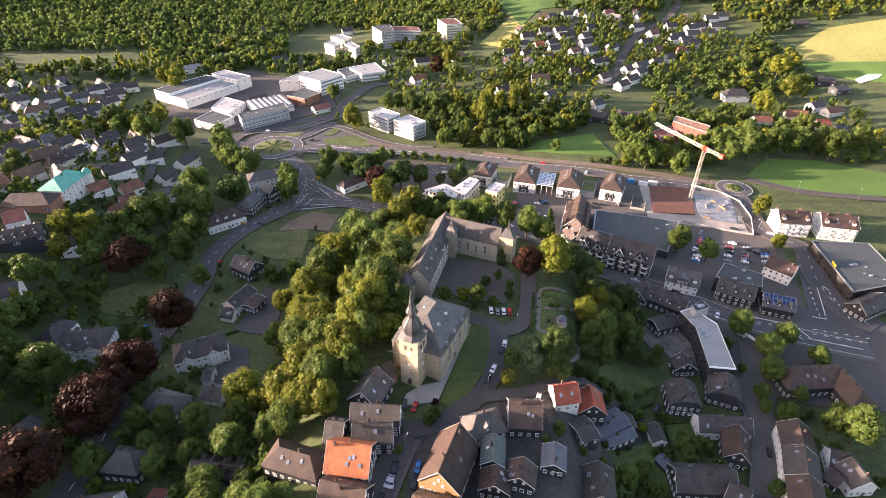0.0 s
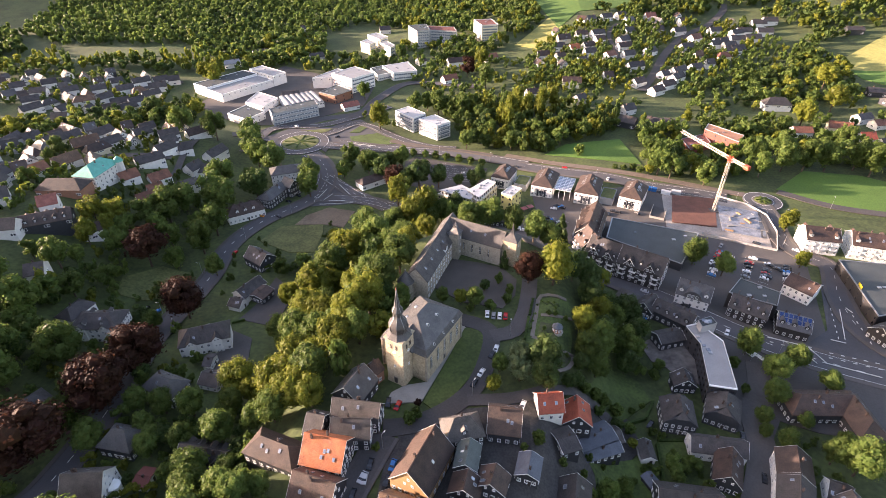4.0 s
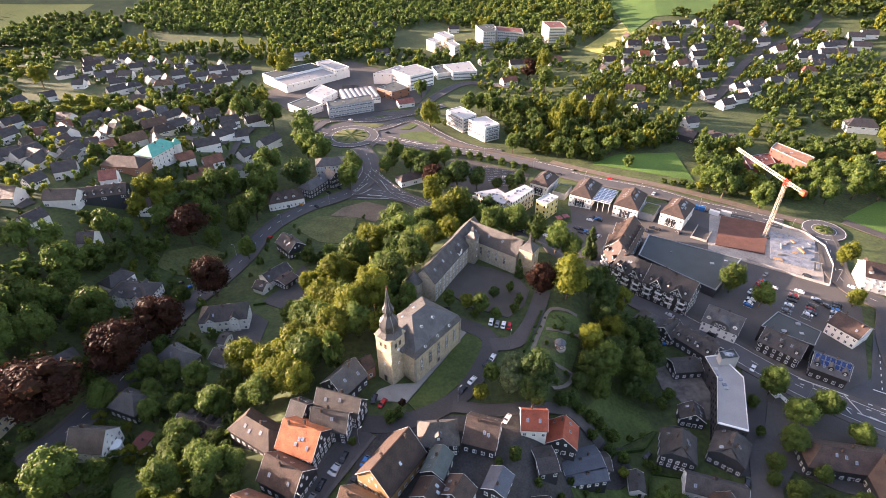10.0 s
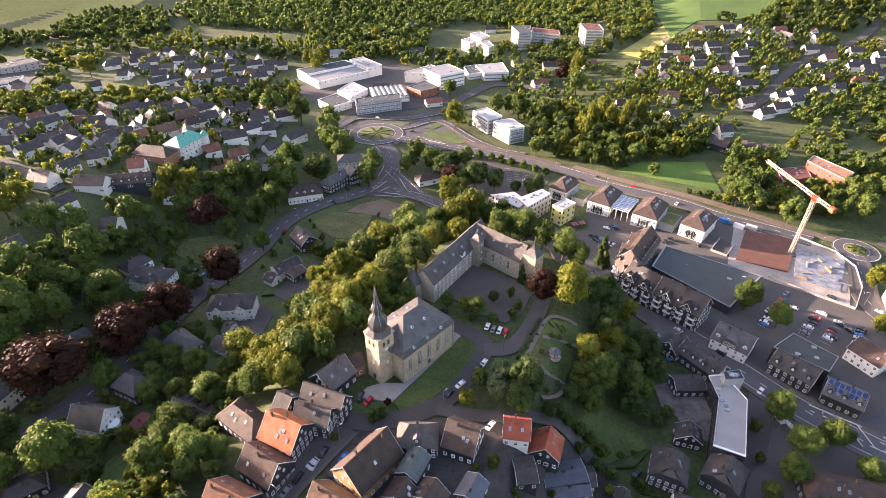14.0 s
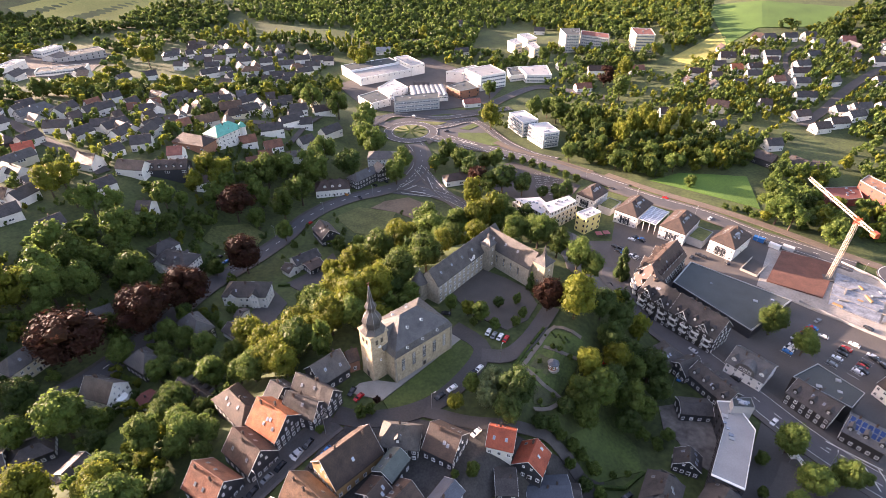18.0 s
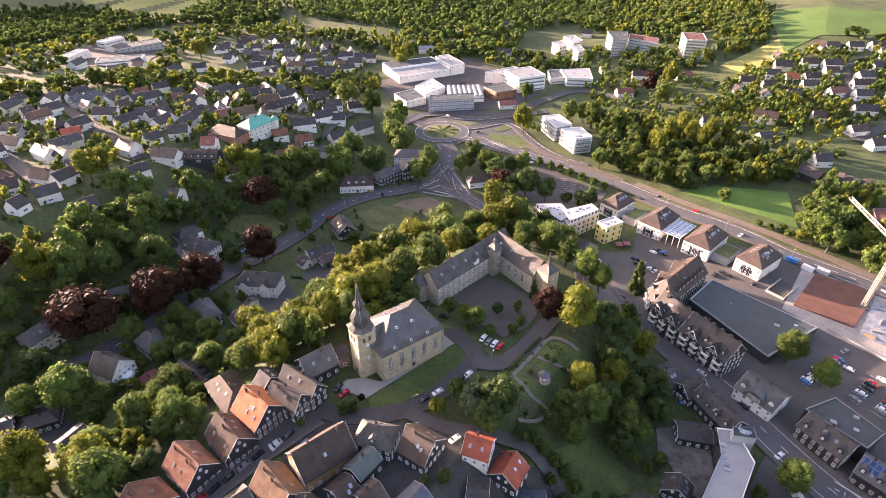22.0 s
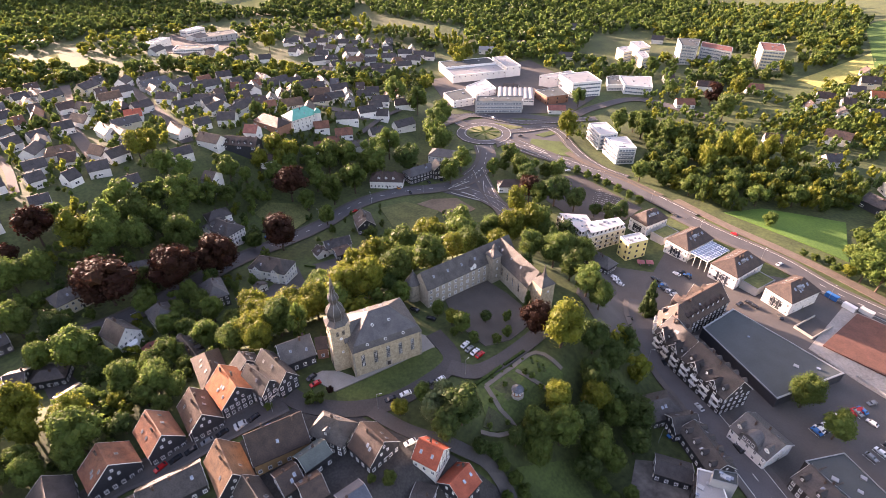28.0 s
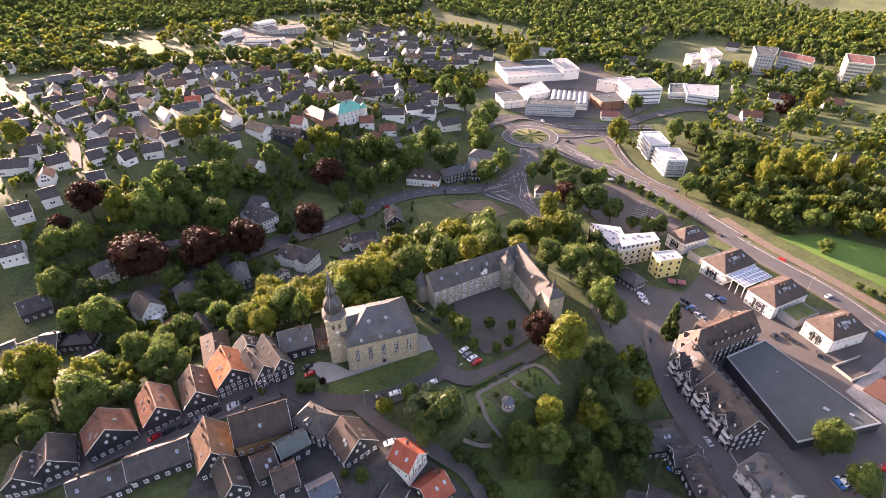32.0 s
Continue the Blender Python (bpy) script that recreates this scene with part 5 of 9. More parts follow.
road("west_road", 5.0, [(-218.0, 386.5), (-212.6, 359.0), (-201.6, 324.7), (-201.8, 318.5)], GROUND["asphalt_old"], "asphalt road of the hillside estate", 0.594, 0, False, False)
road("estate_street", 6.0, [(-250, 205), (-290, 215), (-335, 222), (-385, 232), (-430, 238)], GROUND["asphalt_old"], "narrow grey street between the estate houses", 0.60, 1.2)
road("estate_street", 6.0, [(-262, 150), (-310, 158), (-360, 168), (-410, 186), (-455, 200)], GROUND["asphalt_old"], "narrow grey street between the estate houses", 0.61, 1.2)
road("estate_street", 5.5, [(-215, 345), (-250, 330), (-290, 312), (-330, 300)], GROUND["asphalt_old"], "narrow grey street between the estate houses", 0.62, 1.2)
road("estate_street", 5.5, [(-320, 560), (-370, 520), (-420, 500), (-480, 490)], GROUND["asphalt_old"], "narrow grey street between the estate houses", 0.63, 1.0)
marking(178.5, 192.4, 184.3, 190.6, False)
marking(189.5, 215.1, 182.2, 192.9, True)
marking(193.6, 214.7, 185.1, 193.0, False)
marking(150.1, 188.6, 161.5, 185.0, True)
marking(173.6, 183.5, 197.5, 176.9, True)
marking(171.9, 180.5, 191.3, 175.0, True)
marking(167.7, 177.5, 188.5, 170.4, False)
marking(166.0, 186.3, 169.4, 176.8, False)
marking(161.6, 185.4, 165.1, 176.4, False)
marking(197.6, 210.8, 195.5, 190.9, True)
marking(197.2, 216.2, 198.6, 212.6, False)
marking(150.2, 191.7, 167.3, 186.3, False)
marking(-98.1, 316.0, -95.2, 329.1, False)
marking(-93.1, 314.1, -89.5, 322.2, False)
marking(-89.5, 312.3, -78.8, 314.0, False)
marking(-87.3, 336.0, -76.7, 322.1, False)
marking(-99.3, 310.3, -99.5, 348.3, True)
marking(-94.5, 307.4, -72.6, 311.2, False)
marking(-95.8, 350.5, -63.3, 318.7, True)
marking(-94.5, 410.0, -75.1, 407.0, False)


# ---- houses, one by one ----
house("gable", -28.5, 99.4, 172, 13.3, 13, 6, 6.5, "orange", "slate", "orange_gable")
house("gable", -22.5, 107.4, -177, 12.3, 8.5, 6, 5, "dark", "slate")
house("gable", -22.1, 114.0, 176, 15.8, 8, 6, 5, "dark", "slate")
house("gable", -20.3, 133.8, 52, 3.9, 6, 5.5, 3, "brown", "brickwall")
house("gable", -28.7, 87.0, 167, 13.5, 11, 5.5, 6, "brown", "slate")
house("gable", -32.0, 73.9, 174, 13.0, 11.5, 5.5, 6, "rust", "slate")
house("gable", -33.3, 58.3, 175, 10.1, 15, 5.5, 6.5, "rust", "slate")
house("gable", -36.6, 42.3, 168, 11.1, 12, 5, 5.5, "dark", "slate")
house("gable", -36.3, 34.1, 153, 9.0, 11, 5, 5, "dark", "slate")
house("gable", -11.0, 67.4, -107, 17.7, 10, 4.5, 4.5, "dark", "slate", "long")
house("gable", -15.8, 51.3, -106, 15.8, 10, 4.5, 4.5, "dark", "slate", "long")
house("gable", -1.2, 81.2, 166, 14.3, 11, 5, 7, "brownlit", "slate")
house("gable", 13.1, 80.6, 172, 11.4, 8, 4.5, 5, "dark", "slate")
house("gable", 1.9, 96.8, 69, 17.5, 13, 5.5, 7.5, "brown", "oldtimber")
house("hip", 13.2, 110.4, 17, 5.0, 9.5, 6, 5, "greyroof", "slate", "dormer")
house("gable", 15.6, 100.2, 83, 9.0, 7, 5.5, 2.5, "greengrey", "slate")
house("gable", 27.2, 115.3, -3, 10.4, 12, 5, 6, "brown", "slate")
house("gable", 42.7, 125.5, 10, 8.4, 9, 4.2, 4.5, "red", "timber")
house("gable", 53.2, 126.6, -92, 9.0, 10, 5, 4.5, "red", "slate")
house("gable", 34.6, 99.4, -102, 7.6, 7, 4, 2, "bluegrey", "slate")
house("gable", 23.5, 93.2, -106, 6.7, 9, 4.5, 3.5, "brown", "slate")
house("gable", 15.5, 90.7, -101, 6.4, 9, 4.5, 3.5, "brown", "slate")
house("gable", 48.2, 114.7, 23, 6.3, 9, 3.8, 1.2, "dark", "slate")
house("gable", 60.3, 123.9, 27, 14.2, 8, 4, 1, "bluegrey", "slate")
house("gable", -34.7, 109.1, -8, 5.6, 10, 5.5, 4.5, "dark", "slate")
house("hip", -46.5, 100.9, -17, 10.7, 10, 5, 4, "brown", "slate")
house("gable", 49.2, 95.7, -100, 11.6, 10, 5, 4, "dark", "slate")
house("half", 95.5, 141.3, -97, 12.2, 12, 6, 5, "dark", "slate")
house("half", 113.6, 144.8, -112, 12.2, 12, 5.5, 4.5, "dark", "slate")
house("gable", 102.7, 158.7, -89, 6.4, 9, 4.5, 3.5, "dark", "slate")
house("gable", 106.0, 128.0, -4, 19.1, 8, 4.5, 3.5, "dark", "white")
house("gable", 106.4, 118.0, -111, 12.3, 9, 5, 4.5, "brown", "slate")
house("gable", 89.4, 105.8, -3, 20.0, 11, 5, 4.5, "dark", "slate")
house("gable", 98.7, 99.6, -37, 6.3, 9, 5, 3.5, "dark", "slate")
house("gable", 128.3, 119.3, -108, 11.2, 11, 7, 4, "brown", "white")
house("gable", 124.1, 108.5, -114, 11.6, 11, 7, 4, "dark", "white")
house("gable", 119.8, 98.0, -112, 10.1, 11, 7, 4, "brown", "white")
house("hip", 152.9, 150.3, 4, 19.3, 12, 5.5, 4.5, "brown", "slate")
house("hip", 163.4, 145.0, -87, 12.1, 11, 5.5, 4.5, "brown", "slate")
house("gable", 142.0, 105.9, -87, 8.7, 9, 5, 4, "dark", "white")
house("gable", 140.3, 113.0, -19, 6.3, 9, 4, 4, "dark", "white")
house("gable", 135.7, 106.3, -62, 4.4, 8, 4, 2, "brown", "slate")
house("gable", 123.9, 217.3, -25, 15.2, 14, 6, 4.5, "slateroof", "white", "arch")
house("gable", 146.6, 207.2, -30, 16.4, 13, 6, 4, "dark", "black", "dormers")
house("gable", 162.6, 197.9, -21, 13.3, 12, 5.5, 3.5, "solar", "black", "dormers")
house("gable", 179.3, 225.9, -45, 13.1, 13, 6.5, 3.5, "brown", "white")
house("gable", 109.9, 200.3, -38, 18.6, 10, 5, 4, "dark", "slate", "dormers")
house("gable", 208.1, 271.6, -7, 17.3, 15, 9, 4.5, "brown", "white", "balcony")
house("gable", 231.9, 266.8, -13, 18.9, 15, 9, 4.5, "brown", "white", "balcony")
house("gable", 206.1, 196.5, 25, 18.0, 10, 5, 4, "dark", "black")
house("gable", 81.2, 275.6, -108, 30.3, 14, 9, 7, "brown", "black", "timberblock")
house("gable", 77.6, 255.6, -72, 10, 14, 9.6, 7, "brown", "black", "timberblock")
house("gable", 84.4, 244.8, -33, 17.5, 14, 10, 7, "dark", "black", "timberblock")
house("gable", 101.7, 234.4, -29, 22.9, 14, 10, 7, "dark", "black", "timberblock")
house("hip", 22.9, 291.9, -10, 14.0, 9, 4.5, 4, "slateroof", "slate")
house("hip", -64.4, 340.8, 43, 14.5, 10, 4.5, 3, "brown", "white", far=True)
house("hip", 30.6, 346.3, 70, 8.0, 13, 8.2, 5.2, "brown", "white", "mall")
house("hip", 58.8, 335.0, 73, 11.5, 14.5, 8.2, 5.6, "brown", "white", "mall")
house("hip", 86.8, 324.5, 73, 12, 15, 8.2, 5.6, "brown", "white", "mall")
house("hip", 114.3, 317.0, 66, 10, 14, 8.2, 5.4, "brown", "white", "mall")
house("hip", -159.9, 172.0, 8, 11.0, 13, 8.5, 4, "dark", "white", "villa")
house("hip", -175.9, 177.8, 79, 5.7, 10, 5, 3, "dark", "white")
house("hip", -107.4, 168.3, 24, 11.9, 12, 7.5, 4.5, "dark", "white", "whitevilla")
house("gable", -98.7, 154.2, 0, 3.3, 7, 3.5, 1.5, "dark", "white")
house("gable", -91.5, 142.7, -10, 8.5, 8, 3.5, 2.5, "dark", "white")
house("hip", -106.5, 134.7, -17, 7.2, 10, 6.5, 4.5, "slateroof", "slate")
house("hip", -109.0, 109.4, -6, 4.7, 10, 5.5, 4.5, "slateroof", "slate")
house("gable", -75.7, 105.0, -7, 17.2, 10, 5, 4, "dark", "slate", "dormers")
house("hip", -154.7, 88.8, 92, 9.9, 11, 7, 4, "greyroof", "cream")
house("hip", -153.2, 119.5, 64, 6.5, 10, 5.5, 3.5, "greyroof", "slate")
house("gable", -94.3, 96.8, -3, 5.0, 7, 2.5, 1, "redflat", "white")
house("gable", -104.9, 211.3, 65, 15.0, 9, 4, 3, "dark", "white")
house("gable", -106.8, 200.1, -13, 6.8, 7, 3, 2.5, "dark", "white")
house("gable", -108.9, 237.5, -31, 14.2, 11, 5.5, 4.5, "dark", "slate")
house("hip", -138.8, 288.6, 36, 13.7, 12, 5.5, 4.5, "brown", "white", "dormers")
house("hip", -127.3, 339.7, 25, 11.6, 13, 9.5, 3.5, "slateroof", "white", "near")
house("hip", -236.2, 265.3, 5, 16.4, 13, 4.5, 4.5, "brown", "brickwall", far=True)
house("hip", -229.0, 286.6, 85, 11.6, 15, 9, 5, "green", "white", "greenvilla")
house("gable", -216.5, 295.8, 54, 11.5, 9, 4, 4, "rust", "white", far=True)
house("gable", -203.0, 306.4, 53, 13.1, 9, 4, 4, "rust", "white", far=True)
house("gable", -197.3, 291.0, 48, 9.2, 9, 4, 4.5, "rust", "white", far=True)
house("gable", -196.4, 278.3, 53, 10.5, 9, 4, 4.5, "rust", "white", far=True)
house("gable", -187.1, 308.2, 46, 15.5, 10, 4.5, 2.5, "greyroof", "white", far=True)
house("gable", -185.0, 334.4, 21, 10.1, 9, 4.5, 4, "dark", "white", far=True)
house("gable", -229.6, 243.9, 33, 9.4, 10, 5.5, 4, "redtile", "white", far=True)
house("gable", -219.5, 228.5, 30, 24, 11, 6.5, 4, "brownslate", "slate", "dormers", True)
house("gable", -201.5, 234.2, 43, 9.1, 9, 5, 3, "brown", "white", far=True)
house("gable", -201.2, 192.3, 25, 8.0, 11, 7.5, 3.5, "dark", "white", far=True)
house("gable", -97.3, 208.3, 70, 9.0, 9, 3.8, 1.2, "brown", "slate")
house("gable", -115.7, 52.7, 60, 7.1, 12, 5, 3.5, "dark", "slate")
house("gable", -120.8, 37.3, 88, 7.2, 11, 6, 3, "dark", "slate")
house("hip", -110.7, 62.5, 55, 5.9, 9, 4.5, 1.5, "dark", "slate")
house("gable", -84.4, 62.9, 93, 8.3, 9, 3.5, 2.5, "dark", "slate")
house("gable", -149.3, 52.4, 86, 11.9, 12, 5, 4, "dark", "slate")
house("gable", -218.8, 64.5, 85, 9.9, 10, 5, 4, "dark", "white")
house("gable", -224.8, 79.9, 90, 8.9, 10, 5, 4, "dark", "white", far=True)
house("gable", -228.4, 106.2, 75, 9.4, 9, 5, 3.5, "dark", "white", far=True)
house("gable", -193.2, 53.4, 79, 10.8, 12, 5, 3.5, "dark", "white")
house("gable", -264.2, 207.3, 9, 13.2, 11, 5, 5, "dark", "white", far=True)
house("gable", -232.1, 191.2, 78, 12.0, 10, 4.5, 3.5, "dark", "white", far=True)
house("gable", -219.9, 150.6, 80, 11.3, 9, 4.5, 4, "dark", "white", far=True)
house("gable", -243.4, 127.9, 106, 8.0, 9, 4.5, 4.5, "dark", "white", far=True)
house("gable", -244.1, 144.2, 72, 11.5, 10, 5, 4, "dark", "white", far=True)
house("gable", -271.7, 137.7, 63, 9.6, 10, 4.5, 4.5, "brown", "white", far=True)
house("gable", -268.8, 155.6, 16, 13.1, 10, 4.5, 4.5, "brown", "white", far=True)
house("gable", -256.7, 160.6, 97, 12.7, 10, 5, 4, "dark", "white", far=True)
house("gable", -303.3, 174.1, -1, 18.0, 10, 5, 4, "dark", "white", far=True)
house("gable", -292.4, 178.2, 1, 18.0, 10, 5, 4, "dark", "white", far=True)
house("gable", -320.9, 201.4, 63, 11.7, 11, 5, 4, "red", "white", far=True)
house("gable", -335.6, 214.2, 93, 14.4, 11, 5, 4, "dark", "white", far=True)
house("gable", -333.2, 156.7, 78, 12.5, 10, 5, 4, "dark", "white", far=True)
house("gable", -338.8, 171.6, 16, 16.8, 10, 5, 4, "dark", "white", far=True)
house("gable", -364.4, 184.9, 22, 15.2, 10, 5, 4, "dark", "white", far=True)
house("gable", -377.6, 174.8, 86, 12.0, 10, 5, 4, "brown", "white", far=True)
house("gable", -413.1, 176.9, 102, 14.9, 11, 6, 4, "dark", "cream", far=True)
house("gable", -416.9, 206.2, 115, 18.0, 11, 6, 4, "dark", "cream", far=True)
house("gable", -302.1, 126.8, 136, 14.6, 10, 5, 4, "dark", "white", far=True)
house("gable", -256.6, 113.4, 88, 8.9, 10, 5, 4, "dark", "white", far=True)
house("gable", -275.9, 119.8, 80, 12.1, 10, 5, 4, "dark", "white", far=True)
house("gable", -327.7, 122.7, 96, 10.4, 10, 5, 4, "dark", "white", far=True)
house("gable", -328.2, 138.2, 98, 11.0, 10, 5, 4, "dark", "white", far=True)
house("gable", -351.7, 120.6, 110, 18.0, 11, 5, 4, "dark", "white", far=True)
house("gable", -265.8, 93.7, 89, 11.3, 10, 5, 4, "dark", "white", far=True)
house("gable", -276.9, 73.6, 59, 17.2, 10, 5, 4, "dark", "white", far=True)
house("gable", -293.6, 83.9, 71, 10.0, 10, 5, 4, "dark", "white", far=True)
house("gable", -328.2, 96.8, 155, 12.5, 10, 5, 4, "dark", "white", far=True)
house("gable", -393.2, 116.0, 82, 10.5, 10, 5, 4, "dark", "white", far=True)
house("gable", -433.0, 111.1, 88, 10.1, 10, 5, 4, "dark", "white", far=True)
house("gable", -383.3, 86.5, 105, 9.7, 10, 5, 4, "dark", "white", far=True)
house("gable", -388.4, 133.2, 90, 14.8, 10, 5, 4, "dark", "white", far=True)
house("gable", -385.8, 221.5, 84, 14.4, 10, 5, 4, "dark", "white", far=True)
house("gable", -402.9, 247.7, 98, 8.0, 10, 5, 4, "dark", "white", far=True)
house("gable", -374.2, 263.1, 116, 12.4, 10, 5, 4, "dark", "white", far=True)
house("gable", -355.1, 275.5, 87, 13.5, 10, 5, 5, "dark", "white", far=True)
house("gable", -277.0, 260.9, 111, 18.0, 10, 5, 4, "dark", "white", far=True)
house("gable", -309.0, 260.2, 84, 18.0, 10, 5, 4, "dark", "white", far=True)
house("gable", -291.1, 252.3, 103, 18.0, 10, 5, 4, "dark", "white", far=True)
house("gable", -429.9, 159.2, 94, 11.5, 10, 5, 4, "dark", "white", far=True)
house("gable", -429.6, 172.1, 12, 13.3, 10, 5, 4, "dark", "white", far=True)
house("gable", -532.4, 107.4, 74, 9.2, 14, 5, 3, "dark", "white", far=True)
house("gable", -234.3, 214.5, 16, 18.0, 10, 5, 4, "dark", "white", far=True)
house("gable", -341.4, 239.4, 32, 18.0, 10, 5, 4, "dark", "white", far=True)
house("gable", -314.4, 237.5, 84, 15.0, 10, 5, 4, "dark", "white", far=True)
house("gable", -411.9, 234.4, 132, 14.5, 10, 5, 4, "dark", "white", far=True)
house("gable", -309.0, 350.7, 72, 14.3, 11, 5, 5, "dark", "cream", far=True)
house("gable", -341.2, 346.9, 87, 17.8, 10, 5, 4, "dark", "white", far=True)
house("gable", -332.6, 357.3, 54, 11.9, 10, 5, 4, "dark", "white", far=True)
house("gable", -305.6, 366.2, 57, 10.4, 10, 5, 4, "dark", "white", far=True)
house("gable", -289.9, 377.7, 68, 16.4, 10, 5, 4, "dark", "white", far=True)
house("gable", -265.7, 351.9, 61, 16.7, 10, 5, 4, "dark", "white", far=True)
house("gable", -257.7, 380.5, 52, 12.9, 10, 5, 4, "dark", "white", far=True)
house("gable", -235.6, 380.3, 40, 14.5, 10, 5, 4, "dark", "white", far=True)
house("gable", -221.1, 396.3, 52, 18.0, 10, 5, 4, "brown", "white", far=True)
house("gable", -221.5, 349.5, 62, 14.8, 10, 5, 4, "dark", "white", far=True)
house("gable", -211.3, 358.2, 36, 9.7, 10, 5, 4, "dark", "white", far=True)
house("gable", -219.1, 324.7, 47, 18.0, 10, 5, 4, "dark", "white", far=True)
house("gable", -190.7, 362.2, 75, 18.0, 10, 5, 4, "dark", "white", far=True)
house("gable", -192.4, 331.8, 70, 11.5, 10, 5, 4, "dark", "white", far=True)
house("gable", -360.8, 341.8, 5, 12.7, 10, 5, 4, "dark", "white", far=True)
house("gable", -326.9, 310.1, -26, 18.0, 10, 5, 4, "dark", "white", far=True)
house("gable", -327.2, 303.0, 49, 10.2, 10, 5, 4, "dark", "white", far=True)
house("gable", -354.8, 310.2, 84, 10.4, 10, 5, 4, "dark", "white", far=True)
house("gable", -358.3, 290.2, 72, 10.5, 10, 5, 4, "dark", "white", far=True)
house("gable", -317.3, 257.9, 42, 16.6, 10, 5, 4, "dark", "white", far=True)
house("gable", -295.7, 259.0, -5, 18.0, 10, 5, 4, "dark", "white", far=True)
house("gable", -286.8, 273.8, 85, 13.9, 10, 5, 4, "dark", "white", far=True)
house("gable", -260.8, 243.9, 41, 13.0, 10, 5.5, 4.5, "dark", "white", far=True)
house("gable", -379.4, 274.4, 90, 8.0, 10, 5, 4, "dark", "white", far=True)
house("gable", -384.8, 315.0, 73, 13.1, 10, 5, 4, "dark", "white", far=True)
house("gable", -378.7, 448.9, 79, 10.8, 10, 5, 4, "dark", "white", far=True)
house("gable", -405.6, 445.0, 63, 18.0, 10, 5, 4, "dark", "white", far=True)
house("gable", -423.9, 467.8, 41, 15.1, 10, 5, 4, "dark", "white", far=True)
house("gable", -394.3, 481.2, 144, 15.4, 10, 5, 4, "dark", "white", far=True)
house("gable", -356.8, 455.6, 78, 8.0, 10, 5, 4, "dark", "white", far=True)
house("gable", -363.0, 426.3, 13, 13.0, 10, 5, 4, "dark", "white", far=True)
house("gable", -383.4, 511.3, 39, 13.6, 10, 5, 4, "dark", "white", far=True)
house("gable", -358.9, 517.1, 40, 16.5, 10, 5, 4, "dark", "white", far=True)
house("gable", -356.1, 542.5, 43, 17.3, 10, 5, 4, "dark", "white", far=True)
house("gable", -363.5, 489.3, 64, 14.7, 10, 5, 4, "dark", "white", far=True)
house("gable", -327.8, 486.8, 54, 16.6, 10, 5, 4, "dark", "white", far=True)
house("gable", -325.5, 507.1, 54, 17.3, 10, 5, 4, "dark", "white", far=True)
house("gable", -327.2, 468.3, 55, 16.1, 10, 5, 4, "dark", "white", far=True)
house("gable", -407.6, 500.8, 41, 16.1, 10, 5, 4, "dark", "white", far=True)
house("gable", -434.6, 493.4, 18, 14.5, 10, 5, 4, "dark", "white", far=True)
house("gable", -457.4, 452.4, 21, 10.7, 10, 5, 4, "dark", "white", far=True)
house("gable", -487.6, 496.0, 58, 8.3, 10, 5, 4, "dark", "white", far=True)
house("gable", -507.0, 493.8, 36, 8.0, 10, 5, 4, "dark", "white", far=True)
house("gable", -468.8, 507.5, 41, 13.6, 10, 5, 4, "dark", "white", far=True)
house("gable", -443.9, 520.9, 40, 13.9, 10, 5, 4, "dark", "white", far=True)
house("gable", -378.8, 535.3, 42, 11.3, 10, 5, 4, "dark", "white", far=True)
house("gable", -429.5, 525.4, 56, 8.8, 10, 5, 4, "dark", "white", far=True)
house("gable", -339.2, 550.7, 44, 14.7, 10, 5, 4, "dark", "white", far=True)
house("gable", -331.5, 531.0, 30, 16.9, 10, 5, 4, "dark", "white", far=True)
house("gable", -326.3, 554.6, 32, 11.6, 10, 5, 4, "dark", "white", far=True)
house("gable", -443.9, 401.9, 56, 13.1, 10, 5, 4, "dark", "white", far=True)
house("gable", -448.5, 374.2, 94, 13.9, 10, 5, 4, "dark", "white", far=True)
house("gable", -501.1, 366.1, 109, 13.7, 10, 5, 4, "dark", "white", far=True)
house("gable", -485.4, 336.3, 72, 18.0, 12, 6, 2, "dark", "white", far=True)
house("gable", -603.9, 407.9, 108, 18.0, 20, 5, 3, "greyroof", "white", far=True)
house("gable", -529.7, 320.7, 118, 18.0, 10, 5, 4, "dark", "white", far=True)
house("gable", -488.7, 363.0, 15, 12.7, 10, 5, 4, "dark", "white", far=True)
house("gable", -116.9, 494.5, 37, 16.0, 10, 4, 3, "redtile", "white", far=True)
house("gable", -182.2, 515.0, 17, 16.1, 10, 5, 4, "dark", "white", far=True)
house("gable", -135.0, 791.3, 16, 14.7, 11, 5, 4, "dark", "white", far=True)
house("gable", -24.3, 634.5, 21, 18.0, 11, 5, 4, "brown", "white", far=True)
house("gable", -26.5, 579.6, 35, 16.5, 10, 4, 4, "rust", "white", far=True)
house("gable", -289.4, 621.0, 36, 18.0, 12, 5, 3, "lightflat", "white", far=True)
house("gable", -196.6, 657.3, 37, 16.9, 10, 4, 4, "dark", "white", far=True)
house("gable", -256.3, 785.1, 53, 13.3, 10, 5, 4, "dark", "white", far=True)
house("gable", -271.3, 667.2, 33, 18.0, 10, 5, 3, "dark", "white", far=True)
house("gable", 16.8, 645.7, 31, 15.6, 10, 4, 4, "rust", "white", far=True)
house("gable", -65.1, 641.5, 38, 10.0, 10, 4, 4, "brown", "white", far=True)
house("gable", 100.8, 553.7, -2, 18.0, 11, 6, 4, "brown", "white", far=True)
house("gable", 139.7, 571.7, 13, 9.6, 11, 5, 4, "brown", "white", far=True)
house("gable", 143.6, 484.4, 31, 12.3, 10, 5, 4, "dark", "white", far=True)
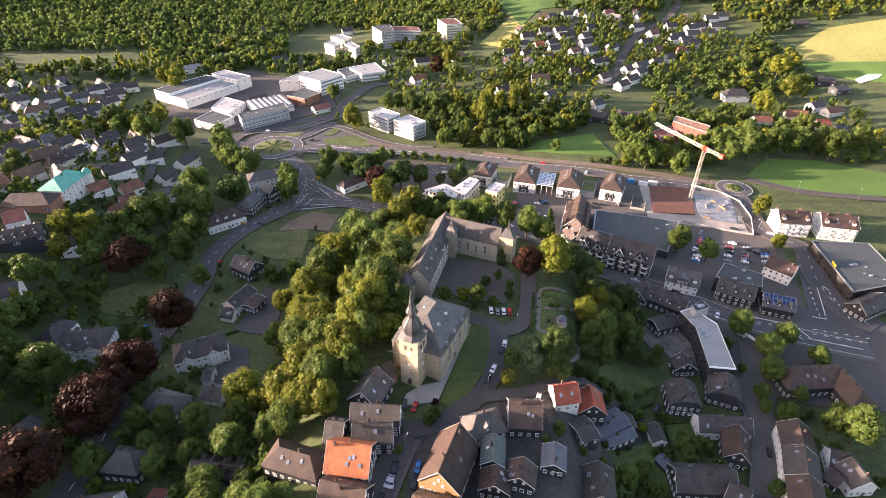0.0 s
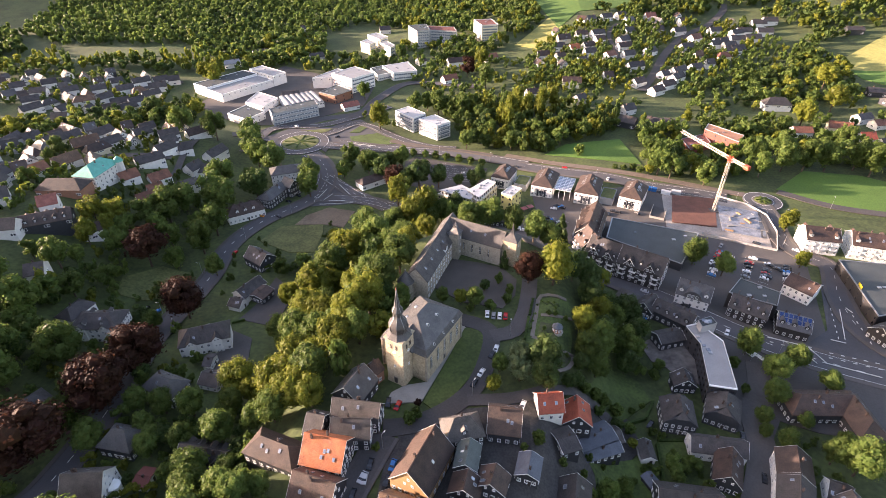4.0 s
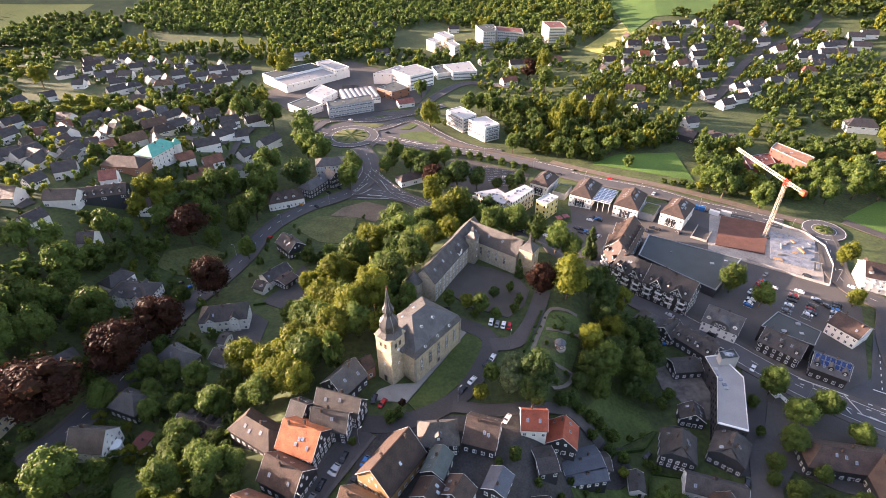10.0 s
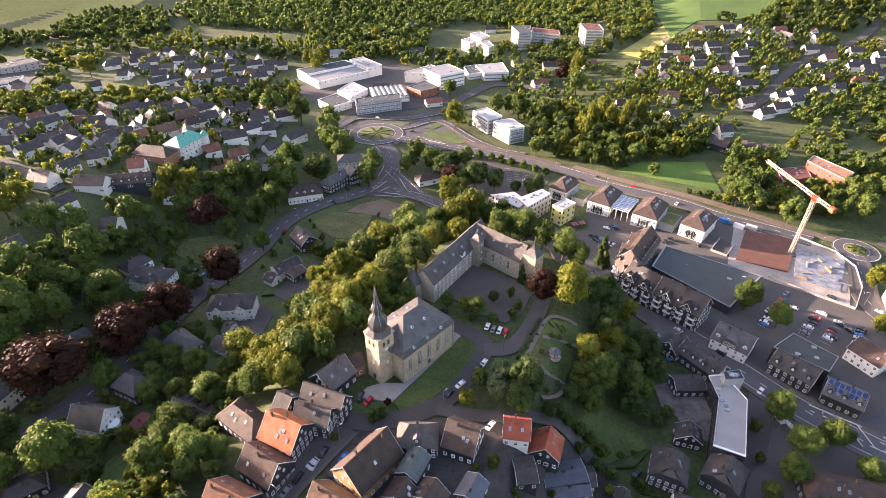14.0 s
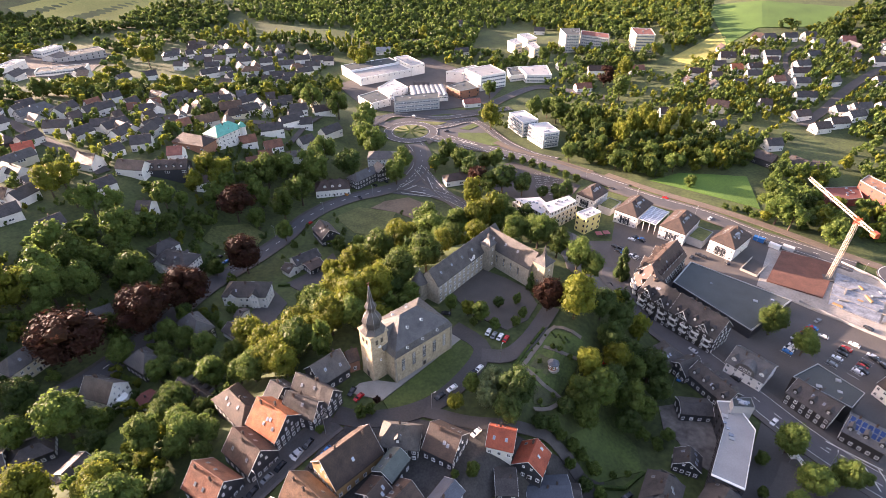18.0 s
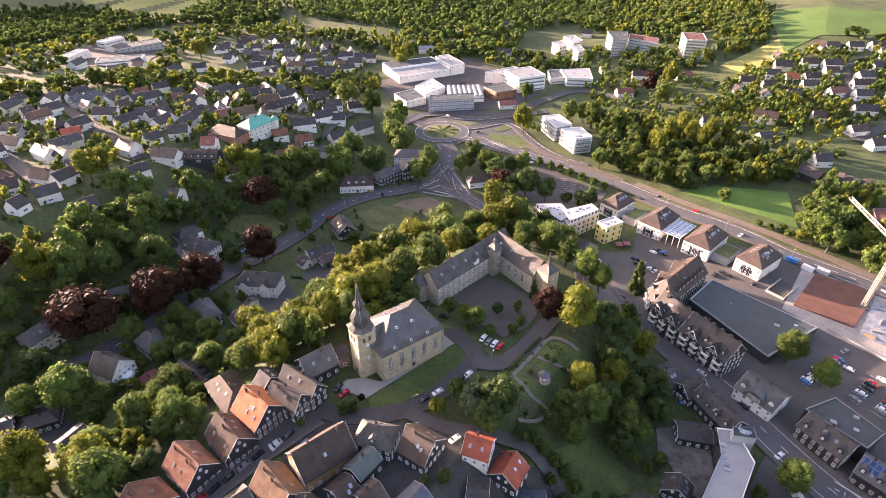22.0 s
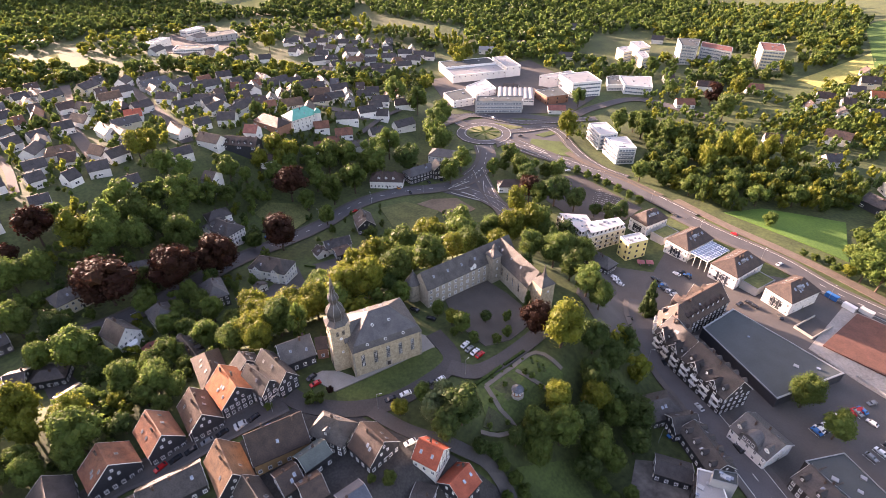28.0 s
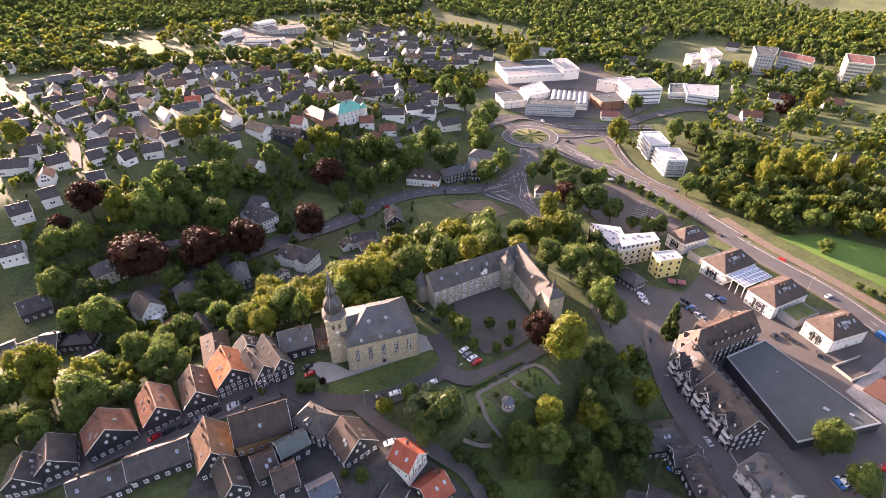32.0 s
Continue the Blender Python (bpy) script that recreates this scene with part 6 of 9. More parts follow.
house("gable", 137.5, 452.4, -29, 14.3, 11, 5, 4, "dark", "slate", far=True)
house("gable", 159.2, 451.2, -33, 13.0, 11, 5, 4, "dark", "white", far=True)
house("gable", 172.5, 448.9, -21, 11.8, 11, 5, 4, "dark", "slate", far=True)
house("gable", 103.7, 509.2, 43, 11.9, 10, 5, 4, "dark", "white", far=True)
house("gable", 60.0, 530.9, 21, 12.3, 10, 4, 4, "brown", "white", far=True)
house("gable", 76.8, 638.9, 15, 13.5, 10, 4.5, 4, "brown", "white", far=True)
house("gable", 95.8, 631.1, 23, 9.7, 10, 4.5, 4, "brown", "white", far=True)
house("gable", 96.8, 661.5, 16, 12.4, 10, 4.5, 4, "dark", "white", far=True)
house("gable", 113.3, 653.9, 21, 11.2, 10, 4.5, 4, "orange", "white", far=True)
house("gable", 129.6, 640.5, 21, 13.8, 10, 4.5, 4, "dark", "white", far=True)
house("gable", 145.6, 698.0, 24, 16.6, 10, 4.5, 4, "dark", "white", far=True)
house("gable", 145.4, 679.1, 28, 12.3, 10, 4.5, 4, "brown", "white", far=True)
house("gable", 173.5, 679.2, 38, 15.8, 10, 4.5, 4, "dark", "white", far=True)
house("gable", 171.2, 659.1, 23, 17.1, 10, 4.5, 4, "brown", "white", far=True)
house("gable", 171.7, 634.9, 26, 14.2, 10, 4.5, 4, "dark", "white", far=True)
house("gable", 173.5, 602.1, 23, 18.0, 10, 4.5, 4, "dark", "white", far=True)
house("gable", 163.8, 754.0, 27, 14.8, 10, 4.5, 4, "dark", "white", far=True)
house("gable", 131.9, 745.3, -27, 10.9, 10, 4.5, 4, "brown", "white", far=True)
house("gable", 142.7, 745.9, 28, 13.2, 10, 4.5, 4, "dark", "white", far=True)
house("gable", 183.5, 761.8, 29, 13.5, 10, 4.5, 4, "dark", "white", far=True)
house("gable", 219.7, 757.6, 21, 13.8, 10, 4.5, 4.5, "redtile", "white", far=True)
house("gable", 244.8, 709.8, 24, 16.3, 10, 4.5, 4, "dark", "white", far=True)
house("gable", 197.7, 645.6, 38, 15.2, 10, 4.5, 4, "dark", "white", far=True)
house("gable", 258.3, 687.8, 37, 15.8, 10, 4.5, 4.5, "rust", "white", far=True)
house("gable", 241.7, 660.0, 24, 15.4, 10, 4.5, 4, "dark", "white", far=True)
house("gable", 278.4, 671.0, 23, 16.6, 10, 4.5, 4, "dark", "white", far=True)
house("gable", 291.3, 666.8, 22, 16.1, 10, 4.5, 4, "dark", "white", far=True)
house("gable", 296.8, 656.4, 25, 18.0, 10, 4.5, 4, "dark", "white", far=True)
house("gable", 311.6, 705.3, 29, 18.0, 10, 4.5, 4, "dark", "white", far=True)
house("gable", 236.6, 601.1, 26, 13.4, 10, 4.5, 4, "dark", "white", far=True)
house("gable", 167.9, 557.9, 38, 15.1, 10, 4.5, 4, "brown", "white", far=True)
house("gable", 181.5, 537.1, 38, 14.9, 10, 4.5, 4, "brown", "white", far=True)
house("gable", 195.3, 552.8, 35, 17.1, 10, 4.5, 4, "brown", "white", far=True)
house("gable", 198.5, 579.6, 32, 9.9, 10, 4.5, 4, "dark", "white", far=True)
house("gable", 210.1, 573.2, 44, 17.7, 10, 4.5, 4, "dark", "white", far=True)
house("gable", 216.3, 591.6, 33, 17.7, 10, 4.5, 4, "dark", "white", far=True)
house("gable", 125.9, 696.2, 17, 14.2, 10, 4.5, 4, "brown", "white", far=True)
house("gable", 117.7, 614.4, 25, 11.0, 10, 4.5, 4, "dark", "white", far=True)
house("gable", 150.6, 632.0, 41, 13.9, 10, 4.5, 4, "rust", "white", far=True)
house("gable", 184.4, 707.5, 41, 15.1, 10, 4.5, 4, "dark", "white", far=True)
house("hip", 281.7, 505.4, -0, 13.5, 12, 6, 5, "dark", "white", far=True)
house("gable", 276.1, 442.1, -0, 14.5, 11, 5, 3, "rust", "white", far=True)
house("gable", 311.1, 452.2, -16, 17.1, 11, 5, 4, "rust", "cream", far=True)
house("gable", 321.7, 432.1, 8, 11.9, 10, 4, 4, "red", "white", far=True)
house("gable", 328.2, 418.4, 11, 9.6, 10, 4.5, 4, "dark", "white", far=True)
house("gable", 384.2, 535.6, -13, 14.8, 12, 4, 3, "dark", "slate", far=True)
house("gable", 385.7, 512.7, 15, 14.8, 12, 4, 2, "dark", "slate", far=True)
house("gable", 349.0, 461.1, 14, 16.3, 10, 4, 3, "rust", "white", far=True)
house("gable", 340.4, 473.3, 20, 14.0, 10, 5, 3, "dark", "white", far=True)
house("gable", 285.1, 677.9, 13, 17.4, 10, 4.5, 4, "dark", "white", far=True)
house("gable", 290.5, 653.0, 10, 18.0, 10, 4.5, 4, "dark", "white", far=True)
house("gable", 321.5, 709.9, 8, 17.1, 10, 4.5, 4, "dark", "white", far=True)
house("gable", 324.5, 687.8, 6, 18.0, 10, 4.5, 4, "dark", "white", far=True)
house("gable", 346.2, 733.5, 5, 17.0, 10, 4.5, 4, "dark", "white", far=True)
house("gable", 361.7, 739.9, 4, 16.9, 10, 4.5, 4, "dark", "white", far=True)
house("gable", 344.2, 706.6, 3, 18.0, 10, 4.5, 4, "dark", "white", far=True)
house("gable", 288.4, 712.3, 16, 14.9, 10, 4.5, 4, "dark", "white", far=True)
house("gable", 306.4, 685.3, 10, 17.0, 10, 4.5, 4, "dark", "white", far=True)
house("gable", 438.3, 693.9, -6, 18.0, 10, 5, 3, "dark", "slate", far=True)
house("hip", 87.5, 206.3, 55, 11.9, 12, 5, 4, "dark", "slate")
house("gable", 99.1, 206.6, 48, 9.9, 9, 5, 3.5, "dark", "slate")
house("gable", 103.4, 185.2, 19, 11.8, 8, 4.5, 2, "dark", "slate")
house("gable", 64.5, 125.9, 20, 12.4, 7, 4, 2, "dark", "slate")
house("gable", 61.7, 119.9, 22, 15.8, 6, 3.5, 1.5, "bluegrey", "slate")
house("gable", 80.8, 125.6, -87, 7.5, 5, 3, 1.5, "greyroof", "white")
house("gable", 80.0, 114.0, -62, 4.8, 4, 2.5, 1, "bluegrey", "slate")
house("hip", -127.1, 311.9, 75, 15.6, 11, 6.5, 3.5, "slateroof", "slate", "near")
house("gable", -118.7, 321.7, -31, 9.6, 9, 8, 4, "slateroof", "slate", "near")
house("gable", -25.4, 125.1, 69, 12.1, 11, 5, 5.5, "slateroof", "slate", "near")
house("gable", -109.4, 91.1, -171, 12.9, 11, 6.5, 5.5, "greyroof", "white", "gablevilla")
block([(95.3, 286.6), (143.0, 273.0), (124.5, 240.6), (88.3, 264.0)], 5.0, "flatgrey", "slate", "supermarket")
block([(-13.9, 311.1), (1.3, 320.6), (12.6, 310.4), (8.9, 299.2)], 9.6, "whiteflat", "cream", "apartment")
block([(5.1, 309.4), (18.7, 327.9), (25.4, 322.9), (13.6, 299.2)], 10.4, "whiteflat", "cream", "apartment")
block([(27.9, 308.7), (34.8, 319.5), (41.5, 315.8), (35.0, 304.6)], 11.5, "whiteflat", "yellow", "yellow_house")
block([(110.0, 186.1), (116.1, 188.6), (123.4, 177.6), (119.6, 150.2), (109.2, 151.4), (113.0, 175.1)], 9.5, "lightflat", "slate", "school_wing")
block([(114.4, 186.2), (120.9, 189.6), (122.2, 185.0), (114.9, 182.1)], 13, "flatgrey", "greywall", "stairtower")
block([(208.1, 249.4), (239.2, 246.8), (235.8, 220.3), (226.9, 209.5), (202.8, 203.4)], 6.5, "flatgrey", "black", "store")
block([(147.7, 224.9), (163.0, 214.8), (157.2, 204.3), (137.8, 212.7)], 9, "flatgrey", "black", "backblock")
block([(-120.1, 40.9), (-119.2, 48.9), (-112.2, 48.2), (-109.2, 43.0)], 7, "flatgrey", "greywall", "garage")
block([(-247.6, 501), (-214.4, 553.4), (-236, 567), (-269, 515)], 8, "lightflat", "white", "factory_hall", True)
block([(-269.5, 515), (-236.5, 567.3), (-256, 579), (-290, 528)], 9.5, "flatgrey", "white", "factory_hall", True)
block([(-213.8, 553.8), (-205, 569), (-240, 592), (-249, 577)], 11, "lightflat", "white", "factory_hall", True)
block([(-124.5, 538), (-105.5, 563), (-131, 583), (-150, 556)], 15, "lightflat", "white", "big_white", True)
block([(-170, 551), (-151, 555), (-137, 579), (-152, 587)], 11, "lightflat", "white", "factory_hall", True)
block([(-218, 486.4), (-196.1, 475.3), (-190.5, 500.6), (-217.3, 517.9)], 6.5, "whiteflat", "white", "low_hall", True)
block([(-221.7, 453.7), (-198.2, 440.5), (-189, 461.1), (-213, 477)], 7, "flatgrey", "white", "low_hall", True)
block([(-175.5, 444.5), (-141.4, 472.7), (-148.8, 486.7), (-183, 457.3)], 11, "flatgrey", "offices", "offices", True)
block([(-153.6, 516.1), (-134.5, 506.3), (-121.6, 525.4), (-141.7, 541.1)], 8, "flatgrey", "brickwall", "brick_hall", True)
block([(-533, 340), (-503, 375), (-513, 386), (-545, 352)], 7, "flatgrey", "white", "school", True)
block([(-563, 325), (-575, 318), (-592, 356), (-580, 362)], 6, "lightflat", "white", "low_hall", True)
block([(-592, 398), (-578, 452), (-600, 460), (-616, 406)], 7, "flatgrey", "greywall", "low_hall", True)
block([(-627, 407), (-631, 436), (-645, 434), (-641, 405)], 9, "lightflat", "white", "slab", True)
block([(-66.1, 456.9), (-55.9, 468.5), (-38.0, 452.4), (-47.6, 439.7)], 13, "whiteflat", "white", "apartments", True)
block([(-42.6, 438.1), (-29.4, 449.9), (-14.7, 434.2), (-25.1, 424.2)], 13, "whiteflat", "white", "apartments", True)
block([(-149.5, 695.8), (-142.8, 711.0), (-129.7, 695.1), (-134.3, 681.1)], 12, "lightflat", "cream", "slab", True)
block([(-147.5, 730.1), (-137.4, 742.9), (-118.7, 722.7), (-126.0, 706.5)], 12, "lightflat", "cream", "slab", True)
block([(-123.3, 690.2), (-115.6, 699.4), (-102.3, 679.4), (-105.9, 667.5)], 12, "lightflat", "cream", "slab", True)
block([(-93.1, 735.0), (-70.6, 746.6), (-62.0, 709.1), (-77.1, 703.1)], 20, "flatgrey", "offices", "hospital", True)
block([(-69.3, 751.3), (-33.2, 746.1), (-28.2, 723.1), (-63.0, 726.2)], 14, "redflat", "offices", "hospital", True)
block([(-7.3, 740.3), (15.6, 746.1), (24.6, 712.8), (4.2, 706.4)], 20, "redflat", "cream", "hospital", True)
block([(-105.6, 606.9), (-78.7, 626.9), (-63.5, 592.2), (-88.6, 581.9)], 8, "lightflat", "white", "school", True)
block([(-119.1, 605.9), (-107.2, 618.6), (-91.2, 592.5), (-105.5, 579.8)], 6, "flatgrey", "white", "school", True)
block([(197.2, 434.1), (217.1, 410.8), (208.3, 397.2), (190.8, 422.2)], 11, "brickroof", "redbrick", "brick_house", True)
block([(171.5, 414.7), (192.5, 426.0), (192.9, 409.2), (172.8, 393.4)], 5, "redflat", "redbrick", "brick_annex", True)


# ---- the church on the hill ----
def church():
    ob = thing("church", pose(-9.6, 137.4, 0.1, 0, 0, 65.4), "sandstone church with slate roof and tall slate spire", "church")
    stone, slate = WALL["stone"], ROOF["slateroof"]
    g = Geo()
    g.box(0, 26.4, -9.5, 9.5, -0.8, 13.0)
    g.box(0, 26.4, -9.65, 9.65, -0.8, 0.7)
    g.box(-0.1, 26.5, -9.75, 9.75, 12.6, 13.05)
    part("nave", g, stone, ob)
    for xx in (-0.05, 26.45):
        for yy in (-9.5, 9.5):
            g = Geo()
            g.box(xx - 0.35, xx + 0.35, yy - 0.35, yy + 0.35, -0.8, 13.3)
            part("corner_quoin", g, WALL["castle"], ob)
    g = Geo()
    e = [(-0.5, -10.2, 12.9), (26.9, -10.2, 12.9), (26.9, 10.2, 12.9), (-0.5, 10.2, 12.9)]
    m = [(0.6, -9.2, 15.3), (25.8, -9.2, 15.3), (25.8, 9.2, 15.3), (0.6, 9.2, 15.3)]
    r1, r2 = (9.8, 0.2, 21.3), (17.6, 0.2, 21.3)
    g.face(e[::-1])
    for i in range(4):
        j = (i + 1) % 4
        g.face([e[i], e[j], m[j], m[i]])
    g.face([m[0], m[1], r2, r1])
    g.face([m[2], m[3], r1, r2])
    g.face([m[1], m[2], r2])
    g.face([m[3], m[0], r1])
    part("roof", g, slate, ob, "steep blue-grey slate hipped roof")
    # link roof between tower and nave
    g = Geo()
    g.hexa([(-1.5, -5.0, 13.7), (5.5, -5.0, 17), (5.5, 5.0, 17), (-1.5, 5.0, 13.7), (-1.5, 0.0, 18.6), (7.0, 0.0, 19.4), (7.0, 0.1, 19.4), (-1.5, 0.1, 18.6)])
    part("tower_gablet", g, slate, ob)
    # tall windows, each with stone surround
    g = Geo()
    g.box(-0.85, 0.85, -0.02, 0.10, 0, 5.6, 0)
    arch = [(0.85 * math.cos(math.pi * i / 8), 5.6 + 0.85 * math.sin(math.pi * i / 8)) for i in range(9)]
    g.loft([[(p, -0.02, q) for p, q in arch], [(p, 0.10, q) for p, q in arch]], 0)
    for zz in (0.25, 3.05):
        g.face([(0.66, 0.12, zz), (-0.66, 0.12, zz), (-0.66, 0.12, zz + 2.6), (0.66, 0.12, zz + 2.6)], 1)
    for xx in (-0.22, 0.22):
        g.box(xx - 0.04, xx + 0.04, 0.12, 0.16, 0.2, 5.9, 2)
    for zz in (1.1, 2.0, 4.0, 4.9):
        g.box(-0.66, 0.66, 0.12, 0.16, zz, zz + 0.07, 2)
    tall = g.mesh("tall_window", [WALL["castle"], GLASS, WHITE])
    for s, rot in ((-1, 180), (1, 0)):
        for i in range(5):
            if not (s < 0 and i == 2):
                part("tall_window", tall, None, ob, "tall arched leaded window", pose(3.4 + i * 4.9, s * 9.5, 4.2, 0, 0, rot))
    g = Geo()
    g.box(-0.6, 0.6, -0.02, 0.1, 0, 2.6, 1)
    g.box(-1.2, 1.2, -0.02, 0.06, 0, 3.2, 0)
    part("side_door", g, [WALL["castle"], DARKWOOD], ob, "dark wooden side door", pose(13.2, -9.5, 0, 0, 0, 180))
    part("tall_window", tall, None, ob, "", pose(13.2, -9.5, 4.6, 0, 0, 180))
    for i, (xx, d) in enumerate(((9.5, 0.46), (16.0, 0.46), (5.5, 0.94), (12.5, 0.94), (19.5, 0.94))):
        for s in (-1, 1):
            g = Geo()
            g.loft([ring(0.55, -0.9, 10), ring(0.55, 0.22, 10)], 0)
            g.face(ring(0.40, 0.23, 10), 1)
            zz = 21.3 - 6.0 * d * 10.2 / 9.2 if d < 0.9 else 14.3
            part("round_dormer", g, [WHITE, GLASS], ob, "small white round dormer", Matrix.Translation((xx, s * 10.2 * d, zz + 0.35)) @ Matrix.Rotation(-s * radians(58), 4, "X"))
    # tower
    t = -2.3
    g = Geo()
    g.box(t - 3.6, t + 3.6, -3.6, 3.6, -0.8, 21.6)
    g.box(t - 3.7, t + 3.7, -3.7, 3.7, -0.8, 1.0)
    g.box(t - 3.75, t + 3.75, -3.75, 3.75, 14.6, 14.9)
    g.box(t - 3.95, t + 3.95, -3.95, 3.95, 21.3, 21.9)
    part("tower", g, stone, ob, "square sandstone bell tower")
    lou = Geo()
    lou.box(-0.6, 0.6, -0.02, 0.08, 0, 2.3, 0)
    for i in range(7):
        lou.box(-0.48, 0.48, 0.06, 0.2, 0.15 + 0.29 * i, 0.22 + 0.29 * i, 1)
    lou = lou.mesh("sound_louvre", [WALL["castle"], DARKWOOD])
    g = Geo()
    g.loft([[(p, 0.02, q) for p, q, _ in ring(1.1, 0, 20)], [(p, 0.14, q) for p, q, _ in ring(1.1, 0, 20)]], 0)
    g.box(-0.05, 0.05, 0.15, 0.18, -0.1, 0.85, 1)
    g.box(-0.1, 0.55, 0.15, 0.18, -0.05, 0.05, 1)
    clock = g.mesh("clock_face", [WHITE, DARKWOOD])
    for px, py, rot in ((t, -3.6, 180), (t, 3.6, 0), (t - 3.6, 0, 90), (t + 3.6, 0, -90)):
        m = pose(px, py, 0, 0, 0, rot)
        for o in (-1.1, 1.1):
            part("sound_louvre", lou, None, ob, "louvred belfry opening", m @ Matrix.Translation((o, 0, 17.2)))
        part("clock_face", clock, None, ob, "pale clock dial", m @ Matrix.Translation((0, 0, 15.6 if px != t + 3.6 else 20)) @ Matrix.Scale(0.6, 4))
        if px != t + 3.6:
            part("window", WIN_S, None, ob, "", m @ Matrix.Translation((0, 0, 8.5)))
    g = Geo()
    g.box(-0.9, 0.9, -0.02, 0.08, 0, 3.2, 0)
    g.box(-0.7, 0.7, 0.06, 0.12, 0, 2.8, 1)
    part("portal", g, [WALL["castle"], DARKWOOD], ob, "arched wooden portal", pose(t - 3.6, 0, 0.1, 0, 0, 90))
    # spire: skirt, bulb, lantern, second bulb, needle
    g = Geo()
    sq = [(t + a * 4.3, b * 4.3, 21.8) for a, b in ((1, 0.45), (0.45, 1), (-0.45, 1), (-1, 0.45), (-1, -0.45), (-0.45, -1), (0.45, -1), (1, -0.45))]
    prof = ((3.1, 23.4), (3.0, 24.0), (3.45, 25.2), (3.5, 26.6), (2.9, 28.2), (1.9, 29.5), (1.45, 30.2), (1.4, 31.4), (1.95, 31.8), (2.0, 32.7), (1.4, 33.9), (1.0, 34.6), (0.95, 35.2), (0.5, 38.2), (0.08, 41.2))
    g.loft([sq] + [ring(r, z, 8, t, 0, math.pi / 8) for r, z in prof])
    part("spire", g, slate, ob, "slate-covered onion spire with a lantern")
    for i in range(8):
        a = math.pi / 8 + i * math.pi / 4
        g = Geo()
        line = [(r * 1.0 + 0.02, z) for r, z in prof]
        for (r, z), (r2_, z2) in zip(line, line[1:]):
            c, s = math.cos(a), math.sin(a)
            n = (-s * 0.06, c * 0.06)
            g.hexa([(t + r * c - n[0], r * s - n[1], z), (t + r * c + n[0], r * s + n[1], z), (t + (r + 0.08) * c + n[0], (r + 0.08) * s + n[1], z), (t + (r + 0.08) * c - n[0], (r + 0.08) * s - n[1], z),
                    (t + r2_ * c - n[0], r2_ * s - n[1], z2), (t + r2_ * c + n[0], r2_ * s + n[1], z2), (t + (r2_ + 0.08) * c + n[0], (r2_ + 0.08) * s + n[1], z2), (t + (r2_ + 0.08) * c - n[0], (r2_ + 0.08) * s - n[1], z2)])
        part("hip_flashing", g, METAL, ob, "pale lead hip strip")
    g = Geo()
    g.loft([ring(0.05, 41, 6, t), ring(0.05, 42.6, 6, t)])
    g.loft([ring(0.02, 41.2, 8, t), ring(0.25, 41.45, 8, t), ring(0.02, 41.7, 8, t)])
    g.box(t - 0.5, t + 0.3, -0.03, 0.03, 42.3, 42.6)
    part("weathercock", g, MATS["old_red_tiles"], ob, "metal weathercock on the spire")
    FOOT.extend([(-4, 149, 14), (-10.6, 135, 6)])


church()


# ---- the castle ----
def wing(ob, ax, ay, bx, by, W, eave, rise, court, rows, gap, name):
    """A castle range from a to b, its court side to the right of the way."""
    L, rot = math.hypot(bx - ax, by - ay), math.degrees(math.atan2(by - ay, bx - ax))
    m = pose((ax + bx) / 2, (ay + by) / 2, 0, 0, 0, rot)
    hl, hw, top = L / 2, W / 2, eave + rise
    g = Geo()
    prof = [(-hw, -4), (hw, -4), (hw, eave), (0, top), (-hw, eave)]
    g.loft([[(-hl, p, q) for p, q in prof[::-1]], [(hl, p, q) for p, q in prof[::-1]]])
    w = part("range_wall", g, WALL["castle"], ob, name, m)
    g = Geo()
    o = 0.5 / math.hypot(hw, rise)
    for s in (-1, 1):
        lo = [(-hl - 0.3, s * hw * (1 + o), eave - rise * o), (hl + 0.3, s * hw * (1 + o), eave - rise * o), (hl + 0.3, 0, top), (-hl - 0.3, 0, top)]
        if s > 0:
            lo = [lo[1], lo[0], lo[3], lo[2]]
        g.hexa(lo + [(p, q, r + 0.25) for p, q, r in lo])
    part("range_roof", g, court, ob, "grey slate roof", m)
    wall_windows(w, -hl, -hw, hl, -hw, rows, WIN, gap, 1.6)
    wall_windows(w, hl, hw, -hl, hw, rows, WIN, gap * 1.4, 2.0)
    tilt = math.atan2(rise, hw)
    for i in range(int(L / 8)):
        for s in (-1, 1):
            part("skylight", SKYLIT, None, w, "", Matrix.Translation((-hl + 5 + i * 7.5, s * hw * 0.5, top - rise * 0.5 + 0.3)) @ Matrix.Rotation(-s * tilt, 4, "X"))
    return w, m


